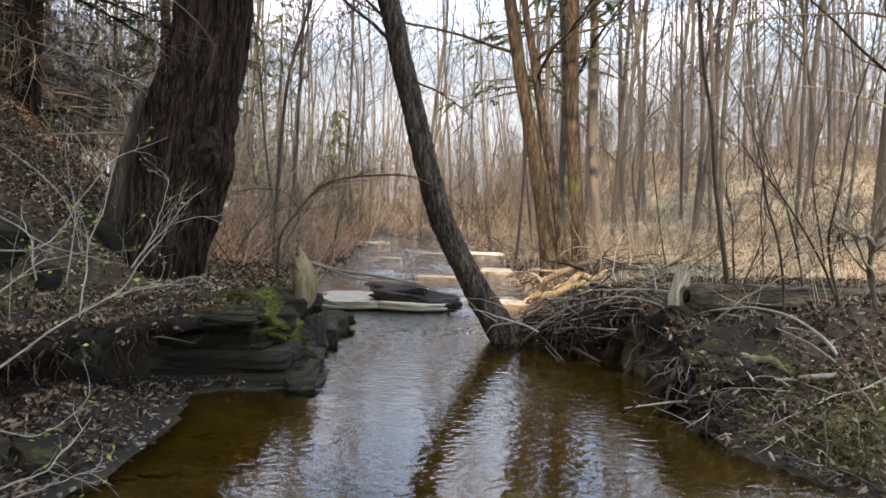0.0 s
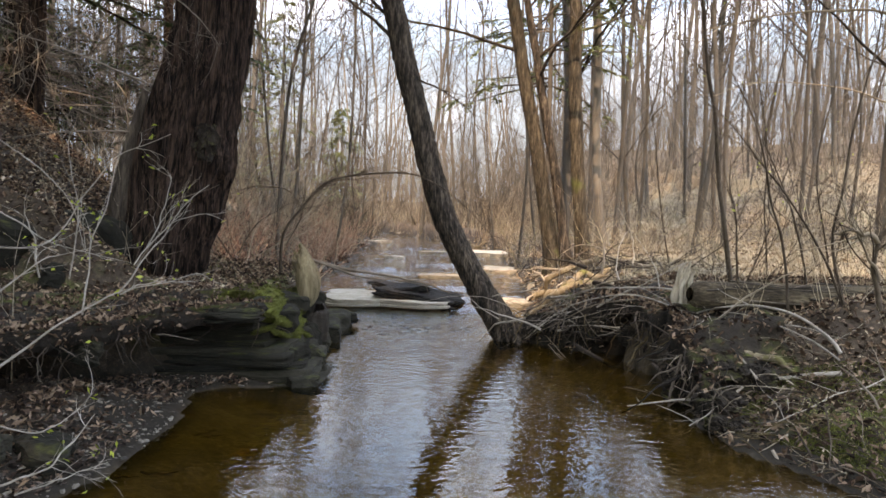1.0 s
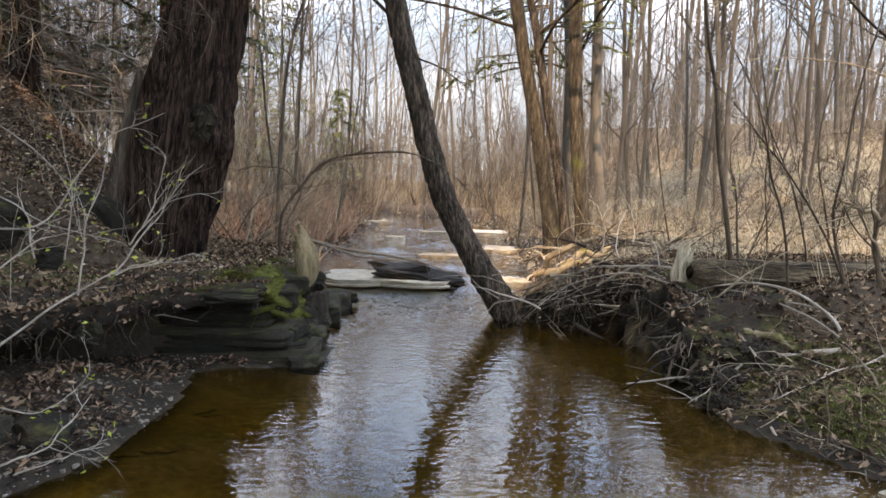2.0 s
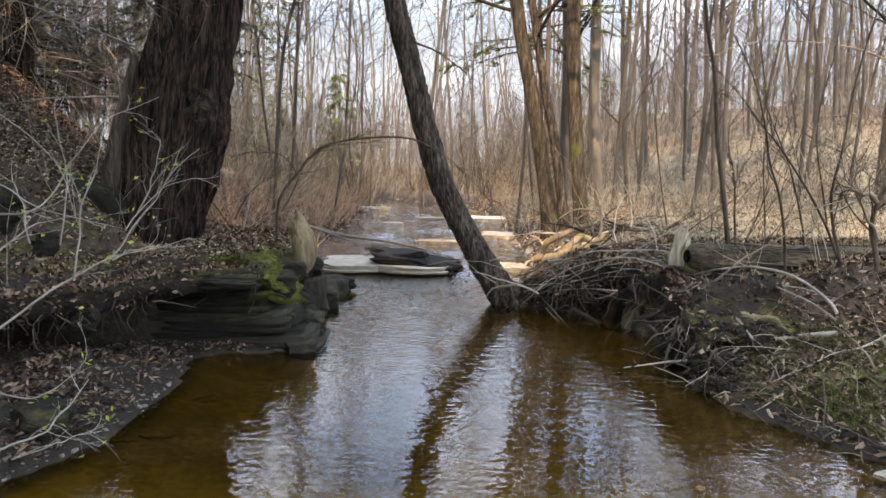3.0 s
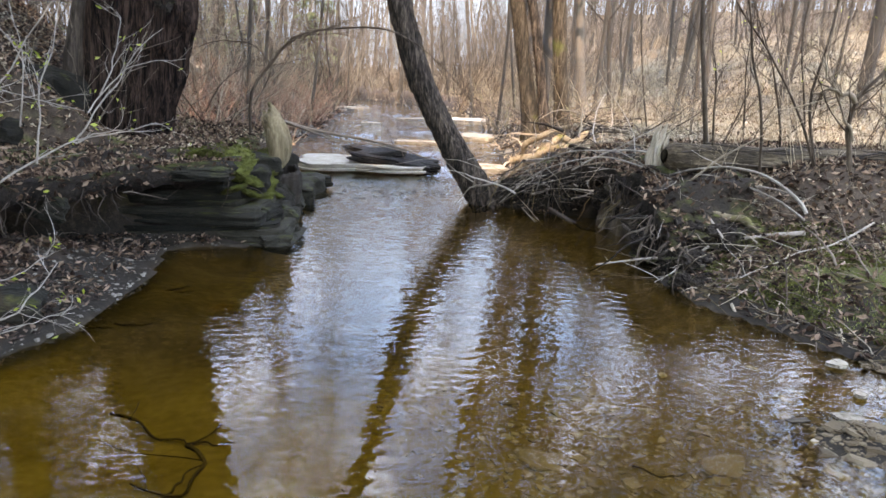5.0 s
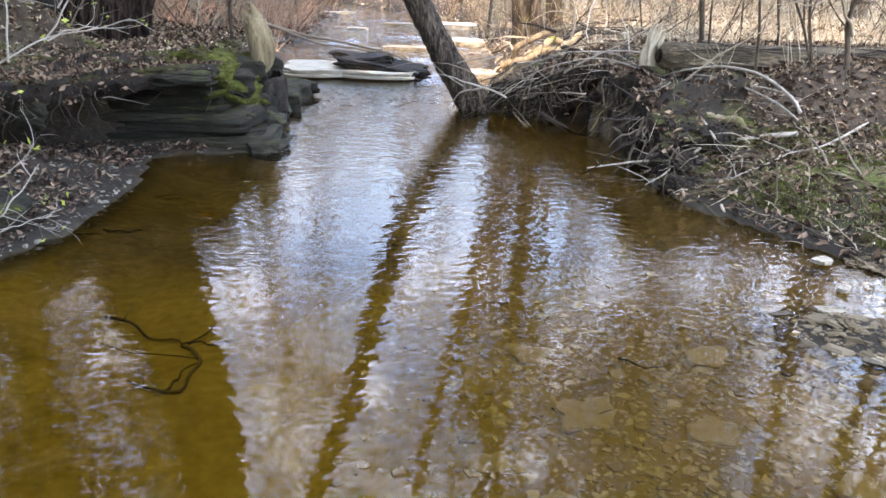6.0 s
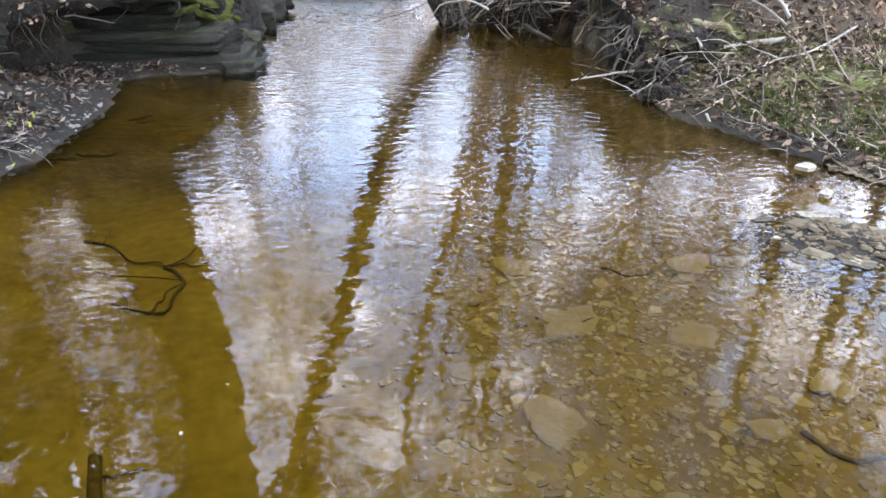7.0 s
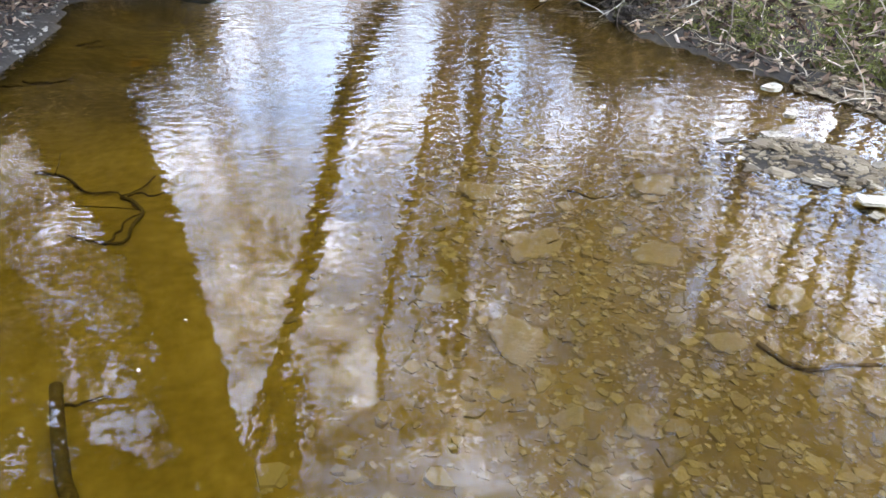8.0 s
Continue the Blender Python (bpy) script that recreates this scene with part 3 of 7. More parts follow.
def land(x, y):
    x, y = np.asarray(x, float), np.asarray(y, float)
    xl, xr, xs = at_y(SHORE_L, y), at_y(SHORE_R, y), at_y(STEP_L, y)
    lvl = stream_level(y)
    n = fbm(np.stack([x * 0.9, y * 0.9, 0 * x], -1), 5, 3) - 0.5
    nf = fbm(np.stack([x * 5, y * 5, 0 * x], -1), 3, 8) - 0.5
    # bed
    inner = np.minimum(x - xl, xr - x)
    shallow = sstep(-0.2, 1.6, x) * sstep(4.6, 2.2, y)
    bed = lvl - 0.03 - (0.15 - 0.075 * shallow) * sstep(0, 0.55, inner) + 0.035 * n + 0.02 * nf
    bar = np.exp(-((x - 2.0) / 0.42) ** 2 - ((y - 2.5) / 0.5) ** 2)
    bed = bed + bar * (0.138 + 0.12 * (fbm(np.stack([x * 3.1, y * 3.1, 0 * x], -1), 3, 23) - 0.4))
    # left bank: beach, step, then the slope
    dl = xl - x
    beach = lvl + 0.02 + 0.24 * (1 - 0.8 * sstep(4.5, 5.2, y)) * sstep(0, 0.8, dl) + 0.05 * n
    past = xs - x
    low_far = sstep(8.6, 11.5, y)
    top = 0.70 - 0.32 * low_far + 0.05 * sstep(3, 6, y)
    shelf = sstep(5.7, 6.6, y) * sstep(11.5, 9.0, y)
    hill = (0.55 + 0.3 * shelf) * np.clip(past - 0.5 - 0.95 * shelf, 0, 3.0) * (1 - 0.6 * low_far) + 0.12 * np.clip(past - 3.5, 0, 5)
    hill = hill - 0.10 * np.clip(past - 7.5, 0, 22)
    left = beach + (lvl + top - beach + hill + 0.30 * n * sstep(0, 1.5, past)) * sstep(-0.04, 0.16 + 0.8 * low_far, past)
    # right bank: broken edge, terrace, then the long slope
    dr = x - xr
    under = sstep(4.7, 5.2, y) * sstep(7.95, 7.6, y)
    edge = sstep(0.24 * under, 0.6 + 0.5 * n - 0.3 * sstep(4.6, 5.3, y) * sstep(8.0, 7.2, y), dr)
    near_r = sstep(4.95, 5.65, y)
    terr = 0.13 + 0.14 * sstep(0.3, 1.4, dr) + 0.44 * near_r + 0.12 * sstep(0.6, 1.8, dr) * near_r
    far_r = sstep(7.6, 8.6, y)
    terr = terr * (1 - far_r) + (0.35 + 0.33 * sstep(0.2, 1.6, dr)) * far_r
    rise = 0.135 * np.clip((x - 2.5) * 0.4 + 0.85 * (y - 11.5), 0, 44)
    right = lvl * 0.5 + 0.01 + terr * edge + 0.16 * n * edge + rise * sstep(1.5, 13.0, np.minimum(dr, x - 2.0) + 5 * n)
    z = np.where(dl > 0, left, np.where(dr > 0, right, bed))
    # beyond the bend the ground closes the view
    far = sstep(38, 60, y)
    z = z + far * 0.6 + 0.05 * nf * (inner < 0)
    z = z + 2.6 * (fbm(np.stack([x * 0.07, y * 0.07, 0 * x], -1), 3, 61) - 0.5) * sstep(15, 34, y) * sstep(3, 14, -inner)
    away = sstep(70, 200, np.hypot(x, y))
    return z * (1 - away) + away * 4.0


def steps(parts):
    """Grid lines: (start, end, step) runs."""
    out = []
    for a, b, s in parts:
        out.append(np.arange(a, b - 1e-6, s))
    return np.concatenate(out)


def build_ground():
    gx = np.concatenate([-np.geomspace(900, 12, 40), steps([(-11.5, -5, 0.3), (-5, 5, 0.07), (5, 14, 0.25), (14, 40, 1.0)]), np.geomspace(40, 900, 24)])
    gy = np.concatenate([-np.geomspace(900, 8, 20), steps([(-7.5, 0, 0.4), (0, 10, 0.07), (10, 20, 0.16), (20, 45, 0.4), (45, 80, 1.5)]), np.geomspace(80, 1500, 24)])
    X, Y = np.meshgrid(gx, gy)
    Z = land(X, Y)
    ny, nx = X.shape
    idx = np.arange(nx * ny).reshape(ny, nx)
    F = np.stack([idx[:-1, :-1], idx[:-1, 1:], idx[1:, 1:], idx[1:, :-1]], -1).reshape(-1, 4)
    me = mesh_of("ground", np.stack([X, Y, Z], -1).reshape(-1, 3), F)
    xl, xr = at_y(SHORE_L, Y), at_y(SHORE_R, Y)
    inner = np.minimum(X - xl, xr - X)
    n = fbm(np.stack([X * 1.5, Y * 1.5, 0 * X], -1), 4, 31) - 0.5
    lvl = stream_level(Y)
    litter = sstep(0.10, 0.36, Z - lvl + 0.25 * n)
    dry = sstep(0.6, 3.0, X - xr + 3 * n) * sstep(5.6, 8.0, Y + 2 * n) + sstep(13, 24, Y) * sstep(0.3, 2, xl - X)
    dry = dry * (1 - 0.75 * sstep(24, 38, Y + 6 * n)) * (0.35 + 0.65 * sstep(0.38, 0.6, fbm(np.stack([X * 0.45, Y * 0.45, 0 * X], -1), 4, 51)))
    bed = sstep(-0.05, 0.12, inner + 0.1 * n) * sstep(0.0, -0.05, Z - lvl)
    moss = (sstep(1.0, 0.2, np.abs(at_y(STEP_L, Y) - 0.25 - X)) * (X < 0) * sstep(0.5, 0.65, Z) + 1.2 * sstep(0.2, 0.8, X - xr) * sstep(4.9, 4.2, Y) * (X > 0)) * (Y < 12) * sstep(1.2, 2.6, Y)
    col = np.stack([litter, np.clip(dry, 0, 1), bed, np.clip(moss, 0, 1)], -1).reshape(-1, 4).astype(np.float32)
    att = me.color_attributes.new("zone", "FLOAT_COLOR", "POINT")
    att.data.foreach_set("color", col.ravel())
    # Browner bed on the right, plus painted dimming further up the pool.
    muck_dim = np.clip(0.75 * sstep(2.7, 3.9, Y + 0.6 * n) * (X < 0) + sstep(-0.3, 0.9, X + 0.8 * n) * (0.5 + 0.44 * sstep(3.0, 4.2, Y + n)) + 0.6 * sstep(2.9, 4.4, Y + n) + 0.4 * sstep(6.0, 8.5, Y), 0, 1)
    att = me.color_attributes.new("silt_dim", "FLOAT_COLOR", "POINT")
    att.data.foreach_set("color", np.stack([muck_dim, muck_dim, muck_dim, muck_dim], -1).reshape(-1, 4).astype(np.float32).ravel())
    return put("ground", me, M_ground, label="uneven woodland ground with creek channel and leafy banks", category="ground", kind="structure")


ground = build_ground()


# ---- water ----
def sheet(name, x0, x1, y0, y1, step, material, label, slope=None):
    gx, gy = np.arange(x0, x1 + 1e-6, step), np.arange(y0, y1 + 1e-6, step)
    X, Y = np.meshgrid(gx, gy)
    Z = 0 * X if slope is None else slope(X, Y)
    ny, nx = X.shape
    idx = np.arange(nx * ny).reshape(ny, nx)
    F = np.stack([idx[:-1, :-1], idx[:-1, 1:], idx[1:, 1:], idx[1:, :-1]], -1).reshape(-1, 4)
    return put(name, mesh_of(name, np.stack([X, Y, Z], -1).reshape(-1, 3), F), material, label=label, category="water", kind="structure")


pool_water = sheet("pool_water", -4.6, 30.0, -30.0, 11.6, 0.4, M_pool, "clear amber creek pool with small drifting ripples")
stream_water = sheet("stream_water", -12, 3.4, 10.2, 52, 0.5, M_stream, "shallow rippled creek running over flat stones",
                     lambda X, Y: np.where(Y < 10.6, -0.05, 0.0) + 0.03 + 0.0135 * (Y - 10.4) + 0.02 * (vnoise(np.stack([X * 0.8, Y * 0.8, 0 * X], -1), 4) - 0.5))


def scatter(n, x0, x1, y0, y1, keep, r):
    x, y = r.uniform(x0, x1, n), r.uniform(y0, y1, n)
    z = land(x, y)
    k = keep(x, y, z) > r.uniform(0, 1, n)
    return np.stack([x, y, z], 1)[k]


# ---- big trees near the pool ----
def tree(name, label, group=""):
    e = new(name)
    return tagged(e, label, "tree", group)


def limbs(tr, starts, ways, lengths, r0, K=9, crook=0.16, lift=0.03, sides=6, material=None, name="branch", twigs=7, twig_len=0.6, seed=1, label=""):
    """Each limb is a part with its own twigs joined to it."""
    r = np.random.default_rng(seed)
    P = wander(np.asarray(starts, float), ways, np.asarray(lengths, float), K, crook, lift, r)
    Rr = taper(np.asarray(r0, float), K, 0.15)
    for k in range(len(P)):
        chunks = [tubes(P[k:k + 1], Rr[k:k + 1], sides)]
        if twigs:
            s = r.uniform(0.2, 1.0, (1, twigs))
            pt, wy = along(P[k:k + 1], s)
            pt, wy = pt[0], wy[0]
            wy = wy / np.linalg.norm(wy, axis=1, keepdims=True) + r.normal(0, 0.6, (twigs, 3))
            T = wander(pt, wy, r.uniform(0.4, 1.1, twigs) * twig_len, 6, 0.2, lift, r)
            chunks.append(tubes(T, taper(np.full(twigs, Rr[k, 0] * 0.28), 6, 0.2), 3 if sides < 6 else 4))
            s2 = r.uniform(0.2, 1, (twigs, 4))
            p2, w2 = along(T, s2)
            p2, w2 = p2.reshape(-1, 3), w2.reshape(-1, 3)
            w2 = w2 / (np.linalg.norm(w2, axis=1, keepdims=True) + 1e-9) + r.normal(0, 0.6, w2.shape)
            T2 = wander(p2, w2, r.uniform(0.3, 0.9, len(p2)) * twig_len * 0.5, 4, 0.2, lift, r)
            chunks.append(tubes(T2, taper(np.full(len(p2), Rr[k, 0] * 0.13), 4, 0.3), 3))
        put(name, mesh_of(name, *joined(chunks)), material, tr, label)


def sprays(centres, ways, size, r, needles=26):
    """Flat drooping sprays of short needle slivers along small twigs: quads."""
    N = len(centres)
    ways = ways / (np.linalg.norm(ways, axis=1, keepdims=True) + 1e-9)
    side = np.cross(ways, np.array([[0, 0, 1.0]])) + 1e-6
    side /= np.linalg.norm(side, axis=1, keepdims=True)
    t = r.uniform(0, 1, (N, needles))
    lr = r.choice([-1.0, 1.0], (N, needles))
    ln = (1 - 0.7 * t) * 0.55 * size[:, None] * r.uniform(0.5, 1.1, (N, needles))
    base = centres[:, None] + ways[:, None] * (t * size[:, None])[..., None]
    base[..., 2] -= (t ** 2) * size[:, None] * 0.35
    d = side[:, None] * lr[..., None] + ways[:, None] * 0.7 + r.normal(0, 0.18, (N, needles, 3))
    tip = base + d * ln[..., None] * 0.8
    tip[..., 2] -= ln * 0.25
    wv = np.cross(d, np.array([0, 0, 1.0])) + r.normal(0, 0.25, (N, needles, 3))
    wv *= (0.09 * size[:, None] * r.uniform(0.6, 1.3, (N, needles)))[..., None] / (np.linalg.norm(wv, axis=2, keepdims=True) + 1e-9)
    mid = base + (tip - base) * 0.55
    V = np.stack([base, mid + wv, tip, mid - wv], 2).reshape(-1, 3)
    F = np.arange(len(V)).reshape(-1, 4)
    return V, F


def conifer(name, label, x, y, height, r0, crown_from, reach, seed, bark, needle, lean=(0, 0), levels=34, per=4, spray=0.34, dead_to=0.0, sides=14, needles=16, dead=80, boughs=11):
    r = np.random.default_rng(seed)
    z0 = float(land(x, y)) - 0.05
    tr = tree(name, label)
    top = (x + lean[0] * height, y + lean[1] * height, z0 + height)
    pts = [(x, y, z0), (x + lean[0] * height * 0.45, y + lean[1] * height * 0.45, z0 + height * 0.5), top]
    put("trunk", trunk_mesh("trunk", pts, [(0, r0), (0.5, r0 * 0.62), (1, 0.01)], sides, 50, 0.08, 7, seed), bark, tr)
    path = curve_path(pts, 60)[None]
    hs = np.repeat(np.linspace(crown_from, 0.98, levels), per) + r.uniform(-0.01, 0.01, levels * per)
    st, _ = along(path, hs[None])
    st = st[0]
    a = r.uniform(0, 2 * np.pi, len(hs))
    ln = reach * (1.03 - (hs - crown_from) / (1.0 - crown_from)) ** 0.8 * r.uniform(0.6 if needles < 25 else 0.2, 1.1, len(hs)) + 0.2
    wy = np.stack([np.cos(a), np.sin(a), r.uniform(-0.15, 0.2, len(hs))], 1)
    P = wander(st, wy, ln, 7, 0.08, -0.05, r)
    put("bough_frame", mesh_of("bough_frame", *tubes(P, taper(np.clip(ln * 0.011, 0.006, 0.05), 7, 0.2), 4)), bark, tr, kind="stuff")
    m = boughs
    s = r.uniform(0.18, 1.0, (len(P), m))
    c, w = along(P, s)
    c, w = c.reshape(-1, 3), w.reshape(-1, 3)
    w = w / (np.linalg.norm(w, axis=1, keepdims=True) + 1e-9) + r.normal(0, 0.55, w.shape) * np.array([1, 1, 0.35])
    put("crown", mesh_of("crown", *sprays(c, w, r.uniform(0.6, 1.3, len(c)) * spray, r, needles), smooth=False), needle, tr)
    if dead_to:
        nd = dead
        hs = r.uniform(0.06, dead_to, nd)
        st, _ = along(path, hs[None])
        a = r.uniform(0, 2 * np.pi, nd)
        D = wander(st[0], np.stack([np.cos(a), np.sin(a), r.uniform(-0.3, 0.25, nd)], 1), r.uniform(0.8, 3.0, nd), 8, 0.16, -0.02, r)
        ch = [tubes(D, taper(r.uniform(0.006, 0.014, nd), 8, 0.2), 4)]
        s2 = r.uniform(0.2, 1, (nd, 9))
        p2, w2 = along(D, s2)
        p2, w2 = p2.reshape(-1, 3), w2.reshape(-1, 3)
        w2 = w2 / (np.linalg.norm(w2, axis=1, keepdims=True) + 1e-9) + r.normal(0, 0.6, w2.shape)
        ch.append(tubes(wander(p2, w2, r.uniform(0.2, 0.9, len(p2)), 6, 0.2, 0, r), taper(np.full(len(p2), 0.004), 6, 0.3), 3))
        put("dead_wood", mesh_of("dead_wood", *joined(ch)), M_wood_grey, tr, "bare grey dead lower branches", kind="stuff")
    return tr


def big_hemlock():
    tr = tree("hemlock_tree", "massive dark hemlock with furrowed bark leaning over the bank")
    pts = [(-3.1, 7.2, 0.2), (-3.04, 7.18, 0.75), (-2.9, 7.15, 1.28), (-2.775, 7.15, 1.88), (-2.66, 7.15, 2.47), (-2.52, 7.15, 3.06), (-2.435, 7.15, 3.64), (-2.32, 7.1, 5.5), (-2.22, 7.1, 9.0), (-2.15, 7.1, 15.0), (-2.1, 7.1, 20.0)]
    put("trunk", trunk_mesh("trunk", pts, [(0, 0.46), (0.03, 0.44), (0.055, 0.45), (0.085, 0.47), (0.115, 0.44), (0.145, 0.385), (0.175, 0.36), (0.27, 0.34), (0.5, 0.28), (1, 0.05)], 200, 460, 0.26, 22, 5,
                            bumps=((0.093, -0.55, 0.13, 0.2), (0.078, -0.75, 0.08, 0.12), (0.105, -0.3, 0.07, 0.1)), flare=0.12, flare_len=0.3, grain=0.09), M_hemlock_bark, tr)
    # the dark burl on the trunk
    me = stone_mesh("burl", 0.26, 0.2, 0.36, 12, 1, 7, 1.3, 0.6, 3, 4.0)
    b = put("burl", me, M_earth, tr, "knobbly blackish burl")
    b.location = (-2.42, 6.8, 2.1)
    r = np.random.default_rng(51)
    n = 46
    hs = r.uniform(0.3, 0.98, n)
    st, _ = along(curve_path(pts, 80)[None], hs[None])
    a = r.uniform(0.5 * np.pi, 1.5 * np.pi, n) + r.normal(0, 0.35, n)
    ln = 4.6 * (1.15 - hs) * r.uniform(0.7, 1.1, n) + 0.5
    P = wander(st[0], np.stack([np.cos(a), np.sin(a), r.uniform(-0.1, 0.2, n)], 1), ln, 9, 0.09, -0.04, r)
    for k in range(n):
        bob = put("branch", mesh_of("branch", *tubes(P[k:k + 1], taper(np.array([0.045]), 9, 0.15), 5)), M_hemlock_bark, tr)
        c, w = along(P[k:k + 1], r.uniform(0.1, 1, (1, 60)))
        w = w[0] / (np.linalg.norm(w[0], axis=1, keepdims=True) + 1e-9) + r.normal(0, 0.6, (60, 3)) * np.array([1, 1, 0.3])
        put("needle_spray", mesh_of("needle_spray", *sprays(c[0], w, r.uniform(0.25, 0.6, 60), r, 18), smooth=False), M_needle, bob, "dark green hemlock needles")
    # the weathered buttress that stands off the trunk's flank
    B = curve_path([(-3.4, 6.84, 0.45), (-3.38, 6.85, 1.0), (-3.29, 6.86, 1.6), (-3.17, 6.88, 2.2), (-3.02, 6.9, 2.8)], 40)[None]
    put("buttress", trunk_mesh("buttress", B[0][::4], [(0, 0.13), (0.1, 0.105), (0.5, 0.085), (1, 0.03)], 32, 60, 0.5, 12, 77, grain=0.06), M_old_bark, tr, "grey-brown peeling buttress of old wood")
    # thin dead twigs low on the trunk
    limbs(tr, [(-3.05, 6.85, 2.7), (-2.9, 6.8, 3.2), (-3.1, 6.9, 2.2), (-2.7, 6.75, 3.5), (-3.0, 6.8, 3.6)],
          [(-1, -0.5, 0.3), (0.6, -0.6, -0.5), (-1, -0.3, 0.1), (0.5, -0.5, -0.6), (-1, -0.6, -0.1)], [1.4, 0.8, 1.6, 0.9, 1.8], [0.012, 0.009, 0.012, 0.008, 0.014], 9, 0.14, -0.02, 4, M_wood_grey, "dead_branch", 9, 0.5, 61, "bare grey dead twigs")
    return tr


def leaning_tree():
    tr = tree("leaning_tree", "dark leaning tree curving up out of the pool's edge")
    pts = [(0.95, 8.0, -0.2), (0.785, 7.98, 0.04), (0.57, 7.96, 0.365), (0.36, 7.95, 0.695), (0.01, 7.95, 1.35), (-0.205, 7.95, 2.0), (-0.375, 7.95, 2.65), (-0.555, 7.95, 3.3), (-0.71, 7.95, 3.93), (-1.22, 7.95, 5.4), (-2.1, 8.0, 8.3), (-2.7, 8.0, 10.5)]
    put("trunk", trunk_mesh("trunk", pts, [(0, 0.2), (0.03, 0.18), (0.06, 0.165), (0.1, 0.14), (0.2, 0.135), (0.45, 0.115), (0.75, 0.08), (1, 0.02)], 64, 300, 0.2, 14, 8, flare=0.05, flare_len=0.22), M_bark, tr)
    limbs(tr, [(-0.5, 7.95, 3.3), (-0.62, 7.95, 3.6), (-0.42, 7.9, 3.02), (-0.95, 7.95, 4.7), (-1.5, 7.95, 6.2), (-1.9, 8, 7.6), (-2.3, 8, 9.0), (-1.7, 8, 6.8), (-1.2, 7.95, 5.4)],
          [(-0.9, 0.1, 0.85), (-0.7, -0.2, 0.6), (0.85, -0.1, -0.42), (0.5, 0.6, 0.9), (-0.7, -0.4, 0.9), (0.6, -0.2, 1), (-0.2, 0.5, 1), (-0.6, 0.4, 0.6), (-0.8, 0.2, 0.5)],
          [2.2, 2.0, 1.1, 2.4, 2.6, 2.2, 2.0, 2.0, 2.2], [0.026, 0.022, 0.014, 0.03, 0.035, 0.03, 0.025, 0.025, 0.03], 9, 0.12, 0.03, 6, M_bark, "branch", 8, 0.8, 71)
    r = np.random.default_rng(75)
    q = 34
    hs = r.uniform(0.48, 0.99, q)
    st, _ = along(curve_path(pts, 60)[None], hs[None])
    a = r.uniform(0, 2 * np.pi, q)
    limbs(tr, st[0], np.stack([np.cos(a), np.sin(a), r.uniform(0.1, 1.0, q)], 1), r.uniform(1.8, 4.4, q), r.uniform(0.018, 0.035, q), 9, 0.14, 0.02, 5, M_bark, "branch", 20, 1.3, 76)
    q = 16
    st, _ = along(curve_path(pts, 60)[None], r.uniform(0.6, 0.97, q)[None])
    a = r.uniform(-0.5, 0.9, q)
    limbs(tr, st[0], np.stack([np.cos(a), np.sin(a), r.uniform(0.2, 0.9, q)], 1), r.uniform(2.6, 4.8, q), r.uniform(0.018, 0.034, q), 9, 0.16, 0.0, 5, M_bark, "branch", 24, 1.4, 77)
    # roots gripping the bank
    for k, (d, l) in enumerate([((0.9, -0.2, 0.05), 0.8), ((0.7, 0.5, 0.1), 0.7), ((0.9, 0.15, 0.18), 0.9), ((0.2, -0.6, -0.2), 0.35)]):
        P = wander(np.array([(0.82, 7.95, 0.1)]), np.array([d]), np.array([l]), 8, 0.12, -0.04, np.random.default_rng(80 + k))
        put("root", mesh_of("root", *tubes(P, taper(np.array([0.075]), 8, 0.25), 8)), M_bark, tr)
    return tr


def bank_tree(label, pts, radii, seed, branches, material, ridge=0.1):
    tr = tree("bank_tree", label, "trees on the far bank")
    put("trunk", trunk_mesh("trunk", pts, radii, 48, 200, ridge, 11, seed, flare=0.06, flare_len=0.25), material, tr)
    r = np.random.default_rng(seed)
    path = curve_path(pts, 60)[None]
    hs = r.uniform(0.3, 0.97, branches)
    st, _ = along(path, hs[None])
    a = r.uniform(0, 2 * np.pi, branches)
    limbs(tr, st[0], np.stack([np.cos(a), np.sin(a), r.uniform(0.3, 1.1, branches)], 1), r.uniform(1.8, 4.6, branches) * (1.2 - hs * 0.6), r.uniform(0.02, 0.04, branches), 9, 0.12, 0.04, 5, material, "branch", 14, 1.2, seed + 1)
    return tr


hemlock = big_hemlock()
lean = leaning_tree()
bank_tree("tan-barked tree standing in a clump on the far bank", [(2.0, 12.5, 0.4), (1.95, 12.5, 0.8), (1.77, 12.5, 1.8), (1.58, 12.5, 2.86), (1.33, 12.5, 4.0), (1.08, 12.5, 5.4), (0.62, 12.5, 7.3), (0.3, 12.6, 9.4), (0.0, 12.6, 13)],
          [(0, 0.17), (0.08, 0.135), (0.3, 0.12), (0.6, 0.1), (1, 0.02)], 101, 22, M_bark_sun)
bank_tree("slender darker trunk crossing its neighbour in the clump", [(2.24, 12.4, 0.4), (2.2, 12.4, 0.7), (2.0, 12.4, 2.0), (1.75, 12.4, 3.2), (1.53, 12.4, 4.38), (1.33, 12.4, 5.4), (1.1, 12.4, 7.5), (1.0, 12.5, 10)],
          [(0, 0.12), (0.08, 0.09), (0.4, 0.075), (1, 0.015)], 102, 14, M_bark)
bank_tree("upright tan-barked tree with mossy foot in the clump", [(2.58, 12.5, 0.4), (2.53, 12.5, 0.77), (2.4, 12.5, 2.0), (2.29, 12.5, 3.39), (2.25, 12.5, 4.5), (2.23, 12.5, 5.4), (2.12, 12.5, 8), (2.14, 12.6, 11), (2.2, 12.6, 14)],
          [(0, 0.17), (0.06, 0.13), (0.3, 0.115), (0.6, 0.095), (1, 0.02)], 103, 22, M_bark_sun)
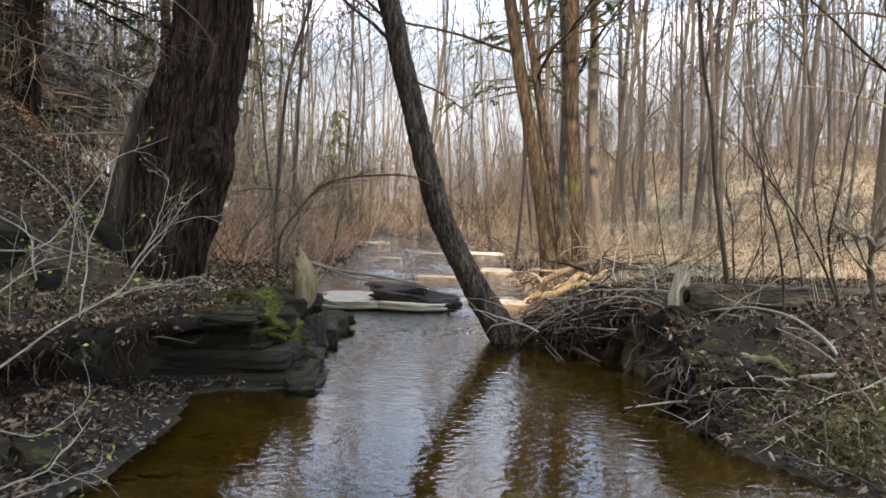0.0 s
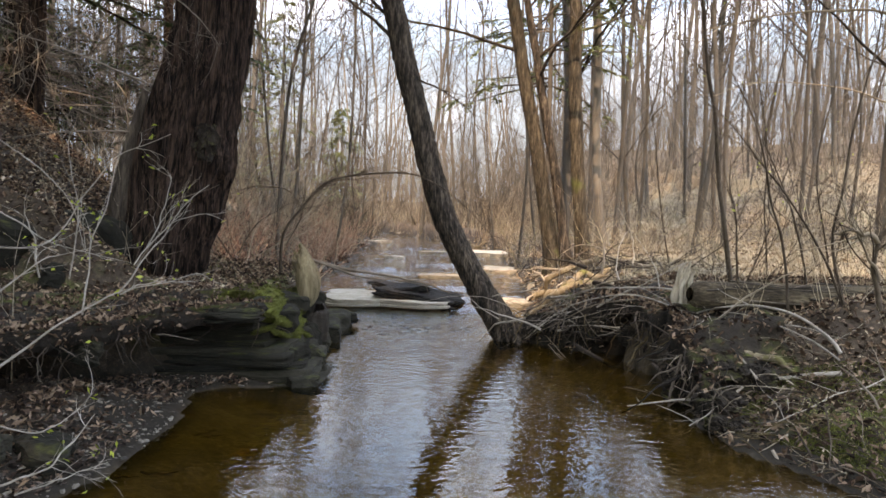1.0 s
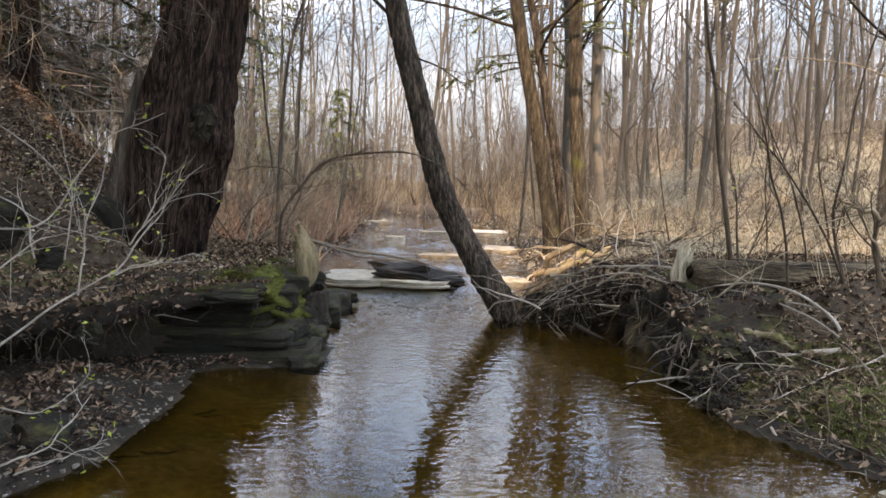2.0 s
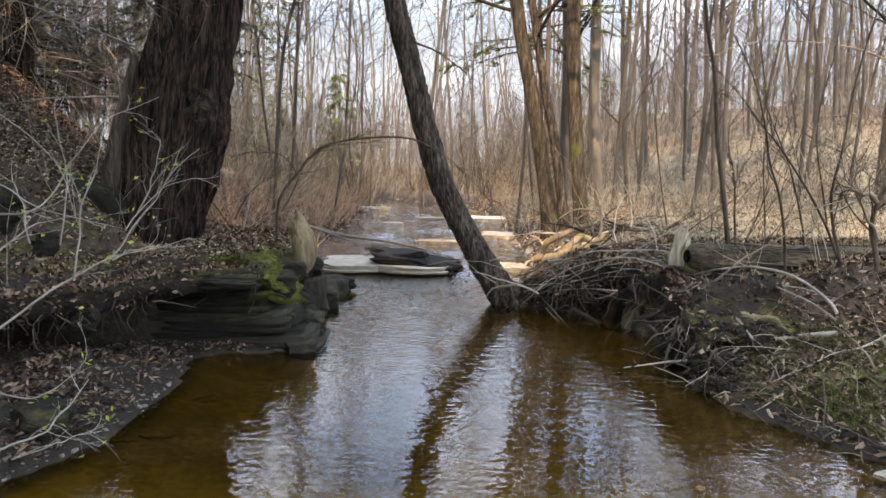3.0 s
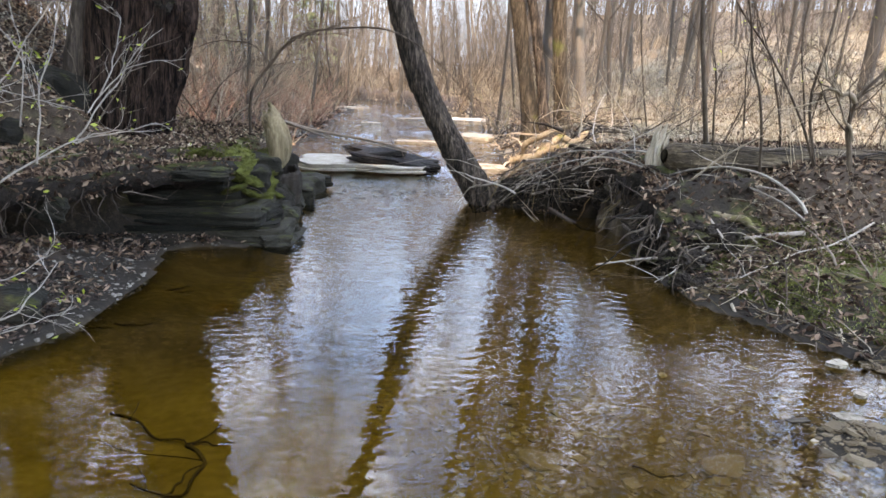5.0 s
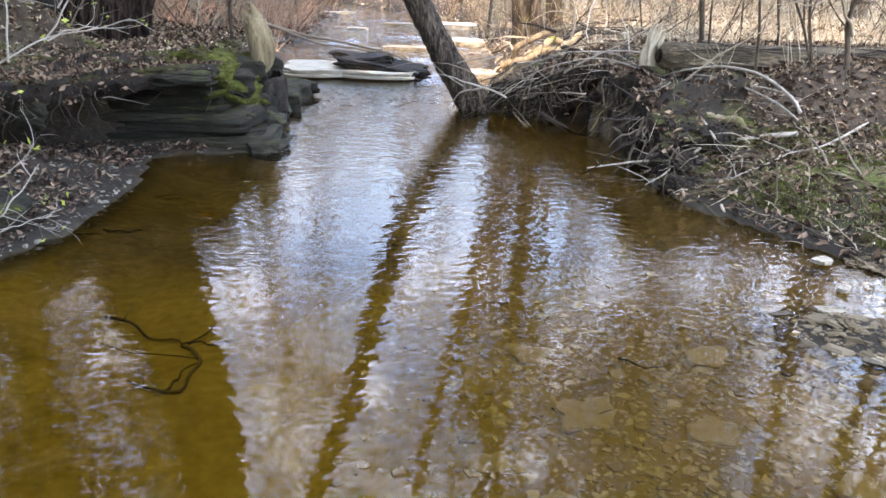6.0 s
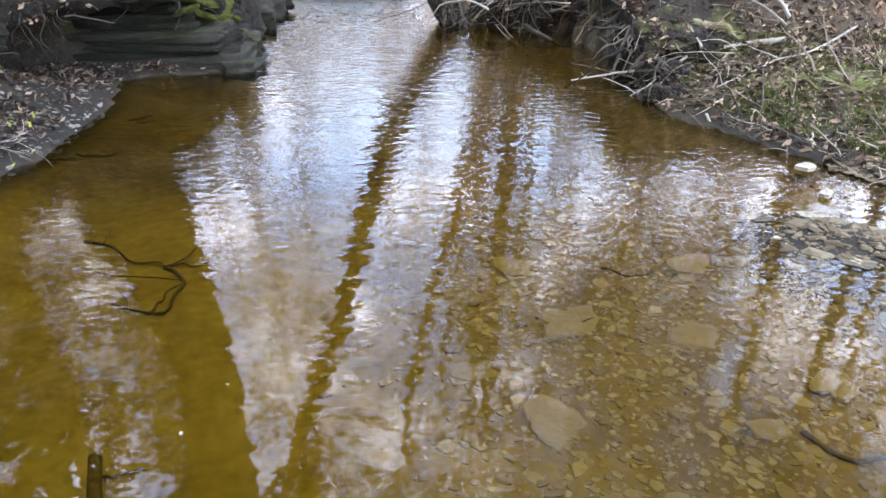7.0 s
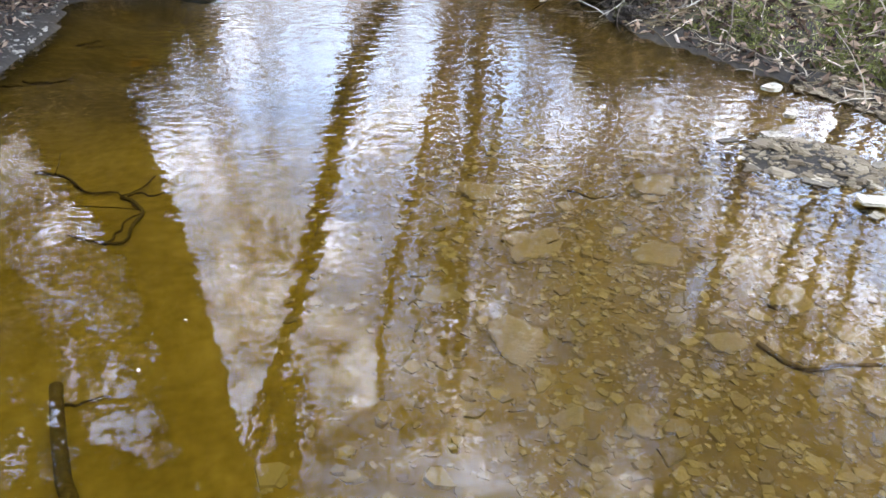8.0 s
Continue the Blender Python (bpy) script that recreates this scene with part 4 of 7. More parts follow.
bank_tree("smooth grey trunk behind the clump", [(3.5, 15.0, 0.7), (3.36, 15.0, 1.5), (3.22, 15.0, 3.2), (3.2, 15.0, 5.0), (3.1, 15.0, 7.0), (3.1, 15.0, 14.0)], [(0, 0.13), (0.07, 0.1), (0.4, 0.085), (1, 0.02)], 104, 10, M_far_wood, 0.03)
conifer("hemlock_tree", "shaded hemlock with bare dead lower branches on the bank", -6.2, 10.0, 17, 0.22, 0.16, 3.4, 201, M_hemlock_bark, M_needle, (0.045, 0), 34, 5, 0.26, 0.34, 20, 18, 150, 20)
conifer("hemlock_tree", "shaded hemlock with bare dead lower branches on the bank", -9.6, 15.0, 18, 0.2, 0.12, 3.4, 202, M_hemlock_bark, M_needle, (0, 0), 34, 5, 0.42, 0.3)
conifer("hemlock_tree", "shaded hemlock with bare dead lower branches on the bank", -7.2, 17.5, 15, 0.16, 0.22, 2.4, 203, M_hemlock_bark, M_needle, (0, 0), 30, 5, 0.4, 0.3)
conifer("hemlock_tree", "shaded hemlock with bare dead lower branches on the bank", -7.0, 5.5, 17, 0.25, 0.22, 3.6, 204, M_hemlock_bark, M_needle, (0.02, 0), 34, 5, 0.42, 0.25)
for k, (x, y) in enumerate([(-10.6, 15.5), (-12.5, 12.4)]):
    conifer("hemlock_tree", "dense dark hemlock crowding the shady bank", x, y, 14, 0.15, 0.05, 3.0, 230 + k, M_hemlock_bark, M_needle, (0, 0), 34, 5, 0.24, 0.3, 12, 18, 60, 22)
conifer("pine_tree", "light green pine beyond the big hemlock", -7.6, 31.0, 10.0, 0.13, 0.1, 2.3, 211, M_far_wood, M_pine, (0.01, 0), 26, 4, 0.26, 0.0, 14, 22, boughs=8)
conifer("pine_tree", "soft green pine beyond the big hemlock", -9.4, 33.0, 11.5, 0.14, 0.12, 2.4, 212, M_far_wood, M_pine, (-0.01, 0), 26, 4, 0.26, 0.0, 14, 22, boughs=8)
conifer("pine_tree", "small misty green pine among the bare trees", -5.6, 36.0, 6.5, 0.09, 0.05, 1.7, 213, M_far_wood, M_pine, (0, 0), 26, 5, 0.28, 0.0, 10, 24)
conifer("hemlock_tree", "tall hemlock with green boughs behind the clump", 2.1, 14.2, 9, 0.07, 0.42, 1.9, 214, M_far_wood, M_pine, (-0.012, 0), 16, 4, 0.26, 0.0, 12, 22, boughs=8)
# unseen hemlocks, added behind and beside the camera so their crowns shade the bank
conifer("hemlock_tree", "unseen open-crowned hemlock added to shade the leafy bank", -4.6, -1.8, 16, 0.24, 0.28, 3.0, 222, M_hemlock_bark, M_needle, (0, 0), 22, 4, 0.9, 0.0, 14, 10)
conifer("hemlock_tree", "unseen tall hemlock added downstream so its crown dapples the brushy bank", 1.0, -6.9, 23, 0.3, 0.4, 4.2, 223, M_hemlock_bark, M_needle, (0, 0), 24, 4, 0.9, 0.0, 14, 10)
shade = conifer("hemlock_tree", "unseen dark dense hemlock added so its crown shades the pool", -1.4, -8.0, 16, 0.24, 0.28, 4.4, 220, M_hemlock_bark, M_needle, (0, 0), 26, 6, 1.0, 0.0, 14, 10)
for k, (x, y) in enumerate([(0.0, -6.6), (-2.6, -3.2), (-6.0, -9.0), (-10.5, 0.8), (-12, 9.5)]):
    copy_thing(shade, pose(x + 1.4, y + 8.0, float(land(x, y)) - float(land(-1.4, -8.0))))


# ---- stones and the bedded ledge ----
def placed(name, me, material, m, parent=None, **tags):
    ob = put(name, me, material, parent, **tags)
    ob.matrix_basis = m
    return ob


def rock_ledge():
    """Thin dark beds of slate stacked at the water's edge, each one set back from the one below."""
    e = tagged(new("rock_ledge"), "dark bedded slate ledge with mossy top at the water", "rock")
    r = np.random.default_rng(5)
    z = -0.10
    k = 0
    while z < 0.60:
        h = r.uniform(0.028, 0.1)
        f = (z + 0.1) / 0.7
        x1 = -1.06 - 0.64 * f + r.uniform(-0.03, 0.03)
        x0 = -2.55 + r.uniform(-0.12, 0.12)
        me = stone_mesh("bed", (x1 - x0) * 1.04, 1.1, h * 1.3, 300 + k, 1, 6, 0.07, 0.16, 12)
        ob = placed("bed", me, M_slate, pose((x0 + x1) / 2, 6.12 + 0.12 * f + r.uniform(-0.02, 0.02), z + h / 2, r.uniform(-1.5, 1.5), r.uniform(-2, 1), r.uniform(-5, 5)), e)
        z += h
        k += 1
    # broken blocks going back along the shore
    for x, y, z, sx, sy, sz, rz in [(-1.42, 6.35, 0.06, 0.42, 0.5, 0.26, 20), (-1.52, 6.75, 0.12, 0.4, 0.5, 0.36, -12), (-1.47, 7.25, 0.06, 0.42, 0.5, 0.3, 15), (-1.44, 7.8, 0.05, 0.4, 0.55, 0.26, 5),
                                    (-1.45, 8.45, 0.05, 0.42, 0.65, 0.26, -8), (-1.62, 6.35, 0.42, 0.4, 0.45, 0.24, 10), (-1.68, 6.9, 0.44, 0.36, 0.5, 0.3, 30), (-1.18, 5.66, 0.03, 0.22, 0.18, 0.10, 25), (-1.33, 5.95, 0.2, 0.2, 0.26, 0.14, -20),
                                    (-1.72, 7.7, 0.36, 0.4, 0.6, 0.3, -10), (-1.86, 5.62, 0.60, 0.55, 0.4, 0.1, 8), (-1.38, 8.75, 0.1, 0.28, 0.4, 0.12, 30)]:
        k += 1
        placed("block", stone_mesh("block", sx * 1.2, sy * 1.2, sz * 1.15, 330 + k, 4, 5, 0.3, 0.4, 8), M_slate, pose(x, y, z, 0, 0, rz), e)
    # moss cushions on the shoulder
    for x, y, z, s in [(-1.62, 6.1, 0.56, 0.3), (-1.5, 6.45, 0.42, 0.26), (-1.78, 6.6, 0.66, 0.34), (-1.36, 5.95, 0.26, 0.15), (-1.46, 5.85, 0.40, 0.18), (-1.58, 5.8, 0.54, 0.22), (-1.3, 6.2, 0.18, 0.15), (-1.55, 6.7, 0.4, 0.24),
                       (-2.0, 5.7, 0.67, 0.24), (-1.6, 7.1, 0.58, 0.24), (-1.42, 6.2, 0.36, 0.2), (-1.7, 5.72, 0.62, 0.2), (-1.5, 6.0, 0.5, 0.22), (-1.36, 6.4, 0.3, 0.18), (-1.27, 5.88, 0.14, 0.12), (-1.85, 6.0, 0.68, 0.26), (-1.5, 5.62, 0.46, 0.14)]:
        k += 1
        me = stone_mesh("moss_cushion", s * 1.25, s * 1.1, s * 0.26, 360 + k, 1, 8, 0.9, 0.8, 2.2, 5.0, True)
        ob = placed("moss_cushion", me, M_moss, pose(x, y, z, 0, 22, k * 40), e, label="bright green moss cushion")
        cs = np.array([v.co[:] for v in me.vertices])
        cs = cs[cs[:, 2] > 0]
        cs = np.repeat(cs[r.integers(0, len(cs), 260)], 2, 0) + r.normal(0, 0.008, (520, 3)) * np.array([1, 1, 0.3])
        put("moss_fringe", mesh_of("moss_fringe", *blades(cs, r.uniform(0.008, 0.02, 520), 0.0035, 1.0, r), smooth=False), M_moss, ob, kind="stuff")
    return e


rock_ledge()


def flag_mesh(name, sx, sy, sz, seed=0, layers=3):
    """A broken flagstone: ragged straight-sided outline, nearly flat top with a step of a lost layer, thin beds showing at the edge."""
    n = 72
    ang = np.arange(n) * 2 * np.pi / n
    c, d = np.cos(ang), np.sin(ang)
    out = (np.abs(c) ** 5 + np.abs(d) ** 5) ** -0.2
    out = out * (0.72 + 0.36 * vnoise(np.stack([c * 1.4 + seed, d * 1.4, np.full(n, seed * 1.7)], 1), seed) + 0.16 * (vnoise(np.stack([c * 6, d * 6, np.full(n, seed * 0.9)], 1), seed + 1) - 0.5))
    rings = []
    for q in (0.0, 0.2, 0.4, 0.58, 0.74, 0.86, 0.94, 0.985):
        x, y = q * out * c, q * out * d
        lost = sstep(0.52, 0.58, vnoise(np.stack([x * 1.7 + seed, y * 1.3, np.full(n, seed * 2.1)], 1), seed + 3))
        z = 0.5 - 0.24 * lost + 0.16 * (fbm(np.stack([x * 4, y * 4, np.full(n, seed)], 1), 3, seed + 4) - 0.5)
        rings.append(np.stack([x, y, z], 1))
    for k in range(layers):
        top, low = 0.42 - 0.92 * k / layers, 0.42 - 0.92 * (k + 0.85) / layers
        f = 1.0 + 0.09 * (vnoise(np.stack([c * 2.5, d * 2.5, np.full(n, k * 3.3 + seed)], 1), seed + 6) - 0.5) * 2
        for z, g in ((top, 0.99), (low, 0.97)):
            rings.append(np.stack([out * f * g * c, out * f * g * d, np.full(n, z)], 1))
    rings.append(np.stack([0.1 * c, 0.1 * d, np.full(n, -0.5)], 1))
    V = np.concatenate(rings) * np.array([sx, sy, sz]) * np.array([0.5, 0.5, 1.0])
    m = len(rings)
    idx = np.arange(m * n).reshape(m, n)
    nxt = np.roll(idx, -1, axis=1)
    return mesh_of(name, V, np.stack([idx[:-1], idx[1:], nxt[1:], nxt[:-1]], -1).reshape(-1, 4), False)


def flat_stone(label, x, y, z, sx, sy, sz, rz, seed, material, tilt=(0, 0), name="flat_stone", group="flat stones in the creek", shape=4):
    me = flag_mesh(name, sx, sy, sz, seed) if name == "flat_stone" else stone_mesh(name, sx, sy, sz, seed, 3, 8, 0.3, 0.85, shape, 2.4)
    return placed(name, me, material, pose(x, y, z, tilt[0], tilt[1], rz), label=label, category="stone", group=group)


SLABS = [(-0.95, 10.8, 0.08, 2.05, 1.4, 0.12, -3), (0.95, 10.95, 0.04, 1.0, 0.7, 0.1, 6), (0.2, 14.7, 0.09, 1.5, 0.6, 0.08, 5), (1.35, 16.2, 0.13, 1.0, 1.3, 0.1, -10),
         (-2.7, 26.2, 0.25, 1.3, 0.9, 0.13, 0), (-0.4, 21.6, 0.17, 1.0, 0.6, 0.09, 8), (1.35, 21.4, 0.2, 1.4, 1.8, 0.12, 0), (1.5, 25.5, 0.24, 1.2, 1.4, 0.14, 10), (-1.45, 19.4, 0.14, 0.6, 0.4, 0.09, 0)]
for k, (x, y, z, sx, sy, sz, rz) in enumerate(SLABS):
    flat_stone("sunlit pale flagstone lying in the shallow creek", x, y, z, sx, sy, sz, rz, 400 + k, M_slab)
flat_stone("dark wet slab of rock propped on a flagstone", -0.45, 10.72, 0.16, 1.35, 0.75, 0.14, -6, 439, M_wet_rock, (4, 8), "dark_rock", shape=9)
flat_stone("dark wet slab of rock propped on a flagstone", -0.66, 10.8, 0.25, 0.75, 0.5, 0.11, 14, 441, M_wet_rock, (3, -6), "dark_rock", shape=9)
flat_stone("thin pale slab resting against the dark rock", -0.15, 10.72, 0.13, 0.6, 0.4, 0.07, -10, 432, M_slab, (0, 8))
# gravel-bar stones beside the pool
M_barstone = surface("bar_stones", [(0.28, (0.0567, 0.045, 0.02829)), (0.5, (0.1215, 0.0975, 0.0615)), (0.75, (0.2268, 0.1875, 0.123))], 6, 50, 0.7, 0.5, 40, per_object=0.4)
M_cream = surface("cream_bar_stones", [(0.3, (0.09, 0.075, 0.05)), (0.5, (0.24, 0.205, 0.15)), (0.72, (0.36, 0.32, 0.245))], 9, 60, 0.75, 0.5, 50, per_object=0.25)
BAR = [(2.28, 3.32, 0.035, 0.13, 0.1, 0.05, 30), (2.18, 2.97, 0.03, 0.1, 0.07, 0.05, 40), (1.97, 2.73, 0.03, 0.16, 0.1, 0.04, -5), (1.89, 2.57, 0.02, 0.12, 0.06, 0.03, 8), (2.04, 2.11, 0.03, 0.16, 0.09, 0.04, -15),
       (1.74, 2.72, 0.015, 0.19, 0.07, 0.03, 12), (1.98, 2.02, 0.02, 0.1, 0.07, 0.03, 30), (1.73, 2.45, 0.012, 0.15, 0.09, 0.025, 60), (2.1, 2.62, 0.03, 0.12, 0.08, 0.03, 15), (1.92, 2.3, 0.015, 0.2, 0.13, 0.03, -40), (2.25, 2.4, 0.03, 0.14, 0.1, 0.03, 20)]
for k, (x, y, z, sx, sy, sz, rz) in enumerate(BAR):
    flat_stone("small pale flat stone on the gravel bar", x, y, z - 0.014, sx * (0.85 if k < 5 else 0.62), sy * (0.85 if k < 5 else 0.55), sz * (0.42 if k < 5 else 0.3), rz, 450 + k, M_cream if k < 5 else M_barstone, group="stones on the gravel bar")
# mossy stones in the left bank
for k, (x, y, z, sx, sy, sz, rz, ry) in enumerate([(-2.48, 4.6, 0.5, 0.26, 0.24, 0.2, 20, 25), (-2.14, 3.62, 0.13, 0.34, 0.3, 0.16, 0, 5), (-2.35, 3.4, 0.2, 0.24, 0.2, 0.14, 60, 0), (-3.5, 6.25, 1.0, 0.9, 0.7, 0.8, 15, 8), (-4.0, 5.5, 1.15, 0.8, 0.6, 0.5, -20, 5), (-4.7, 6.3, 1.65, 0.8, 0.7, 0.5, 40, 0), (-3.3, 5.75, 0.82, 0.5, 0.4, 0.3, 70, 10)]):
    flat_stone("grey mossy stone bedded in the bank", x, y, z, sx, sy, sz, rz, 470 + k, M_slate, (0, ry), "bank_stone", "stones in the bank")


# ---- creek bed stones, thin shards and gravel ----
def pebbles(name, places, sizes, material, label, r, flat=0.35, tip=0.18):
    """Worn flat shards with six uneven corners and a bevelled top, joined."""
    N = len(places)
    ang = np.arange(6) * np.pi / 3 + r.uniform(-0.35, 0.35, (N, 6))
    rad = r.uniform(0.62, 1.05, (N, 6))
    ring = np.stack([np.cos(ang) * rad, np.sin(ang) * rad], -1)
    foot = np.concatenate([ring, np.full((N, 6, 1), -1.0)], -1)
    head = np.concatenate([ring * r.uniform(0.6, 0.9, (N, 6, 1)), r.uniform(0.45, 1.0, (N, 6, 1))], -1)
    V = np.concatenate([foot, head], 1) * np.stack([sizes, sizes * r.uniform(0.5, 0.95, N), sizes * flat * r.uniform(0.4, 1.1, N)], 1)[:, None] * 0.5
    a, t = r.uniform(0, 6.28, N), r.normal(0, tip, N)
    x = V[..., 0] * np.cos(t)[:, None] + V[..., 2] * np.sin(t)[:, None]
    zz = -V[..., 0] * np.sin(t)[:, None] + V[..., 2] * np.cos(t)[:, None]
    V = np.stack([x * np.cos(a)[:, None] - V[..., 1] * np.sin(a)[:, None], x * np.sin(a)[:, None] + V[..., 1] * np.cos(a)[:, None], zz], -1) + places[:, None]
    F = np.array([[i, (i + 1) % 6, (i + 1) % 6 + 6, i + 6] for i in range(6)] + [[6, 7, 8, 9], [6, 9, 10, 11]])[None] + (np.arange(N) * 12)[:, None, None]
    return put(name, mesh_of(name, V.reshape(-1, 3), F.reshape(-1, 4), False), material, label=label, category="stones", kind="stuff")


rs = np.random.default_rng(21)
wet = scatter(36000, -1.2, 3.0, 0.2, 4.2, lambda x, y, z: (z < 0.0) * sstep(-0.35, 0.9, x + 0.5 * (fbm(np.stack([x * 2, y * 2, 0 * x], -1), 3, 2) - 0.5)) * sstep(3.8, 2.0, y) * 0.9, rs)
pebbles("bed_stones", wet, rs.gamma(1.6, 0.0145, len(wet)) + 0.009, M_bedstone, "silted flat stones and shards on the creek bed", rs, 0.2, 0.13)
bar = scatter(11000, 1.3, 2.9, 1.5, 3.4, lambda x, y, z: (z > -0.06) * (z < 0.07) * 1.0, rs)
pebbles("gravel", bar, rs.gamma(1.1, 0.02, len(bar)) + 0.007, M_gravel, "wet slaty gravel on the low bar", rs, 0.15, 0.16)
up = scatter(5000, -4, 2.6, 9.0, 34, lambda x, y, z: 0.9 * (np.minimum(x - at_y(SHORE_L, y), at_y(SHORE_R, y) - x) > -0.5), rs)
pebbles("creek_stones", up, rs.gamma(2.0, 0.05, len(up)) + 0.03, M_pebble, "scattered stones in the upstream shallows", rs, 0.4)
beach = scatter(5200, -3.4, -1.6, 2.2, 5.6, lambda x, y, z: (z < 0.3) * (z > 0) * 0.7, rs)
pebbles("beach_shards", beach, rs.gamma(2.0, 0.009, len(beach)) + 0.008, M_pebble, "dark slate shards on the muddy beach", rs, 0.35)
# larger flat stones under water that can be told apart
for k, (x, y, s, rz) in enumerate([(0.55, 1.62, 0.2, -50), (1.2, 1.51, 0.11, 20), (1.26, 1.42, 0.06, 0), (1.09, 1.66, 0.08, 60), (0.63, 1.28, 0.09, 10), (0.72, 2.15, 0.24, 10), (1.15, 2.0, 0.17, -20), (1.5, 1.7, 0.15, 45), (0.35, 1.9, 0.14, 15), (0.62, 2.6, 0.2, 0), (1.35, 2.5, 0.2, 30), (0.82, 1.26, 0.1, 70), (1.6, 1.5, 0.13, -15)]):
    z = float(land(x, y))
    placed("sunken_stone", stone_mesh("sunken_stone", s, s * 0.75, s * 0.12, 500 + k, 2, 5, 0.3, 0.9, 6, 2.6), M_bedstone, pose(x, y, z + 0.002, 2, 3, rz), label="ochre flat stone lying under shallow water", category="stone", group="sunken flat stones")


# ---- sunken sticks ----
def stick(name, radius, pts, material, label, group, sides=7, twigs=0, seed=1, tip=0.45, category="stick"):
    P = curve_path(pts, 22)[None]
    r = np.random.default_rng(seed)
    P = P + (np.stack([vnoise(np.stack([np.linspace(0, 6, 22), np.full(22, seed * 1.7), np.full(22, k)], 1), seed) for k in range(3)], 1)[None] - 0.5) * radius * 2.5
    ch = [tubes(P, taper(np.array([radius]), 22, tip), sides)]
    if twigs:
        c, w = along(P, r.uniform(0.25, 0.98, (1, twigs)))
        w = w[0] / np.linalg.norm(w[0], axis=1, keepdims=True) + r.normal(0, 0.6, (twigs, 3))
        T = wander(c[0], w, r.uniform(0.1, 0.45, twigs), 6, 0.18, 0.02, r)
        ch.append(tubes(T, taper(np.full(twigs, max(radius * 0.35, 0.002)), 6, 0.3), 3))
    return put(name, mesh_of(name, *joined(ch)), material, label=label, category=category, group=group)


for k, (rad, pts) in enumerate([
    (0.010, [(-1.37, 2.94), (-1.23, 2.88), (-1.07, 2.73), (-0.95, 2.73), (-0.91, 2.69), (-0.85, 2.77), (-0.82, 2.86)]),
    (0.013, [(-0.91, 2.69), (-0.85, 2.64), (-0.81, 2.54), (-0.82, 2.45), (-0.82, 2.33), (-0.95, 2.35), (-1.05, 2.41)]),
    (0.009, [(-0.9, 2.34), (-0.88, 2.4), (-0.86, 2.51), (-0.82, 2.55)]),
    (0.007, [(-0.92, 2.7), (-0.88, 2.72), (-0.82, 2.7), (-0.74, 2.74)]),
    (0.012, [(-1.72, 3.78), (-1.66, 3.8), (-1.58, 3.88), (-1.53, 3.98)]),
    (0.009, [(-1.8, 3.66), (-1.74, 3.7), (-1.7, 3.74)]),
    (0.011, [(-1.65, 4.5), (-1.59, 4.58), (-1.57, 4.78)]),
    (0.009, [(-1.6, 4.48), (-1.56, 4.55), (-1.52, 4.64)]),
    (0.007, [(-0.78, 1.5), (-0.72, 1.5), (-0.65, 1.52)]),
    (0.013, [(1.25, 1.5), (1.3, 1.43), (1.36, 1.38), (1.46, 1.39), (1.61, 1.38), (1.9, 1.4)]),
    (0.008, [(0.6, 2.18), (0.7, 2.1), (0.85, 2.16)]),
    (0.007, [(0.95, 2.52), (1.04, 2.44), (1.16, 2.46)]),
]):
    pts = [(x + 0.012 * math.sin(9 * x + k), y + 0.02 * math.sin(7 * y + 3 * k), float(land(x, y)) + 0.008) for x, y in pts]
    stick("sunken_stick", rad * 0.75, pts, M_sunk, "dark waterlogged stick on the creek bed", "sunken sticks", 7, 2 if k in (0, 1, 4, 9) else 0, 600 + k, 0.4)
stick("sunken_branch", 0.02, [(-0.55, 0.9, -0.1), (-0.6, 1.1, -0.1), (-0.66, 1.27, -0.1), (-0.745, 1.47, -0.1)], M_sunk, "thick dark waterlogged branch stub on the silty bed", "sunken sticks", 8, 0, 611, 0.9)


# ---- broken stump, fallen log, lying sticks ----
def snag(name, label, pts, radii, seed, material, jag=0.16, slant=0.3):
    """A broken-off hollow stump: ragged top, open inside."""
    P = curve_path(pts, 26)
    sides = 40
    s = np.linspace(0, 1, 26)
    R = np.interp(s, [a for a, _ in radii], [b for _, b in radii])
    tan = np.gradient(P, axis=0)
    tan /= np.linalg.norm(tan, axis=1, keepdims=True)
    a = np.cross(tan, np.array([[0, 1.0, 0.05]]))
    a /= np.linalg.norm(a, axis=1, keepdims=True)
    b = np.cross(tan, a)
    ang = np.arange(sides) * 2 * np.pi / sides
    outer, inner = [], []
    rag = vnoise(np.stack([np.cos(ang) * 2.4, np.sin(ang) * 2.4, np.full(sides, seed * 2.3)], 1), seed) * 0.45 + rng.uniform(0, 0.25, sides) + slant * (0.5 + 0.5 * np.cos(ang - 0.6))
    for k in range(26):
        f = 1 + 0.16 * (vnoise(np.stack([np.cos(ang) * 4, np.sin(ang) * 4, np.full(sides, s[k] * 2.2)], 1), seed + 2) - 0.5) * 2 + 0.3 * (vnoise(np.stack([np.cos(ang) * 9, np.sin(ang) * 9, np.full(sides, s[k] * 1.1)], 1), seed + 4) - 0.5)
        ring = P[k] + (R[k] * f)[:, None] * (np.cos(ang)[:, None] * a[k] + np.sin(ang)[:, None] * b[k])
        ring = ring - tan[k] * (rag * jag * max(0, (s[k] - 0.55) / 0.45))[:, None]
        outer.append(ring)
        inner.append(P[k] + (ring - P[k]) * 0.72)
    V = np.concatenate(outer + inner[::-1])
    n = 52
    idx = np.arange(n * sides).reshape(n, sides)
    nxt = np.roll(idx, -1, axis=1)
    F = np.stack([idx[:-1], nxt[:-1], nxt[1:], idx[1:]], -1).reshape(-1, 4)
    return put(name, mesh_of(name, V, F), material, label=label, category="stump")


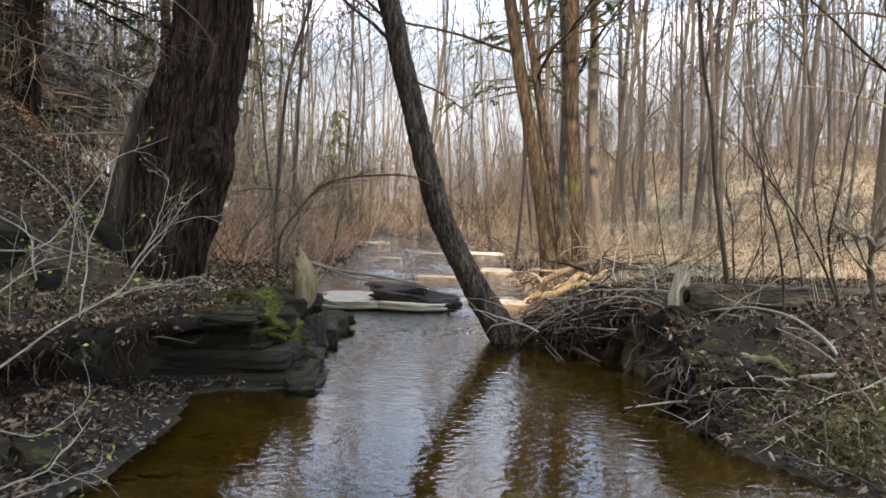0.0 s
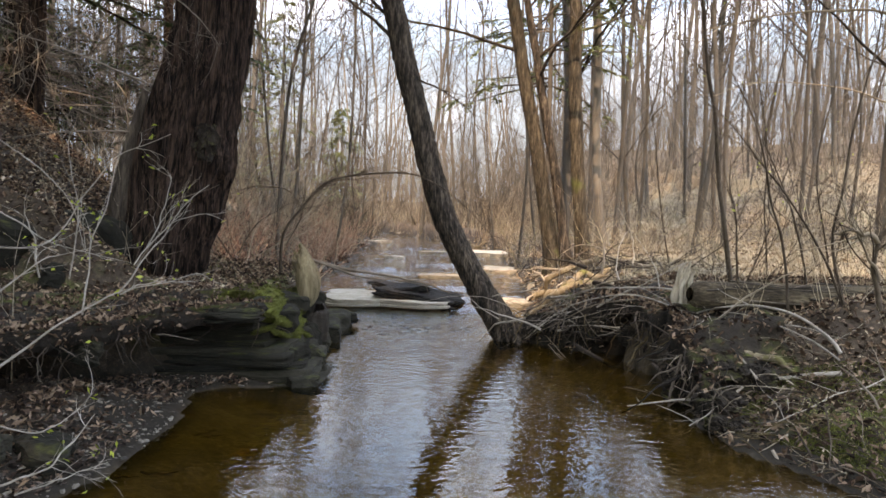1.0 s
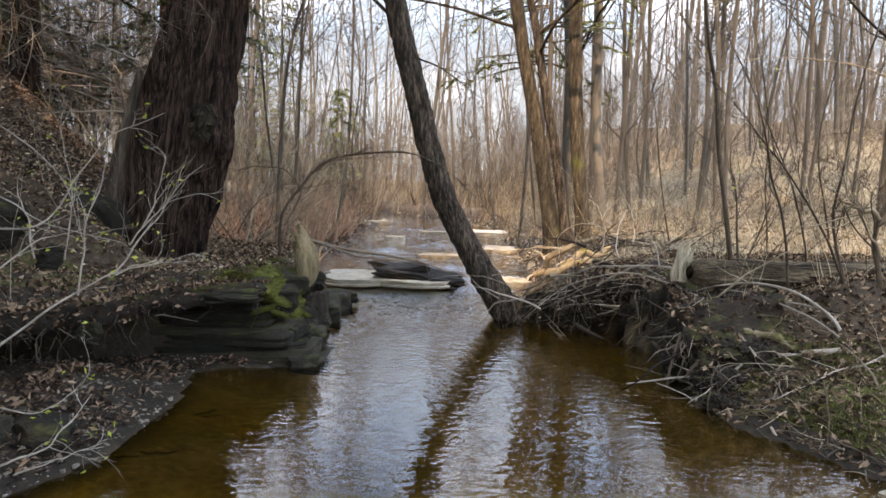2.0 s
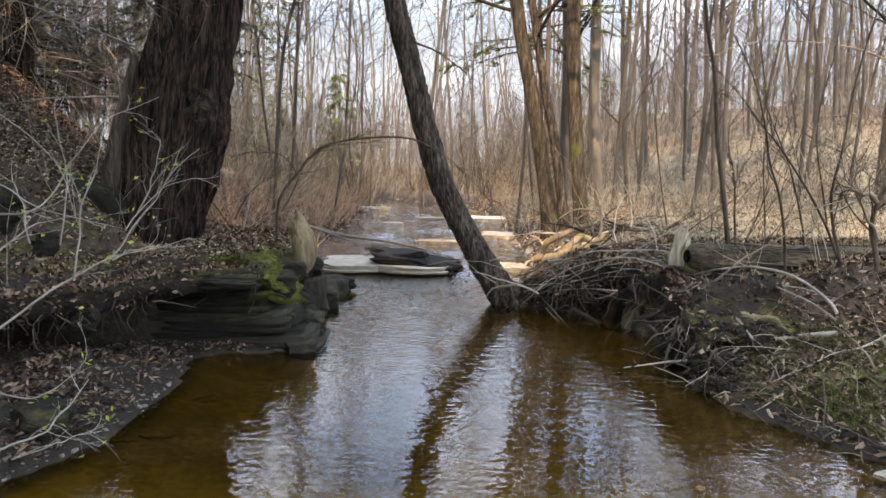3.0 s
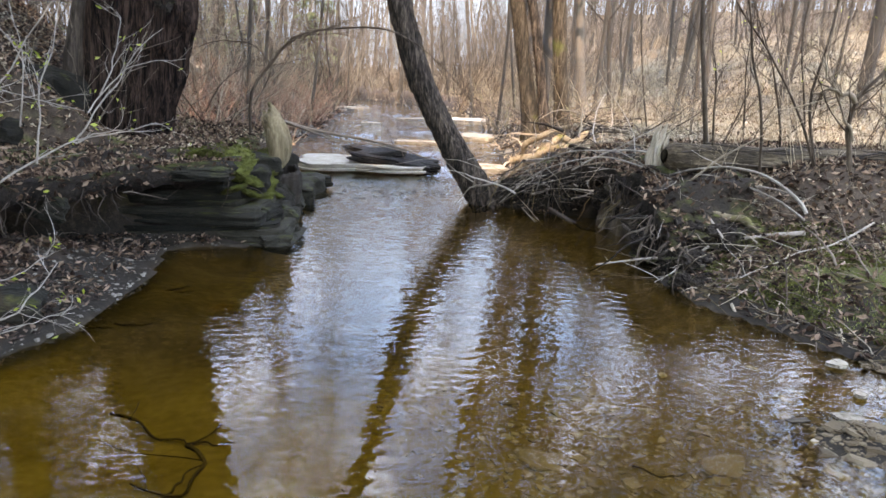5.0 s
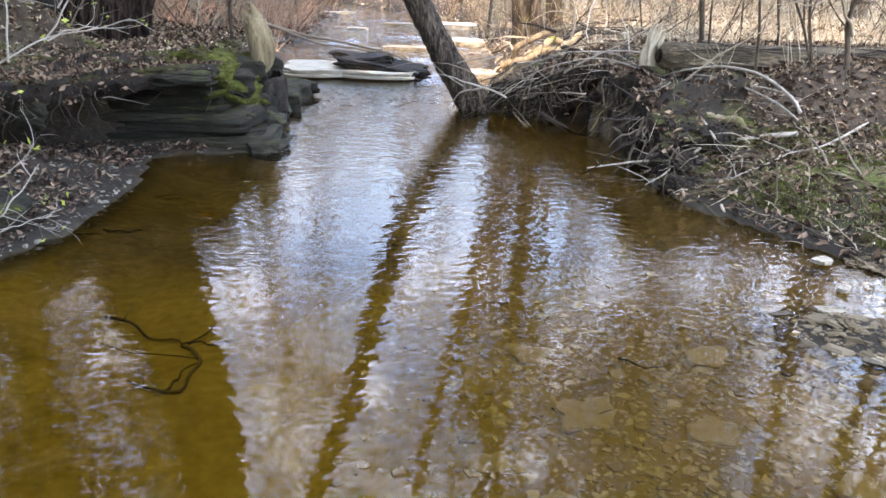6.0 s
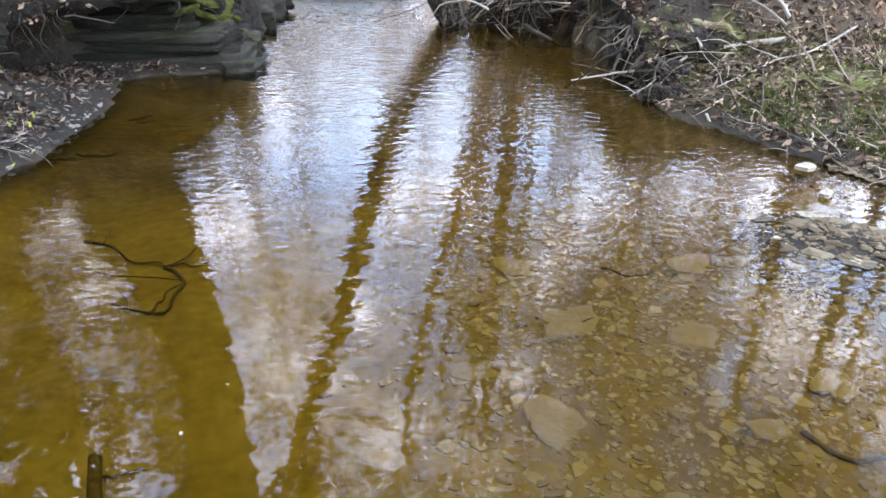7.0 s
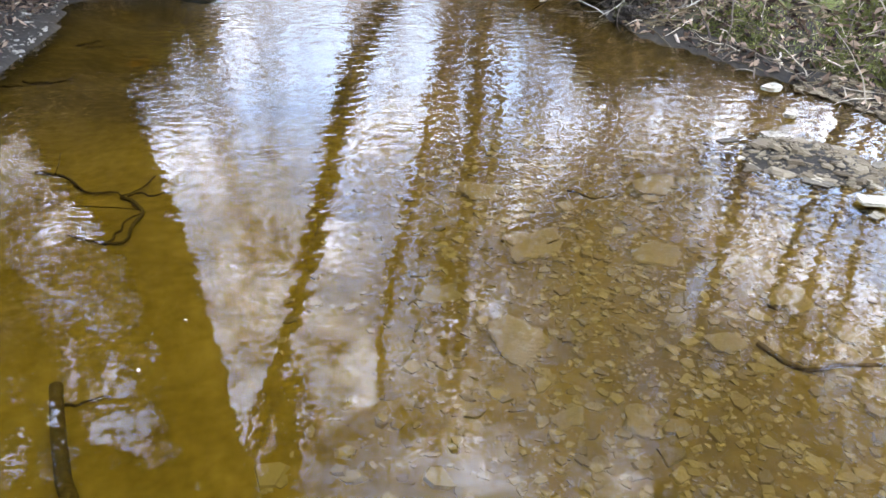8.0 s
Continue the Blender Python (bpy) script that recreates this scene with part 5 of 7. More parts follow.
snag("broken_stump", "weathered tan broken stump on the rocky shore", [(-1.5, 6.92, 0.44), (-1.4, 6.93, 0.6), (-1.42, 6.96, 0.8), (-1.5, 7.0, 0.95), (-1.6, 7.02, 1.1)], [(0, 0.04), (0.15, 0.08), (0.4, 0.11), (0.7, 0.105), (1, 0.1)], 3, M_stump, 0.3)
snag("dark_root_end", "black rotted hollow root end under the stump", [(-1.42, 7.15, 0.05), (-1.36, 7.05, 0.3), (-1.32, 6.98, 0.52)], [(0, 0.17), (0.5, 0.15), (1, 0.12)], 5, M_dark_wood, 0.18)


def splintered_stump():
    """Upright shards of bare wood, each a tapered slab with a torn point."""
    r = np.random.default_rng(62)
    e = tagged(new("broken_stump"), "pale splintered stump beside the fallen log", "stump")
    for k in range(11):
        a = k * 2.4
        q = 0.062 * (k / 11) ** 0.5
        h, w = r.uniform(0.24, 0.38) - 1.4 * q, r.uniform(0.02, 0.034)
        base = np.array([2.11 + q * math.cos(a), 6.02 + q * math.sin(a), 0.74])
        P = np.stack([base + np.array([0.07 * t ** 2 + 0.01 * math.sin(9 * t + k), 0.02 * t, (h + 0.06) * t]) for t in np.linspace(0, 1, 9)])[None]
        rad = w * np.interp(np.linspace(0, 1, 9), [0, 0.6, 0.85, 1], [1.0, 0.9, 0.55, 0.06]) * r.uniform(0.85, 1.1, 9)
        put("splinter", mesh_of("splinter", *tubes(P, rad[None], 6), False), M_pale_wood, e)


splintered_stump()


def fallen_log():
    tr = tagged(new("fallen_log"), "long fallen log with loose grey-brown bark on the bank", "log")
    pts = [(2.12, 5.85, 0.84), (2.6, 5.95, 0.82), (3.3, 6.1, 0.80), (4.2, 6.3, 0.79), (5.4, 6.6, 0.8), (6.6, 6.9, 0.85)]
    me = trunk_mesh("log_body", pts, [(0, 0.06), (0.015, 0.12), (0.4, 0.13), (1, 0.10)], 64, 160, 0.12, 9, 15)
    put("log_body", me, M_log, tr)
    r = np.random.default_rng(4)
    # splits of bark running along it
    P = wander(np.stack([r.uniform(2.0, 4.8, 46), np.zeros(46), np.zeros(46)], 1), np.tile([1, 0.2, 0], (46, 1)), r.uniform(0.2, 0.9, 46), 8, 0.02, 0, r)
    ax = np.array(pts)
    cx, cz = np.interp(P[..., 0], ax[:, 0], ax[:, 1]), np.interp(P[..., 0], ax[:, 0], ax[:, 2])
    an = r.uniform(0.3 * np.pi, 1.3 * np.pi, 46)[:, None] + r.normal(0, 0.5, (46, 1)) * np.linspace(0, 1, 8)
    P[..., 1], P[..., 2] = cx + 0.137 * np.cos(an), cz + 0.137 * np.sin(an)
    put("loose_bark", mesh_of("loose_bark", *tubes(P, taper(r.uniform(0.003, 0.012, 46), 8, 0.4), 4)), M_root, tr, "lifting pale bark strips", kind="stuff")
    return tr


fallen_log()
stick("lying_branch", 0.024, [(-1.75, 7.9, 0.95), (-1.31, 8.6, 0.74), (-0.82, 9.6, 0.57), (-0.36, 10.3, 0.39), (0.09, 10.9, 0.19)], M_brush, "grey-brown branch fallen across the flat stones", "fallen branches", 8, 6, 21)
stick("lying_branch", 0.014, [(-1.7, 8.0, 0.92), (-1.18, 8.7, 0.65), (-0.68, 9.9, 0.47), (-0.11, 10.8, 0.26)], M_brush, "grey-brown branch fallen across the flat stones", "fallen branches", 7, 5, 22)
for k, (rad, pts) in enumerate([
    (0.030, [(1.47, 5.25, 0.01), (1.79, 5.22, 0.07), (2.09, 5.20, 0.12), (2.30, 5.18, 0.22), (2.59, 5.15, 0.29), (3.02, 5.12, 0.37)]),
    (0.016, [(1.79, 4.84, 0.01), (2.00, 4.93, 0.09), (2.24, 5.03, 0.24)]),
    (0.010, [(1.59, 5.85, 0.01), (1.85, 5.40, 0.04), (2.02, 5.01, 0.03)]),
    (0.018, [(1.12, 7.70, 0.44), (1.59, 7.21, 0.72), (1.96, 6.82, 0.78), (2.31, 6.39, 0.79), (2.50, 6.10, 0.72)]),
    (0.020, [(1.92, 6.30, 0.47), (2.39, 5.75, 0.74), (2.68, 5.36, 0.80), (2.86, 5.04, 0.65), (2.89, 4.90, 0.55)]),
    (0.012, [(1.95, 6.80, 0.80), (2.24, 5.96, 0.62), (2.32, 5.46, 0.48), (2.31, 4.95, 0.33)]),
    (0.009, [(2.03, 5.77, 0.26), (2.12, 5.62, 0.16), (2.21, 5.47, 0.07)]),
    (0.008, [(2.14, 5.30, 0.38), (2.18, 4.95, 0.29)]),
    (0.014, [(2.08, 4.42, 0.01), (2.46, 4.60, 0.07), (2.82, 4.79, 0.20), (3.20, 4.97, 0.31), (3.59, 5.15, 0.44)]),
    (0.014, [(3.01, 5.21, 0.44), (2.95, 4.66, 0.34), (2.87, 4.40, 0.28)]),
    (0.012, [(3.29, 5.23, 0.59), (3.09, 4.59, 0.36), (2.97, 4.18, 0.26)]),
    (0.010, [(1.12, 7.80, 0.16), (1.23, 7.38, 0.06), (1.32, 6.90, -0.03)]),
    (0.014, [(1.12, 7.70, 0.41), (1.43, 7.53, 0.50), (1.71, 7.37, 0.46), (1.96, 7.20, 0.62)]),
    (0.012, [(1.26, 7.50, 0.26), (1.55, 7.31, 0.43), (1.83, 7.13, 0.53), (1.99, 7.00, 0.69)]),
    (0.012, [(2.14, 5.52, 0.28), (2.23, 5.44, 0.14), (2.05, 5.34, 0.01)]),
    (0.014, [(2.2, 4.45, 0.0), (2.36, 4.7, 0.1), (2.64, 5.05, 0.24)]),
    (0.012, [(3.08, 5.25, 0.54), (2.94, 5.32, 0.64), (2.69, 5.42, 0.66), (2.43, 5.54, 0.56)]),
    (0.016, [(0.94, 7.70, 0.06), (1.32, 7.20, 0.53), (1.81, 6.60, 0.74), (2.17, 5.90, 0.66), (2.36, 5.50, 0.54), (2.41, 5.20, 0.38)]),
    (0.013, [(0.96, 7.60, 0.11), (1.25, 7.30, 0.33), (1.63, 7.00, 0.59), (2.25, 6.60, 0.72)]),
    (0.008, [(1.39, 6.80, -0.12), (1.21, 7.00, 0.02), (1.12, 7.20, 0.11)]),
    (0.012, [(1.70, 6.80, 0.62), (2.18, 6.20, 0.64), (2.53, 5.70, 0.70), (2.79, 5.20, 0.61), (2.95, 5.00, 0.48)]),
    (0.012, [(1.02, 7.60, 0.17), (1.43, 7.20, 0.68), (1.86, 7.00, 0.84), (2.26, 6.80, 0.84)]),
]):
    # Paler half: bleached wood, with sunlight on the sticks put into the colour.
    stick("fallen_stick", rad * 0.7, [(x, y, max(z, float(land(x, y)) + 0.02)) for x, y, z in pts][::-1], M_pale_stick if k in (0, 1, 3, 4, 5, 8, 12, 13, 16, 17, 20) else M_brush, "bleached grey stick lying on the brushy bank, sunlight partly in its colour", "fallen sticks", 7, 5, 640 + k, 0.25)
stick("rotten_limb", 0.036, [(2.16, 5.52, 0.5), (2.3, 5.42, 0.49), (2.48, 5.25, 0.45), (2.62, 5.12, 0.38)], M_rot, "thick rotten limb on the dark bank", "rotten limbs", 12, 2, 671, 0.7)
stick("rotten_limb", 0.06, [(1.15, 8.75, 0.1), (1.45, 8.7, 0.5), (1.9, 8.6, 0.66), (2.4, 8.8, 0.7)], M_rot, "mossy rotten limb behind the leaning tree", "rotten limbs", 12, 3, 672, 0.6)
stick("rotten_limb", 0.065, [(1.35, 9.2, 0.2), (1.65, 9.0, 0.6), (2.2, 9.3, 0.76)], M_rot, "sunlit peeling limb behind the leaning tree", "rotten limbs", 12, 3, 673, 0.6)
stick("rotten_limb", 0.055, [(1.4, 10.4, 0.2), (1.75, 10.2, 0.62), (2.3, 10.4, 0.76)], M_rot, "sunlit peeling limb behind the leaning tree", "rotten limbs", 12, 3, 674, 0.6)


# ---- brush pile and roots on the broken bank ----
def brush(name, label, n, x0, x1, y0, y1, length, rad, seed, material, up=0.25, sink=0.05, keep=None, heap=0.0):
    r = np.random.default_rng(seed)
    pl = scatter(n, x0, x1, y0, y1, keep or (lambda x, y, z: (z > 0.0) * 1.0), r)
    m = len(pl)
    pl[:, 2] += r.uniform(-sink, heap, m)
    a = r.uniform(0, 2 * np.pi, m)
    w = np.stack([np.cos(a), np.sin(a), r.normal(up, 0.3, m)], 1)
    P = wander(pl, w, r.uniform(0.4, 1.3, m) * length, 8, 0.15, -0.04, r)
    lim = np.maximum(land(P[..., 0], P[..., 1]), 0.0) + 0.004
    P[..., 2] = np.maximum(P[..., 2], lim)
    wet = (np.minimum(P[..., 0] - at_y(SHORE_L, P[..., 1]), at_y(SHORE_R, P[..., 1]) - P[..., 0]) > 0).mean(1)
    P = P[wet < 0.3]
    rr = rad * r.lognormal(-0.2, 0.5, len(P))
    return put(name, mesh_of(name, *tubes(P, taper(rr, 8, 0.15), 4)), material, label=label, category="brush", kind="stuff")


brush("brush_pile", "tangled heap of grey sticks on the bank", 130, 0.95, 2.5, 5.4, 7.9, 1.1, 0.009, 31, M_brush, 0.25, 0.05, None, 0.3)
brush("brush_pile", "dense low tangle of grey twigs on the bank", 40, 1.7, 4.4, 2.6, 6.0, 0.6, 0.006, 32, M_brush, 0.25, 0.03, None, 0.12)
brush("brush_pile", "sunlit tangle of broken sticks round the tree clump", 150, 1.0, 3.6, 8.2, 13.5, 1.0, 0.012, 33, M_brush, 0.2, 0.05, None, 0.2)
brush("bank_roots", "pale thin roots hanging from the undercut bank", 30, -3.3, -1.9, 4.2, 6.0, 0.4, 0.005, 34, M_sunk, -0.3, 0.0, lambda x, y, z: (z > 0.45) * (z < 1.0) * 1.0, 0.03)
brush("bank_roots", "wiry roots exposed in the broken bank", 240, 0.95, 2.6, 4.6, 7.9, 0.55, 0.0045, 35, M_brush, 0.0, 0.0, lambda x, y, z: (z > 0.05) * 1.0, 0.1)


def hanging_roots(n, edge, drop, out, rad, seed, material, label):
    """Roots and sticks that spill from a bank's top edge down to the water."""
    r = np.random.default_rng(seed)
    E = curve_path(edge, 200)[None]
    s = r.uniform(0, 1, (1, n))
    top, _ = along(E, s)
    top = top[0] + r.normal(0, 0.06, (n, 3)) + np.array([0, 0, 0.02])
    end = top + np.array(out) * r.uniform(0.3, 1.1, (n, 1)) + r.normal(0, 0.16, (n, 3)) * np.array([1, 1, 0.2])
    end[:, 2] = np.maximum(top[:, 2] - drop * r.uniform(0.4, 1.15, n), -0.03)
    t = np.linspace(0, 1, 9)[None, :, None]
    ctrl = (top + end) / 2 + r.normal(0, 0.1, (n, 3)) + np.array([0, 0, 0.10])
    P = (1 - t) ** 2 * top[:, None] + 2 * t * (1 - t) * ctrl[:, None] + t ** 2 * end[:, None]
    P = P + r.normal(0, 0.012, P.shape)
    return put("bank_roots", mesh_of("bank_roots", *tubes(P, taper(rad * r.lognormal(-0.1, 0.5, n), 9, 0.3), 4)), material, label=label, category="roots", kind="stuff")


hanging_roots(26, [(0.95, 7.95, 0.38), (1.3, 7.65, 0.5), (1.7, 7.5, 0.58), (2.05, 7.2, 0.62), (2.2, 6.6, 0.62)], 0.5, (-0.25, -0.35, 0), 0.006, 51, M_root, "tangle of weathered roots spilling from the bank")
hanging_roots(10, [(2.15, 6.6, 0.6), (2.25, 6.0, 0.6), (2.2, 5.4, 0.5), (2.1, 4.9, 0.4)], 0.45, (-0.3, -0.2, 0), 0.006, 52, M_root, "tangle of weathered roots spilling from the bank")
# Darker wood in the hollow: wet, with some shade put into the colour.
hanging_roots(45, [(1.0, 7.9, 0.3), (1.5, 7.6, 0.42), (2.1, 7.0, 0.5), (2.2, 5.8, 0.5)], 0.45, (-0.15, -0.2, 0), 0.009, 53, M_sunk, "dark wet roots in the bank's hollow, its shade partly in their colour")


def drift(n, line, length, rad, seed, material, label, spread=0.22, up=0.1):
    """Washed-up sticks lodged along a bank, most of them lying along it, some standing out over the water."""
    r = np.random.default_rng(seed)
    E = curve_path(line, 120)[None]
    c, w = along(E, r.uniform(0, 1, (1, n)))
    c, w = c[0] + r.normal(0, spread, (n, 3)) * np.array([1, 1, 0.55]), w[0]
    w = w / np.linalg.norm(w, axis=1, keepdims=True) * r.choice([-1.0, 1.0], (n, 1))
    w = w + r.normal(0, 0.6, (n, 3)) * np.array([1, 1, 0.6]) + np.array([-0.1, -0.2, up])
    P = wander(c, w, r.gamma(3.0, length / 3.0, n), 9, 0.16, -0.04, r)
    P[..., 2] = np.maximum(P[..., 2], -0.05)
    return put("driftwood", mesh_of("driftwood", *tubes(P, taper(rad * r.lognormal(-0.2, 0.55, n), 9, 0.2), 4)), material, label=label, category="sticks", kind="stuff")


# Under the bank the sticks take the dark root colour, shade included.
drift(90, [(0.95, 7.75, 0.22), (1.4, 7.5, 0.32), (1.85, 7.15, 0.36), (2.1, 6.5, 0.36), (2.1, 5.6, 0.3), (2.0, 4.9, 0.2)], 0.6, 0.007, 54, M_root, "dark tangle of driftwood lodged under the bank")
drift(45, [(0.95, 7.8, 0.42), (1.4, 7.55, 0.55), (1.85, 7.2, 0.62), (2.2, 6.4, 0.62), (2.25, 5.6, 0.52)], 0.85, 0.006, 55, M_pale_stick, "grey sticks strewn along the top of the bank")
drift(26, [(1.0, 7.7, 0.2), (1.6, 7.4, 0.3), (2.0, 6.6, 0.3)], 1.0, 0.009, 56, M_pale_stick, "bleached sticks leaning from the bank to the water")
drift(50, [(2.16, 4.6, 0.06), (2.3, 4.1, 0.05), (2.5, 3.6, 0.05), (2.65, 3.0, 0.05)], 0.28, 0.0035, 57, M_brush, "small washed-up sticks along the waterline", 0.1, -0.05)
drift(25, [(2.1, 5.9, 0.36), (2.05, 5.4, 0.38), (2.05, 4.9, 0.32), (2.2, 4.5, 0.28), (2.5, 4.0, 0.24)], 0.5, 0.0055, 58, M_brush, "thin sticks tangled over the broken bank", 0.15)
brush("bank_debris", "litter of short broken twigs on the low bank", 330, 1.75, 3.4, 2.7, 5.4, 0.26, 0.0035, 36, M_brush, 0.05, 0.0, None, 0.02)
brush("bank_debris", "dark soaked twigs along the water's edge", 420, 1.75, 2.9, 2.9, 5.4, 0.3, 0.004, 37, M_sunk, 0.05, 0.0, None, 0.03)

def sod_height(x, y):
    return 0.70 + 0.06 * (fbm(np.stack([x * 2.2, y * 2.2, 0 * x], -1), 3, 44) - 0.5) * 2 + 0.05 * sstep(-0.1, 0.6, at_y(SOD_L, y) - x)


def sod_reach(y):
    return 0.06 + 0.36 * fbm(np.stack([y * 1.7, 0 * y + 3.3, 0 * y], -1), 4, 45) * sstep(2.6, 4.2, y)


def overhang():
    """The sod that hangs over the hollow in the bank: a ragged sheet with a thick torn lip."""
    ny, nx = 120, 26
    ys = np.linspace(2.9, 5.85, ny)
    v = np.linspace(0, 1, nx)
    Y, W = np.meshgrid(ys, v, indexing="ij")
    x0 = at_y(SOD_L, Y) - 1.15
    x1 = at_y(SOD_L, Y) + sod_reach(Y)
    X = x0 + (x1 - x0) * W
    Y2 = Y - 0.12 * W
    top = sod_height(X, Y2) - 0.05 * W ** 6
    n = fbm(np.stack([X * 6, Y2 * 6, 0 * X], -1), 4, 47)
    low = top - (0.12 + 0.2 * n) * (1.1 - 0.6 * W ** 5)
    A, B = np.stack([X, Y2, top], -1), np.stack([X - 0.05 * W, Y2, low], -1)
    rings = np.concatenate([A, B[:, ::-1]], 1)
    m = rings.shape[1]
    idx = np.arange(ny * m).reshape(ny, m)
    F = np.stack([idx[:-1, :-1], idx[:-1, 1:], idx[1:, 1:], idx[1:, :-1]], -1).reshape(-1, 4)
    return put("bank_overhang", mesh_of("bank_overhang", rings.reshape(-1, 3), F), M_earth, label="undercut sod bank with moss and hanging leaves over a hollow", category="bank")


left_sod = overhang()


SOD_R = [(0.98, 7.95, 0.36), (1.12, 7.62, 0.44), (1.45, 7.42, 0.56), (1.74, 7.15, 0.64), (1.9, 6.75, 0.68), (1.98, 6.2, 0.68), (2.0, 5.7, 0.64), (1.98, 5.35, 0.5), (2.06, 5.0, 0.3)]


def root_mat():
    """The root-bound sod that juts over the hollow in the broken bank, torn along its lip."""
    n, m = 150, 20
    C = curve_path(SOD_R, n)
    t = np.gradient(C, axis=0)
    side = np.stack([t[:, 1], -t[:, 0]], 1)
    side /= np.linalg.norm(side, axis=1, keepdims=True)
    k = np.linspace(0, 1, n)
    reach = 0.32 * (fbm(np.stack([k * 11, 0 * k + 2, 0 * k], -1), 4, 91) - 0.42)
    w = np.linspace(0, 1, m)
    off = -0.75 + (0.75 + reach[:, None]) * w[None]
    X, Y = C[:, None, 0] + side[:, None, 0] * off, C[:, None, 1] + side[:, None, 1] * off
    lump = fbm(np.stack([X * 3.5, Y * 3.5, 0 * X], -1), 4, 92) - 0.5
    top = C[:, None, 2] + 0.1 * (1 - w[None]) + 0.2 * lump - 0.07 * w[None] ** 5
    low = top - 0.09 - 0.24 * fbm(np.stack([X * 7, Y * 7, 0 * X], -1), 3, 93) * (1 - 0.45 * w[None] ** 4)
    rings = np.concatenate([np.stack([X, Y, top], -1), np.stack([X, Y, low], -1)[:, ::-1]], 1)
    idx = np.arange(n * 2 * m).reshape(n, 2 * m)
    F = np.stack([idx[:-1, :-1], idx[1:, :-1], idx[1:, 1:], idx[:-1, 1:]], -1).reshape(-1, 4)
    sod = put("bank_overhang", mesh_of("bank_overhang", rings.reshape(-1, 3), F), M_earth, label="dark root-bound sod jutting over the hollow of the broken bank", category="bank")
    r = np.random.default_rng(94)
    q = 1500
    i, j = r.integers(0, n, q), np.where(r.uniform(0, 1, q) < 0.45, r.integers(m - 4, m, q), r.integers(0, m, q))
    at = np.stack([X[i, j], Y[i, j], top[i, j]], 1) + r.normal(0, 0.01, (q, 3))
    put("sod_leaves", mesh_of("sod_leaves", *leaves(at, r.uniform(0.03, 0.09, q), 0.8, 0.003, r), smooth=False), M_leaf, sod, "dead leaves matted over the sod", kind="stuff")
    q = 230
    i = r.integers(0, n, q)
    st = np.stack([X[i, -1], Y[i, -1], (top + low)[i, -1] / 2], 1)
    wy = np.concatenate([side[i] * r.uniform(-0.2, 0.5, (q, 1)), np.full((q, 1), -1.0)], 1) + r.normal(0, 0.45, (q, 3))
    P = wander(st, wy, r.gamma(3.0, 0.09, q), 8, 0.3, -0.06, r)
    P[..., 2] = np.maximum(P[..., 2], -0.04)
    put("root_fringe", mesh_of("root_fringe", *tubes(P, taper(0.005 * r.lognormal(-0.1, 0.6, q), 8, 0.35), 4)), M_root, sod, "fine grey roots trailing to the water", kind="stuff")


root_mat()
ro = np.random.default_rng(46)
oy = ro.uniform(3.0, 5.8, 3600)
ox = at_y(SOD_L, oy) + np.where(ro.uniform(0, 1, 3600) < 0.35, ro.uniform(0.75, 1.12, 3600), ro.uniform(-3.2, 1.0, 3600)) * (sod_reach(oy) + 0.03)
op = np.stack([ox, oy - 0.08, sod_height(ox, oy) + 0.0], 1)
put("sod_leaves", mesh_of("sod_leaves", *leaves(op, ro.uniform(0.025, 0.07, len(op)), 0.75, 0.004, ro), smooth=False), M_leaf, left_sod, "dead leaves draped over the edge", kind="stuff")
ly = ro.uniform(3.0, 5.75, 480)
lp = np.stack([at_y(SOD_L, ly) + sod_reach(ly) + ro.uniform(-0.05, 0.03, 480), ly - 0.12 + ro.uniform(-0.02, 0.02, 480), sod_height(at_y(SOD_L, ly), ly) - 0.02 - 0.17 * ro.uniform(0, 1, 480) ** 1.5], 1)
put("sod_leaves", mesh_of("sod_leaves", *leaves(lp, ro.uniform(0.025, 0.07, len(lp)), 1.1, 0.0, ro), smooth=False), M_leaf, left_sod, "dead leaves hanging from the torn edge", kind="stuff")
hp = op[ox > at_y(SOD_L, oy) + sod_reach(oy) * 0.55][:700] + np.array([0.03, -0.02, -0.05])
hp[:, 2] -= ro.uniform(0, 0.16, len(hp))
R_ = wander(hp[:70], np.tile([0.1, -0.15, -1.0], (70, 1)) + ro.normal(0, 0.5, (70, 3)), ro.uniform(0.08, 0.35, 70), 7, 0.3, 0, ro)
put("root_fringe", mesh_of("root_fringe", *tubes(R_, taper(ro.uniform(0.002, 0.006, 70), 7, 0.4), 4)), M_root, left_sod, "thin dangling roots", kind="stuff")
# Earth clods coloured nearly black to deepen the hollow's shade.
for k, (x, y, z, sx, sy, sz, rz) in enumerate([(2.25, 6.0, 0.26, 0.3, 0.4, 0.35, 0), (2.15, 6.75, 0.24, 0.3, 0.45, 0.35, 20), (2.02, 5.5, 0.14, 0.3, 0.35, 0.3, 40), (2.14, 5.3, 0.26, 0.34, 0.3, 0.28, 80), (2.3, 5.4, 0.36, 0.36, 0.3, 0.22, 10), (2.1, 5.02, 0.1, 0.3, 0.26, 0.2, 130), (2.4, 5.15, 0.3, 0.3, 0.24, 0.18, 60)]):
    placed("root_clod", stone_mesh("root_clod", sx, sy, sz, 720 + k, 1, 9, 1.1, 0.7, 4, 4.0), M_earth, pose(x, y, z, 0, 0, rz), label="dark crumbling clod of root-bound bank earth", category="earth", group="bank clods")


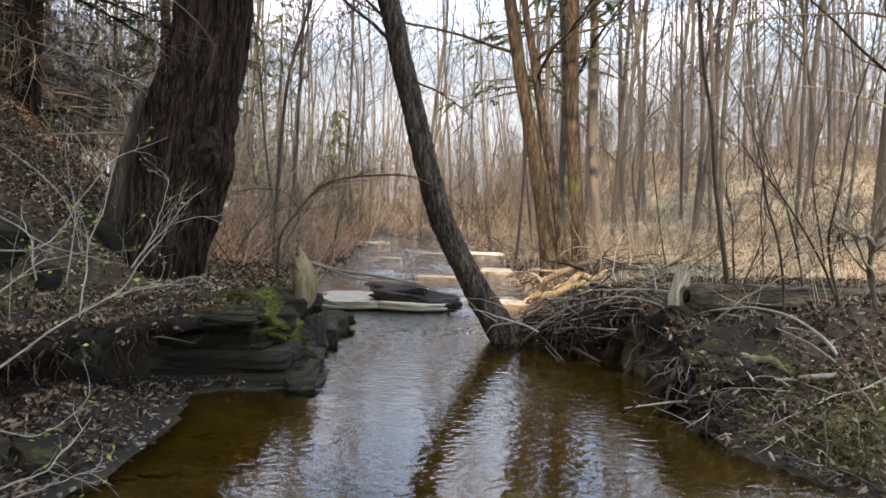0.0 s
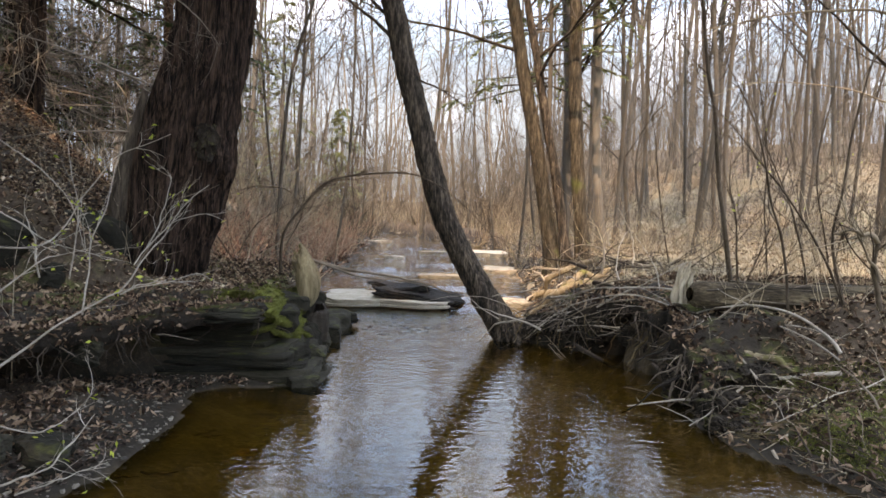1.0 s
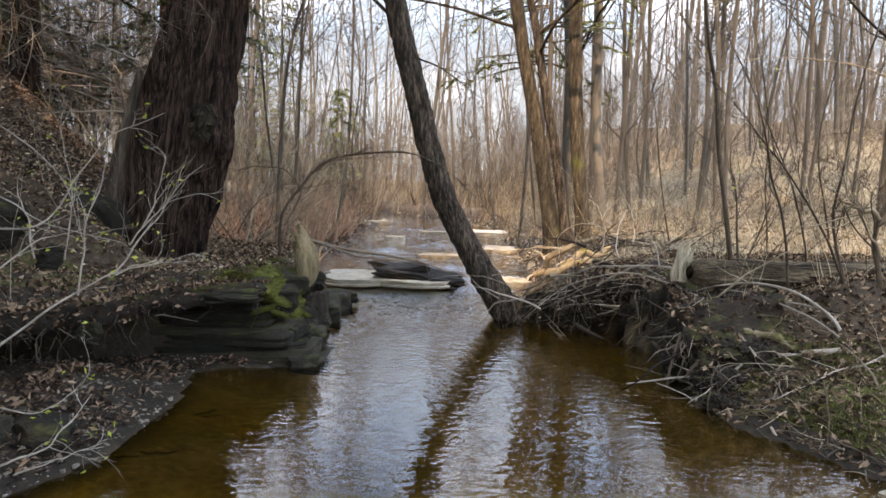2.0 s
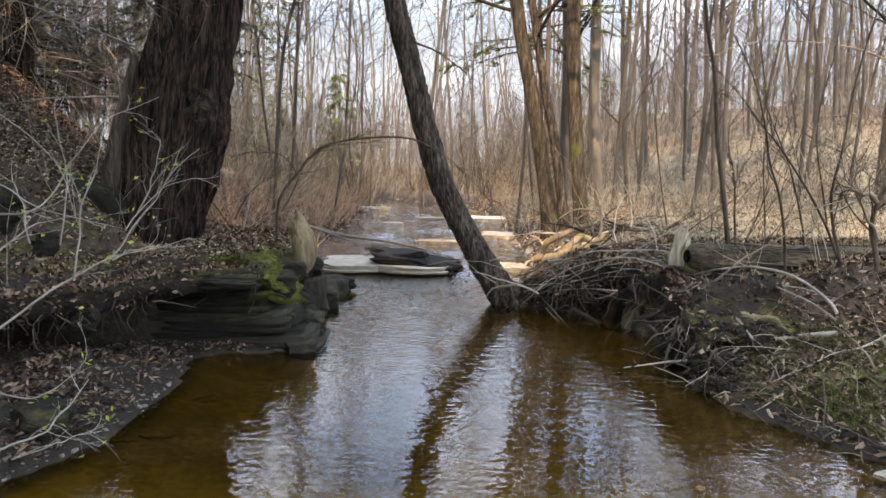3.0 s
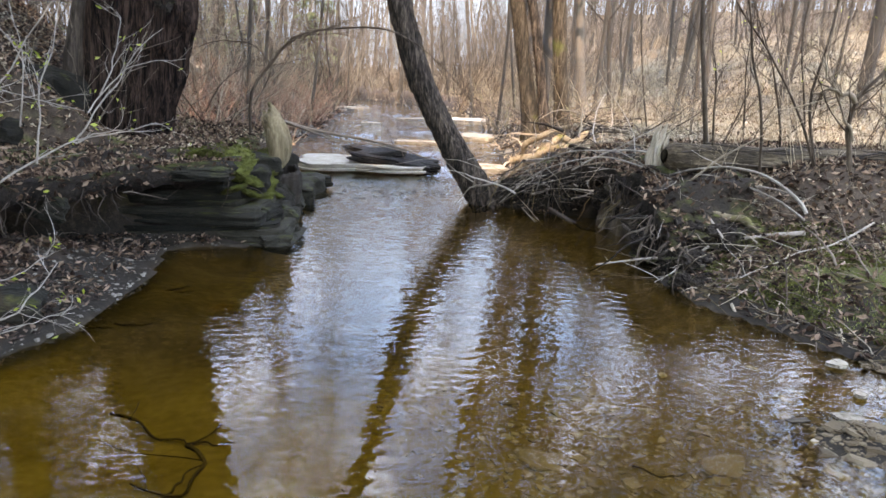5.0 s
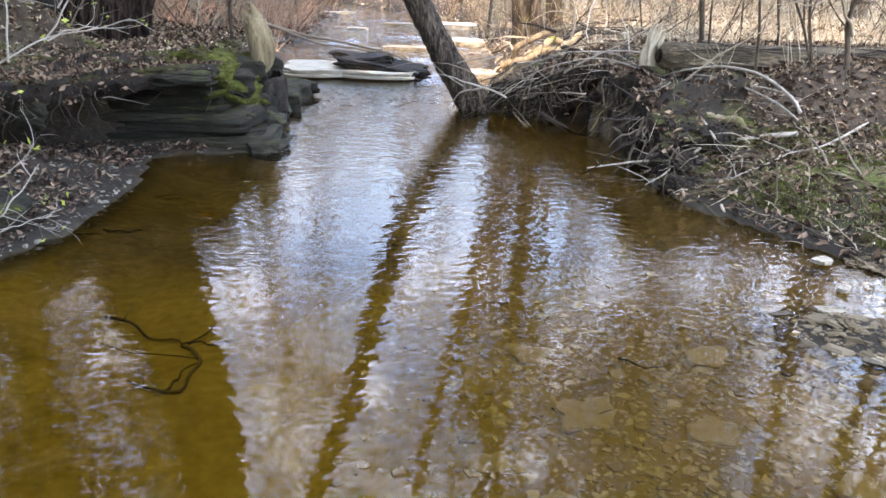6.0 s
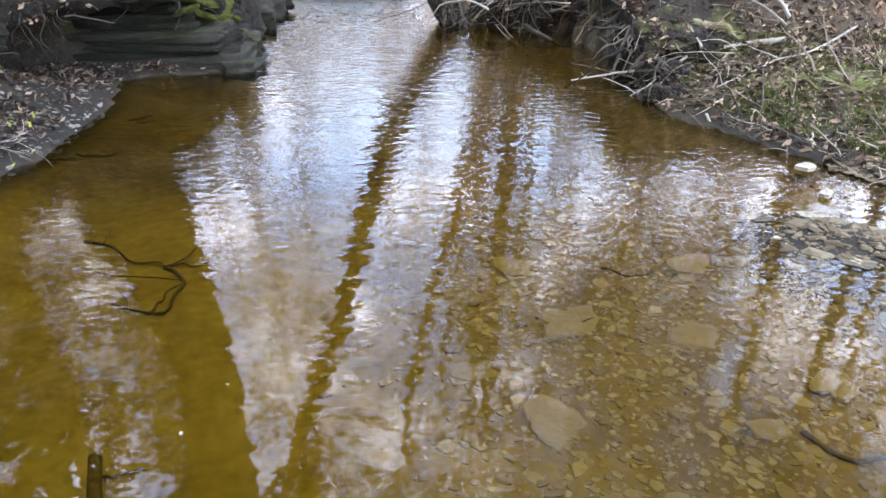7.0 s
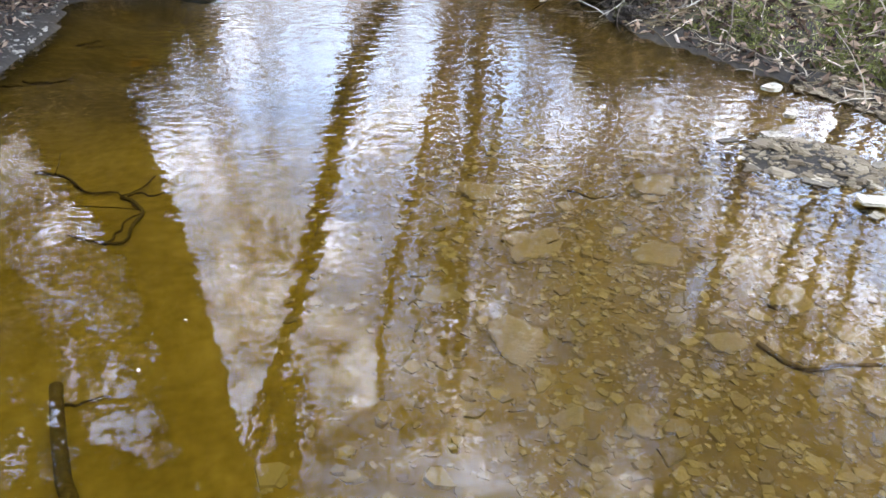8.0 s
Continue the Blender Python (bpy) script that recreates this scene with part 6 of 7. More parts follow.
rc = np.random.default_rng(48)
edge_line = curve_path([(1.0, 7.85, 0.2), (1.5, 7.6, 0.26), (1.95, 7.15, 0.28), (2.1, 6.4, 0.28), (2.12, 5.6, 0.26), (2.0, 4.95, 0.16), (2.1, 4.4, 0.1)], 120)
for k in range(18):
    # Small near-black clods along the edge, shade painted into their colour.
    c = edge_line[int(rc.integers(0, 120))] + rc.normal(0, 0.07, 3) * np.array([1, 1, 0.9])
    s = rc.uniform(0.1, 0.27)
    placed("root_clod", stone_mesh("root_clod", s, s * 0.9, s * 0.75, 760 + k, 1, 7, 1.2, 0.8, 3, 5.0), M_earth, pose(*c, rc.uniform(-20, 20), rc.uniform(-20, 20), rc.uniform(0, 360)), label="dark crumbling clod of root-bound bank earth", category="earth", group="bank clods")


# ---- saplings and shrubs with bare stems ----
def shrub(name, label, stems, material, group, seed, twigs=6, twig_len=0.5, buds=0, part_name="stem", lift=0.05, tip=0.3, thin=1.0):
    e = tagged(new(name), label, "shrub", group)
    r = np.random.default_rng(seed)
    tips = []
    for rad, pts in stems:
        rad = rad * thin
        P = curve_path(pts, 24)[None]
        bend = np.stack([vnoise(np.stack([np.linspace(0, 8, 24), np.full(24, 1.7 * len(tips) + seed), np.full(24, j)], 1), seed + j) for j in range(3)], 1) - 0.5
        P = P + bend[None] * (0.012 + 1.6 * rad)
        ch = [tubes(P, taper(np.array([rad]), 24, tip), 6)]
        if twigs:
            c, w = along(P, r.uniform(0.2, 1.0, (1, twigs)))
            w = w[0] / np.linalg.norm(w[0], axis=1, keepdims=True) + r.normal(0, 0.55, (twigs, 3))
            T = wander(c[0], w, r.uniform(0.3, 1.0, twigs) * twig_len, 7, 0.16, lift, r)
            ch.append(tubes(T, taper(np.full(twigs, max(rad * 0.35, 0.0018)), 7, 0.3), 4))
            c2, w2 = along(T, r.uniform(0.2, 1.0, (twigs, 3)))
            c2, w2 = c2.reshape(-1, 3), w2.reshape(-1, 3)
            w2 = w2 / (np.linalg.norm(w2, axis=1, keepdims=True) + 1e-9) + r.normal(0, 0.5, w2.shape)
            T2 = wander(c2, w2, r.uniform(0.2, 0.8, len(c2)) * twig_len * 0.5, 5, 0.16, lift, r)
            ch.append(tubes(T2, taper(np.full(len(c2), max(rad * 0.16, 0.0012)), 5, 0.4), 3))
            tips.append(T2[:, -1])
        put(part_name, mesh_of(part_name, *joined(ch)), material, e)
    if buds and tips:
        tp = np.concatenate(tips)
        tp = tp[r.integers(0, len(tp), buds)] + r.normal(0, 0.012, (buds, 3))
        put("budding", mesh_of("budding", *leaves(tp, r.uniform(0.014, 0.038, buds), 1.2, 0, r), smooth=False), M_bud, e, "fresh yellow-green leaf buds", kind="stuff")
    return e


for k, (rad, pts) in enumerate([
    (0.03, [(2.67, 6.30, 0.82), (2.51, 6.30, 1.82), (2.41, 6.30, 2.49), (2.28, 6.30, 3.51), (2.17, 6.40, 5.06)]),
    (0.013, [(2.55, 5.90, 0.92), (2.50, 5.90, 1.46), (2.44, 5.90, 1.90), (2.51, 5.90, 2.00)]),
    (0.015, [(2.80, 5.50, 0.76), (2.72, 5.50, 1.29), (2.59, 5.50, 1.79), (2.45, 5.50, 2.24), (2.22, 5.50, 2.72), (2.14, 5.50, 3.08)]),
    (0.014, [(3.24, 5.50, 0.84), (3.00, 5.50, 1.34), (2.66, 5.50, 1.79), (2.32, 5.50, 2.19), (2.01, 5.50, 2.52)]),
    (0.026, [(3.21, 5.00, 0.83), (3.16, 5.00, 1.16), (3.19, 5.00, 1.41), (3.34, 5.00, 1.62), (3.51, 5.00, 2.12)]),
    (0.016, [(3.05, 5.20, 0.86), (2.95, 5.20, 1.31), (2.99, 5.20, 1.66), (3.05, 5.20, 2.13), (3.18, 5.20, 2.77), (3.29, 5.20, 3.44)]),
    (0.014, [(3.31, 6.20, 0.85), (3.17, 6.20, 1.47), (2.93, 6.20, 2.03), (2.76, 6.20, 2.33)]),
    (0.01, [(3.22, 6.80, 0.89), (3.16, 6.80, 1.57), (3.15, 6.80, 2.30), (2.93, 6.80, 3.24), (2.73, 6.80, 3.94)]),
    (0.012, [(4.06, 7.20, 1.06), (3.89, 7.20, 2.07), (4.01, 7.20, 2.96), (4.07, 7.20, 4.06)]),
    (0.012, [(2.82, 8.50, 0.85), (2.63, 8.50, 1.91), (2.52, 8.50, 2.81), (2.27, 8.50, 3.77), (2.16, 8.50, 4.59)]),
]):
    shrub("sapling", "slender bare sapling on the brushy bank", [(rad, pts)], M_sapling, "saplings on the bank", 800 + k, 12, 0.7, 8, thin=0.8)
shrub("overhanging_branch", "long bare branches reaching in from beyond the bank", [
    (0.017, [(5.18, 7.00, 3.58), (4.42, 7.00, 3.62), (3.75, 7.00, 3.62), (3.06, 7.00, 3.52), (2.55, 7.00, 3.40)]),
    (0.013, [(6.01, 8.00, 2.64), (5.12, 8.00, 2.88), (4.53, 8.00, 3.06), (3.54, 8.00, 3.09), (3.02, 8.00, 2.88)]),
    (0.022, [(3.19, 5.00, 1.37), (2.97, 5.00, 1.44), (2.91, 5.10, 1.40)]),
    (0.012, [(3.20, 5.00, 1.08), (3.06, 5.00, 1.33), (2.97, 5.00, 1.49), (2.88, 5.00, 1.69)]),
], M_twig, "", 820, 9, 0.6)
shrub("arching_shrub", "bare shrub arching over the creek from the stump", [
    (0.022, [(-1.81, 7.36, 0.76), (-1.78, 7.36, 1.19), (-1.57, 7.36, 1.50), (-1.27, 7.36, 1.78), (-0.66, 7.36, 1.88), (-0.26, 7.40, 1.83), (0.21, 7.45, 1.55), (0.54, 7.50, 1.19)]),
    (0.012, [(-1.57, 7.36, 1.49), (-1.39, 7.36, 1.69), (-1.17, 7.50, 1.81), (-0.61, 7.60, 1.86)]),
    (0.011, [(-1.74, 7.36, 1.07), (-1.57, 7.40, 1.44), (-1.76, 7.40, 1.68), (-2.10, 7.30, 1.70), (-2.40, 7.20, 1.57)]),
    (0.009, [(-2.21, 7.20, 1.00), (-2.01, 7.20, 1.31), (-1.74, 7.30, 1.50), (-1.49, 7.30, 1.62)]),
    (0.006, [(-1.80, 7.36, 0.85), (-1.67, 7.20, 0.60), (-1.58, 7.00, 0.39)]),
], M_sapling, "", 830, 14, 0.55, lift=0.0, thin=0.8)
shrub("pale_shrub", "bleached bare shrub at the edge of the bank", [
    (0.009, [(-2.05, 2.90, 0.68), (-1.97, 3.00, 0.76), (-1.77, 3.10, 0.92), (-1.59, 3.30, 1.05), (-1.46, 3.40, 1.09), (-1.28, 3.50, 1.14)]),
    (0.006, [(-1.59, 3.30, 1.05), (-1.44, 3.35, 1.11), (-1.37, 3.40, 1.10), (-1.28, 3.45, 1.08)]),
    (0.006, [(-1.69, 3.15, 0.97), (-1.73, 3.30, 1.28), (-1.70, 3.35, 1.42), (-1.67, 3.50, 1.78)]),
    (0.005, [(-1.50, 3.40, 1.28), (-1.44, 3.45, 1.45), (-1.43, 3.50, 1.60), (-1.46, 3.50, 1.68), (-1.50, 3.50, 1.67)]),
    (0.006, [(-1.93, 3.20, 1.12), (-1.95, 3.20, 1.33), (-1.99, 3.20, 1.44), (-1.96, 3.20, 1.47)]),
    (0.007, [(-2.27, 3.30, 1.26), (-1.99, 3.30, 1.27), (-1.91, 3.40, 1.38), (-1.73, 3.50, 1.70), (-1.46, 3.60, 1.87)]),
    (0.005, [(-1.83, 3.30, 1.11), (-1.85, 3.40, 1.44), (-1.95, 3.50, 1.76), (-1.92, 3.50, 1.90)]),
    (0.006, [(-1.59, 3.30, 1.05), (-1.47, 3.50, 1.31), (-1.39, 3.60, 1.48), (-1.30, 3.70, 1.61)]),
    (0.005, [(-1.57, 3.40, 1.19), (-1.45, 3.60, 1.39), (-1.22, 3.80, 1.46)]),
    (0.007, [(-1.77, 2.60, 0.36), (-1.63, 2.65, 0.39), (-1.52, 2.70, 0.48), (-1.45, 2.80, 0.61)]),
    (0.005, [(-1.66, 2.60, 0.34), (-1.51, 2.60, 0.39), (-1.36, 2.70, 0.43)]),
    (0.005, [(-1.88, 2.80, 0.54), (-1.69, 2.80, 0.52), (-1.61, 2.90, 0.57), (-1.56, 3.00, 0.64)]),
    (0.006, [(-2.04, 3.00, 1.03), (-1.93, 3.20, 1.20), (-1.88, 3.30, 1.23), (-1.74, 3.40, 1.27)]),
    (0.006, [(-2.31, 3.40, 1.48), (-2.05, 3.40, 1.32), (-1.80, 3.40, 1.23), (-1.57, 3.40, 1.19)]),
    (0.005, [(-2.44, 3.60, 1.87), (-2.17, 3.60, 1.67), (-1.99, 3.60, 1.47), (-1.80, 3.40, 1.19)]),
], M_pale_stick, "", 840, 5, 0.24, 130, lift=0.02, thin=0.8)


def thicket(n, x0, x1, y0, y1, height, rad, material, label, seed, stems=6, keep=None, K=8, spread=0.45, twigs=5, lift=0.02, crook=0.12):
    """Clumps of many bare stems, joined; nobody could count them."""
    r = np.random.default_rng(seed)
    pl = scatter(n, x0, x1, y0, y1, keep or (lambda x, y, z: (np.minimum(x - at_y(SHORE_L, y), at_y(SHORE_R, y) - x) < -0.15) * 1.0), r)
    base = np.repeat(pl, stems, 0) + r.normal(0, 0.12, (len(pl) * stems, 3)) * np.array([1, 1, 0])
    base[:, 2] -= 0.03
    m = len(base)
    a = r.uniform(0, 2 * np.pi, m)
    w = np.stack([np.cos(a) * spread, np.sin(a) * spread, r.uniform(0.7, 1.2, m)], 1)
    L = height * r.uniform(0.4, 1.15, m)
    P = wander(base, w, L, K, crook, lift, r)
    rr = rad * np.clip(r.lognormal(-0.25, 0.42, m), 0.35, 2.2)
    ch = [tubes(P, taper(rr, K, 0.3), 3)]
    c, ww = along(P, r.uniform(0.25, 1, (m, twigs)))
    c, ww = c.reshape(-1, 3), ww.reshape(-1, 3)
    ww = ww / (np.linalg.norm(ww, axis=1, keepdims=True) + 1e-9) + r.normal(0, 0.5, ww.shape)
    T = wander(c, ww, np.repeat(L, twigs) * r.uniform(0.12, 0.4, len(c)), 4, 0.16, lift, r)
    ch.append(tubes(T, taper(np.repeat(rr, twigs) * 0.5, 4, 0.4), 3))
    return put("thicket", mesh_of("thicket", *joined(ch)), material, label=label, category="shrubs", kind="stuff")


thicket(90, -6.5, -2.0, 8.6, 22, 2.2, 0.007, M_twig, "dense bare brown shrubs on the shady bank", 901, spread=0.7, crook=0.2)
thicket(80, -4.4, -2.4, 11.5, 24, 1.3, 0.007, M_twig_red, "reddish bare shrubs lining the creek", 902, spread=0.75, crook=0.2)
thicket(90, 1.8, 20, 10, 30, 1.7, 0.006, M_twig, "sparse bare shrubs on the sunlit slope", 903, 3, None, 8, 0.75, 9, crook=0.2)
thicket(60, 2.2, 12, 4.6, 13, 1.1, 0.004, M_dry_stem, "straw-coloured dry weed stalks", 904, 6)
thicket(480, -24, 40, 24, 62, 3.0, 0.009, M_twig, "tangled bare understorey of the woods", 905, 4, None, 5, 0.35, 6, crook=0.1)
thicket(420, -7, 7, 23, 42, 1.5, 0.009, M_twig, "brown brush where the creek bends", 906, 6, None, 5, 0.5, 3)
thicket(80, -14, 26, 19, 48, 7.5, 0.015, M_far_wood, "slender young trees crowding the woods", 913, 2, None, 8, 0.2, 22, crook=0.075)
thicket(80, -2, 17, 19, 40, 2.6, 0.007, M_twig, "grey-brown thickets at the foot of the woods", 914, 3, None, 6, 0.8, 10, crook=0.18)
thicket(90, -12, -3, 16, 34, 3.6, 0.008, M_twig, "grey-brown thickets beyond the shrubs", 915, 3, None, 5, 0.5, 8)
thicket(240, 0, 36, 31, 46, 2.6, 0.009, M_far_wood, "grey brush along the top of the slope", 916, 3, None, 5, 0.5, 8)
thicket(220, 3, 44, 40, 58, 5.5, 0.018, M_far_wood, "bare woodland edge on the rise", 917, 2, None, 7, 0.2, 16, crook=0.08)
thicket(230, -10, 7, 25, 46, 5.0, 0.010, M_far_wood, "fuzzy grey-brown young growth where the creek bends", 918, 2, None, 6, 0.25, 14, crook=0.08)
thicket(110, -3, 27, 10, 38, 1.2, 0.006, M_scrub, "fine olive-brown scrub all over the slope", 912, 4, None, 6, 0.6, 7, crook=0.2)
thicket(120, 1.6, 22, 11, 30, 1.1, 0.006, M_dry_stem, "pale dead stalks standing on the slope", 919, 3, None, 6, 0.7, 6, crook=0.22)
thicket(110, 1.2, 5, 13, 27, 0.8, 0.007, M_twig, "low brown brush on the bank past the clump", 911, 6, None, 5, 0.5, 3)
thicket(70, -5, 6, 23, 38, 2.2, 0.012, M_bark, "dark bare bushes where the creek bends", 909, 8, None, 6, 0.6, 5)
thicket(620, -34, 46, 36, 72, 4.5, 0.014, M_far_wood, "far bare saplings closing the view", 910, 3, None, 5, 0.2, 9, crook=0.06)
thicket(16, 2.3, 4.8, 3.0, 6.2, 0.7, 0.003, M_brush, "wiry bare stalks on the brushy bank", 907, 4)
thicket(90, -15, -6.0, 11, 24, 6.5, 0.011, M_far_wood, "dead grey poles and twigs under the hemlocks", 920, 3, None, 8, 0.3, 26, crook=0.1)
thicket(50, 2.5, 7.5, 5.8, 11.5, 2.5, 0.0048, M_sapling, "thin dark saplings and suckers behind the brushy bank", 921, 2, None, 9, 0.5, 16, crook=0.17)
thicket(400, -22, 15, 36, 70, 6.0, 0.017, M_far_wood, "dense bare young wood beyond the creek's bend", 922, 2, None, 6, 0.3, 14, crook=0.09)
thicket(28, -5.5, -2.6, 3.5, 8, 1.1, 0.004, M_brush, "thin bare stalks on the leafy bank", 908, 3)


# ---- the woods ----
def wood_tree(seed, height, r0, spread=1.0, n=18, twig=0.007):
    """One bare forest tree at the origin: trunk and crown of bare branches."""
    r = np.random.default_rng(seed)
    tr = tree("forest_tree", "bare grey forest tree with a high branching crown", "forest trees")
    pts = [(0, 0, -0.3)]
    x = y = 0.0
    for k in range(1, 7):
        x, y = x + r.normal(0, 0.2), y + r.normal(0, 0.2)
        pts.append((x, y, height * k / 6))
    put("trunk", trunk_mesh("trunk", pts, [(0, r0 * 1.15), (0.05, r0), (0.6, r0 * 0.6), (1, r0 * 0.08)], 9, 24, 0.08, 6, seed), M_far_wood, tr)
    path = curve_path(pts, 60)[None]
    hs = r.uniform(0.14 if spread == 1.0 else 0.3, 0.97, n)
    st, _ = along(path, hs[None])
    a = r.uniform(0, 2 * np.pi, n)
    P = wander(st[0], np.stack([np.cos(a), np.sin(a), r.uniform(0.4, 1.6, n)], 1), spread * (height * 0.2 * (1.25 - hs) * r.uniform(0.6, 1.4, n) + 0.5), 8, 0.12, 0.05, r)
    ch = [tubes(P, taper(r0 * 0.3 * (1.15 - hs), 8, 0.2), 4)]
    c, w = along(P, r.uniform(0.2, 1, (n, 6)))
    c, w = c.reshape(-1, 3), w.reshape(-1, 3)
    w = w / (np.linalg.norm(w, axis=1, keepdims=True) + 1e-9) + r.normal(0, 0.5, w.shape)
    T = wander(c, w, r.uniform(0.5, 1.9, len(c)), 4, 0.15, 0.05, r)
    ch.append(tubes(T, taper(np.full(len(c), twig), 4, 0.35), 3))
    c2, w2 = along(T, r.uniform(0.2, 1, (len(T), 2)))
    c2, w2 = c2.reshape(-1, 3), w2.reshape(-1, 3)
    w2 = w2 / (np.linalg.norm(w2, axis=1, keepdims=True) + 1e-9) + r.normal(0, 0.5, w2.shape)
    ch.append(tubes(wander(c2, w2, r.uniform(0.3, 1.2, len(c2)), 3, 0.15, 0.05, r), taper(np.full(len(c2), twig * 0.5), 3, 0.5), 3))
    put("bare_crown", mesh_of("bare_crown", *joined(ch)), M_far_wood, tr, kind="stuff")
    return tr


def woods():
    r = np.random.default_rng(77)
    protos = [wood_tree(950 + k, h, q) for k, (h, q) in enumerate([(20, 0.09), (23, 0.125), (17, 0.06), (21, 0.1), (14, 0.042)])]
    spots = [(8.9, 14.0, 1), (4.2, 17.0, 2), (4.75, 17.6, 2), (6.6, 18.0, 2), (0.3, 26.0, 2), (-1.2, 31, 0)]
    tries = 0
    while len(spots) < 175 and tries < 8000:
        tries += 1
        y = r.uniform(15, 75)
        x = r.uniform(-0.75, 0.85) * y + r.uniform(-4, 4)
        if at_y(SHORE_L, y) - 1.2 < x < at_y(SHORE_R, y) + 0.8 and y < 55:
            continue
        if x < 0 and y < 20 or (y < 24 and r.random() < 0.35):
            continue
        if -0.24 * y < x < 0.1 * y and r.random() < 0.7:
            continue
        gap = 0.7 if y > 26 else 1.6
        if any((x - a) ** 2 + (y - b) ** 2 < gap ** 2 for a, b, _ in spots):
            continue
        spots.append((x, y, int(r.integers(0, 5))))
    used = set()
    for x, y, k in spots:
        p = protos[k]
        m = pose(x, y, float(land(x, y)), r.normal(0, 2.2), r.normal(0, 2.2), r.uniform(0, 360))
        if k not in used:
            p.matrix_basis = m
            used.add(k)
        else:
            copy_thing(p, m)


woods()
# broad trees beside the pool whose bare crowns reach over it
for k, (x, y, h) in enumerate([(4.6, 5.6, 11), (6.4, 7.4, 13), (8.9, 10.2, 12), (10.2, 11.5, 14), (7.4, 9.0, 13), (6.4, 6.2, 14), (8.2, 4.4, 13), (10.4, 8.0, 13), (5.9, 8.3, 13), (5.3, 4.3, 12)]):
    w = wood_tree(970 + k, h, 0.06, 1.7, 72, 0.008)
    tagged(w, "slim bare tree with a wide twiggy crown reaching over the pool")
    for part in w.children:
        part.data.materials[0] = M_wood_grey
    w.matrix_basis = pose(x, y, float(land(x, y)), 0, -8, 40 * k)


canopy = [wood_tree(990 + k, h, 0.055, 1.4, 115, 0.011) for k, h in enumerate([16, 18, 15])]
for w in canopy:
    tagged(w, "tall bare tree with a dense twiggy crown on the slope", group="crowns over the slope")
for k, (x, y) in enumerate([(4.9, 13.6), (6.2, 15.2), (8.4, 16.2), (11.4, 14.0), (5.2, 18.5), (7.4, 19.8), (10.2, 19.4), (13.8, 17.6)]):
    m = pose(x, y, float(land(x, y)), 0, 0, 67 * k)
    if k < 3:
        canopy[k].matrix_basis = m
    else:
        copy_thing(canopy[k % 3], m)


for k, (x, y, h) in enumerate([(-4.9, 23.5, 15), (0.9, 29.0, 15), (-3.7, 15.6, 12), (-4.6, 19.0, 14), (2.7, 20.5, 14), (-3.5, 27.0, 16), (-2.9, 22.2, 11), (-3.3, 13.2, 12), (-2.9, 17.6, 15), (1.9, 17.8, 15), (-5.4, 14.6, 14), (1.7, 23.5, 17)]):
    w = wood_tree(985 + k, h, 0.05 if k < 2 else 0.04, 1.15 if k < 2 else 1.4, 46 if k < 2 else 60, 0.008)
    tagged(w, "thin bare tree with fine branches beside the creek")
    w.matrix_basis = pose(x, y, float(land(x, y)), 0, 3, 50 * k)


def far_woods():
    """A further belt of trunks that closes the view all round."""
    r = np.random.default_rng(78)
    n = 760
    a = np.where(r.uniform(0, 1, n) < 0.5, r.uniform(-0.8, 0.9, n), r.uniform(-np.pi, np.pi, n))
    d = np.where(np.abs(a) < 0.9, r.uniform(45, 110, n), r.uniform(16, 60, n))
    x, y = d * np.sin(a), d * np.cos(a)
    k = ~((np.abs(x) < 5) & (y < 0) & (y > -16))
    x, y = x[k], y[k]
    m = len(x)
    base = np.stack([x, y, land(x, y) - 0.2], 1)
    P = wander(base, np.tile([0, 0, 1.0], (m, 1)) + r.normal(0, 0.07, (m, 3)), r.uniform(11, 20, m), 7, 0.07, 0.02, r)
    rr = r.uniform(0.04, 0.13, m)
    ch = [tubes(P, taper(rr, 7, 0.2), 5)]
    c, w = along(P, r.uniform(0.15, 1, (m, 11)))
    c = c.reshape(-1, 3)
    aa = r.uniform(0, 2 * np.pi, len(c))
    B = wander(c, np.stack([np.cos(aa), np.sin(aa), r.uniform(0.5, 1.5, len(c))], 1), r.uniform(1, 3.5, len(c)), 4, 0.14, 0.05, r)
    ch.append(tubes(B, taper(np.full(len(c), 0.014), 4, 0.3), 3))
    put("far_woods", mesh_of("far_woods", *joined(ch)), M_far_wood, label="belt of bare grey woods in the distance", category="woods", kind="stuff")


far_woods()


# ---- leaf litter, dry grass, moss ----
rl = np.random.default_rng(41)
onbank = lambda x, y, z: (x < at_y(SHORE_L, y) - 0.1) * np.clip(sstep(0.02, 0.3, z - 0.25 * (fbm(np.stack([x * 2, y * 2, 0 * x], -1), 3, 6) - 0.5)), 0.3, 1)
hollow = lambda x, y, z: (x < at_y(SOD_L, y) + 0.12) * (z < 0.5) * (y > 3.0) * (y < 5.9)
near_l = scatter(42000, -6.5, -1.3, 2.2, 9.0, lambda x, y, z: onbank(x, y, z) * (1 - hollow(x, y, z)), rl)
put("leaf_litter", mesh_of("leaf_litter", *leaves(near_l, rl.uniform(0.025, 0.08, len(near_l)), 0.55, 0.016, rl), smooth=False), M_leaf, label="deep brown leaf litter on the shaded bank", category="leaves", kind="stuff")
far_l = scatter(16000, -9, -1.8, 9.0, 24, onbank, rl)
put("leaf_litter", mesh_of("leaf_litter", *leaves(far_l, rl.uniform(0.07, 0.16, len(far_l)), 0.45, 0.006, rl), smooth=False), M_leaf, label="brown leaf litter under the shrubs", category="leaves", kind="stuff")
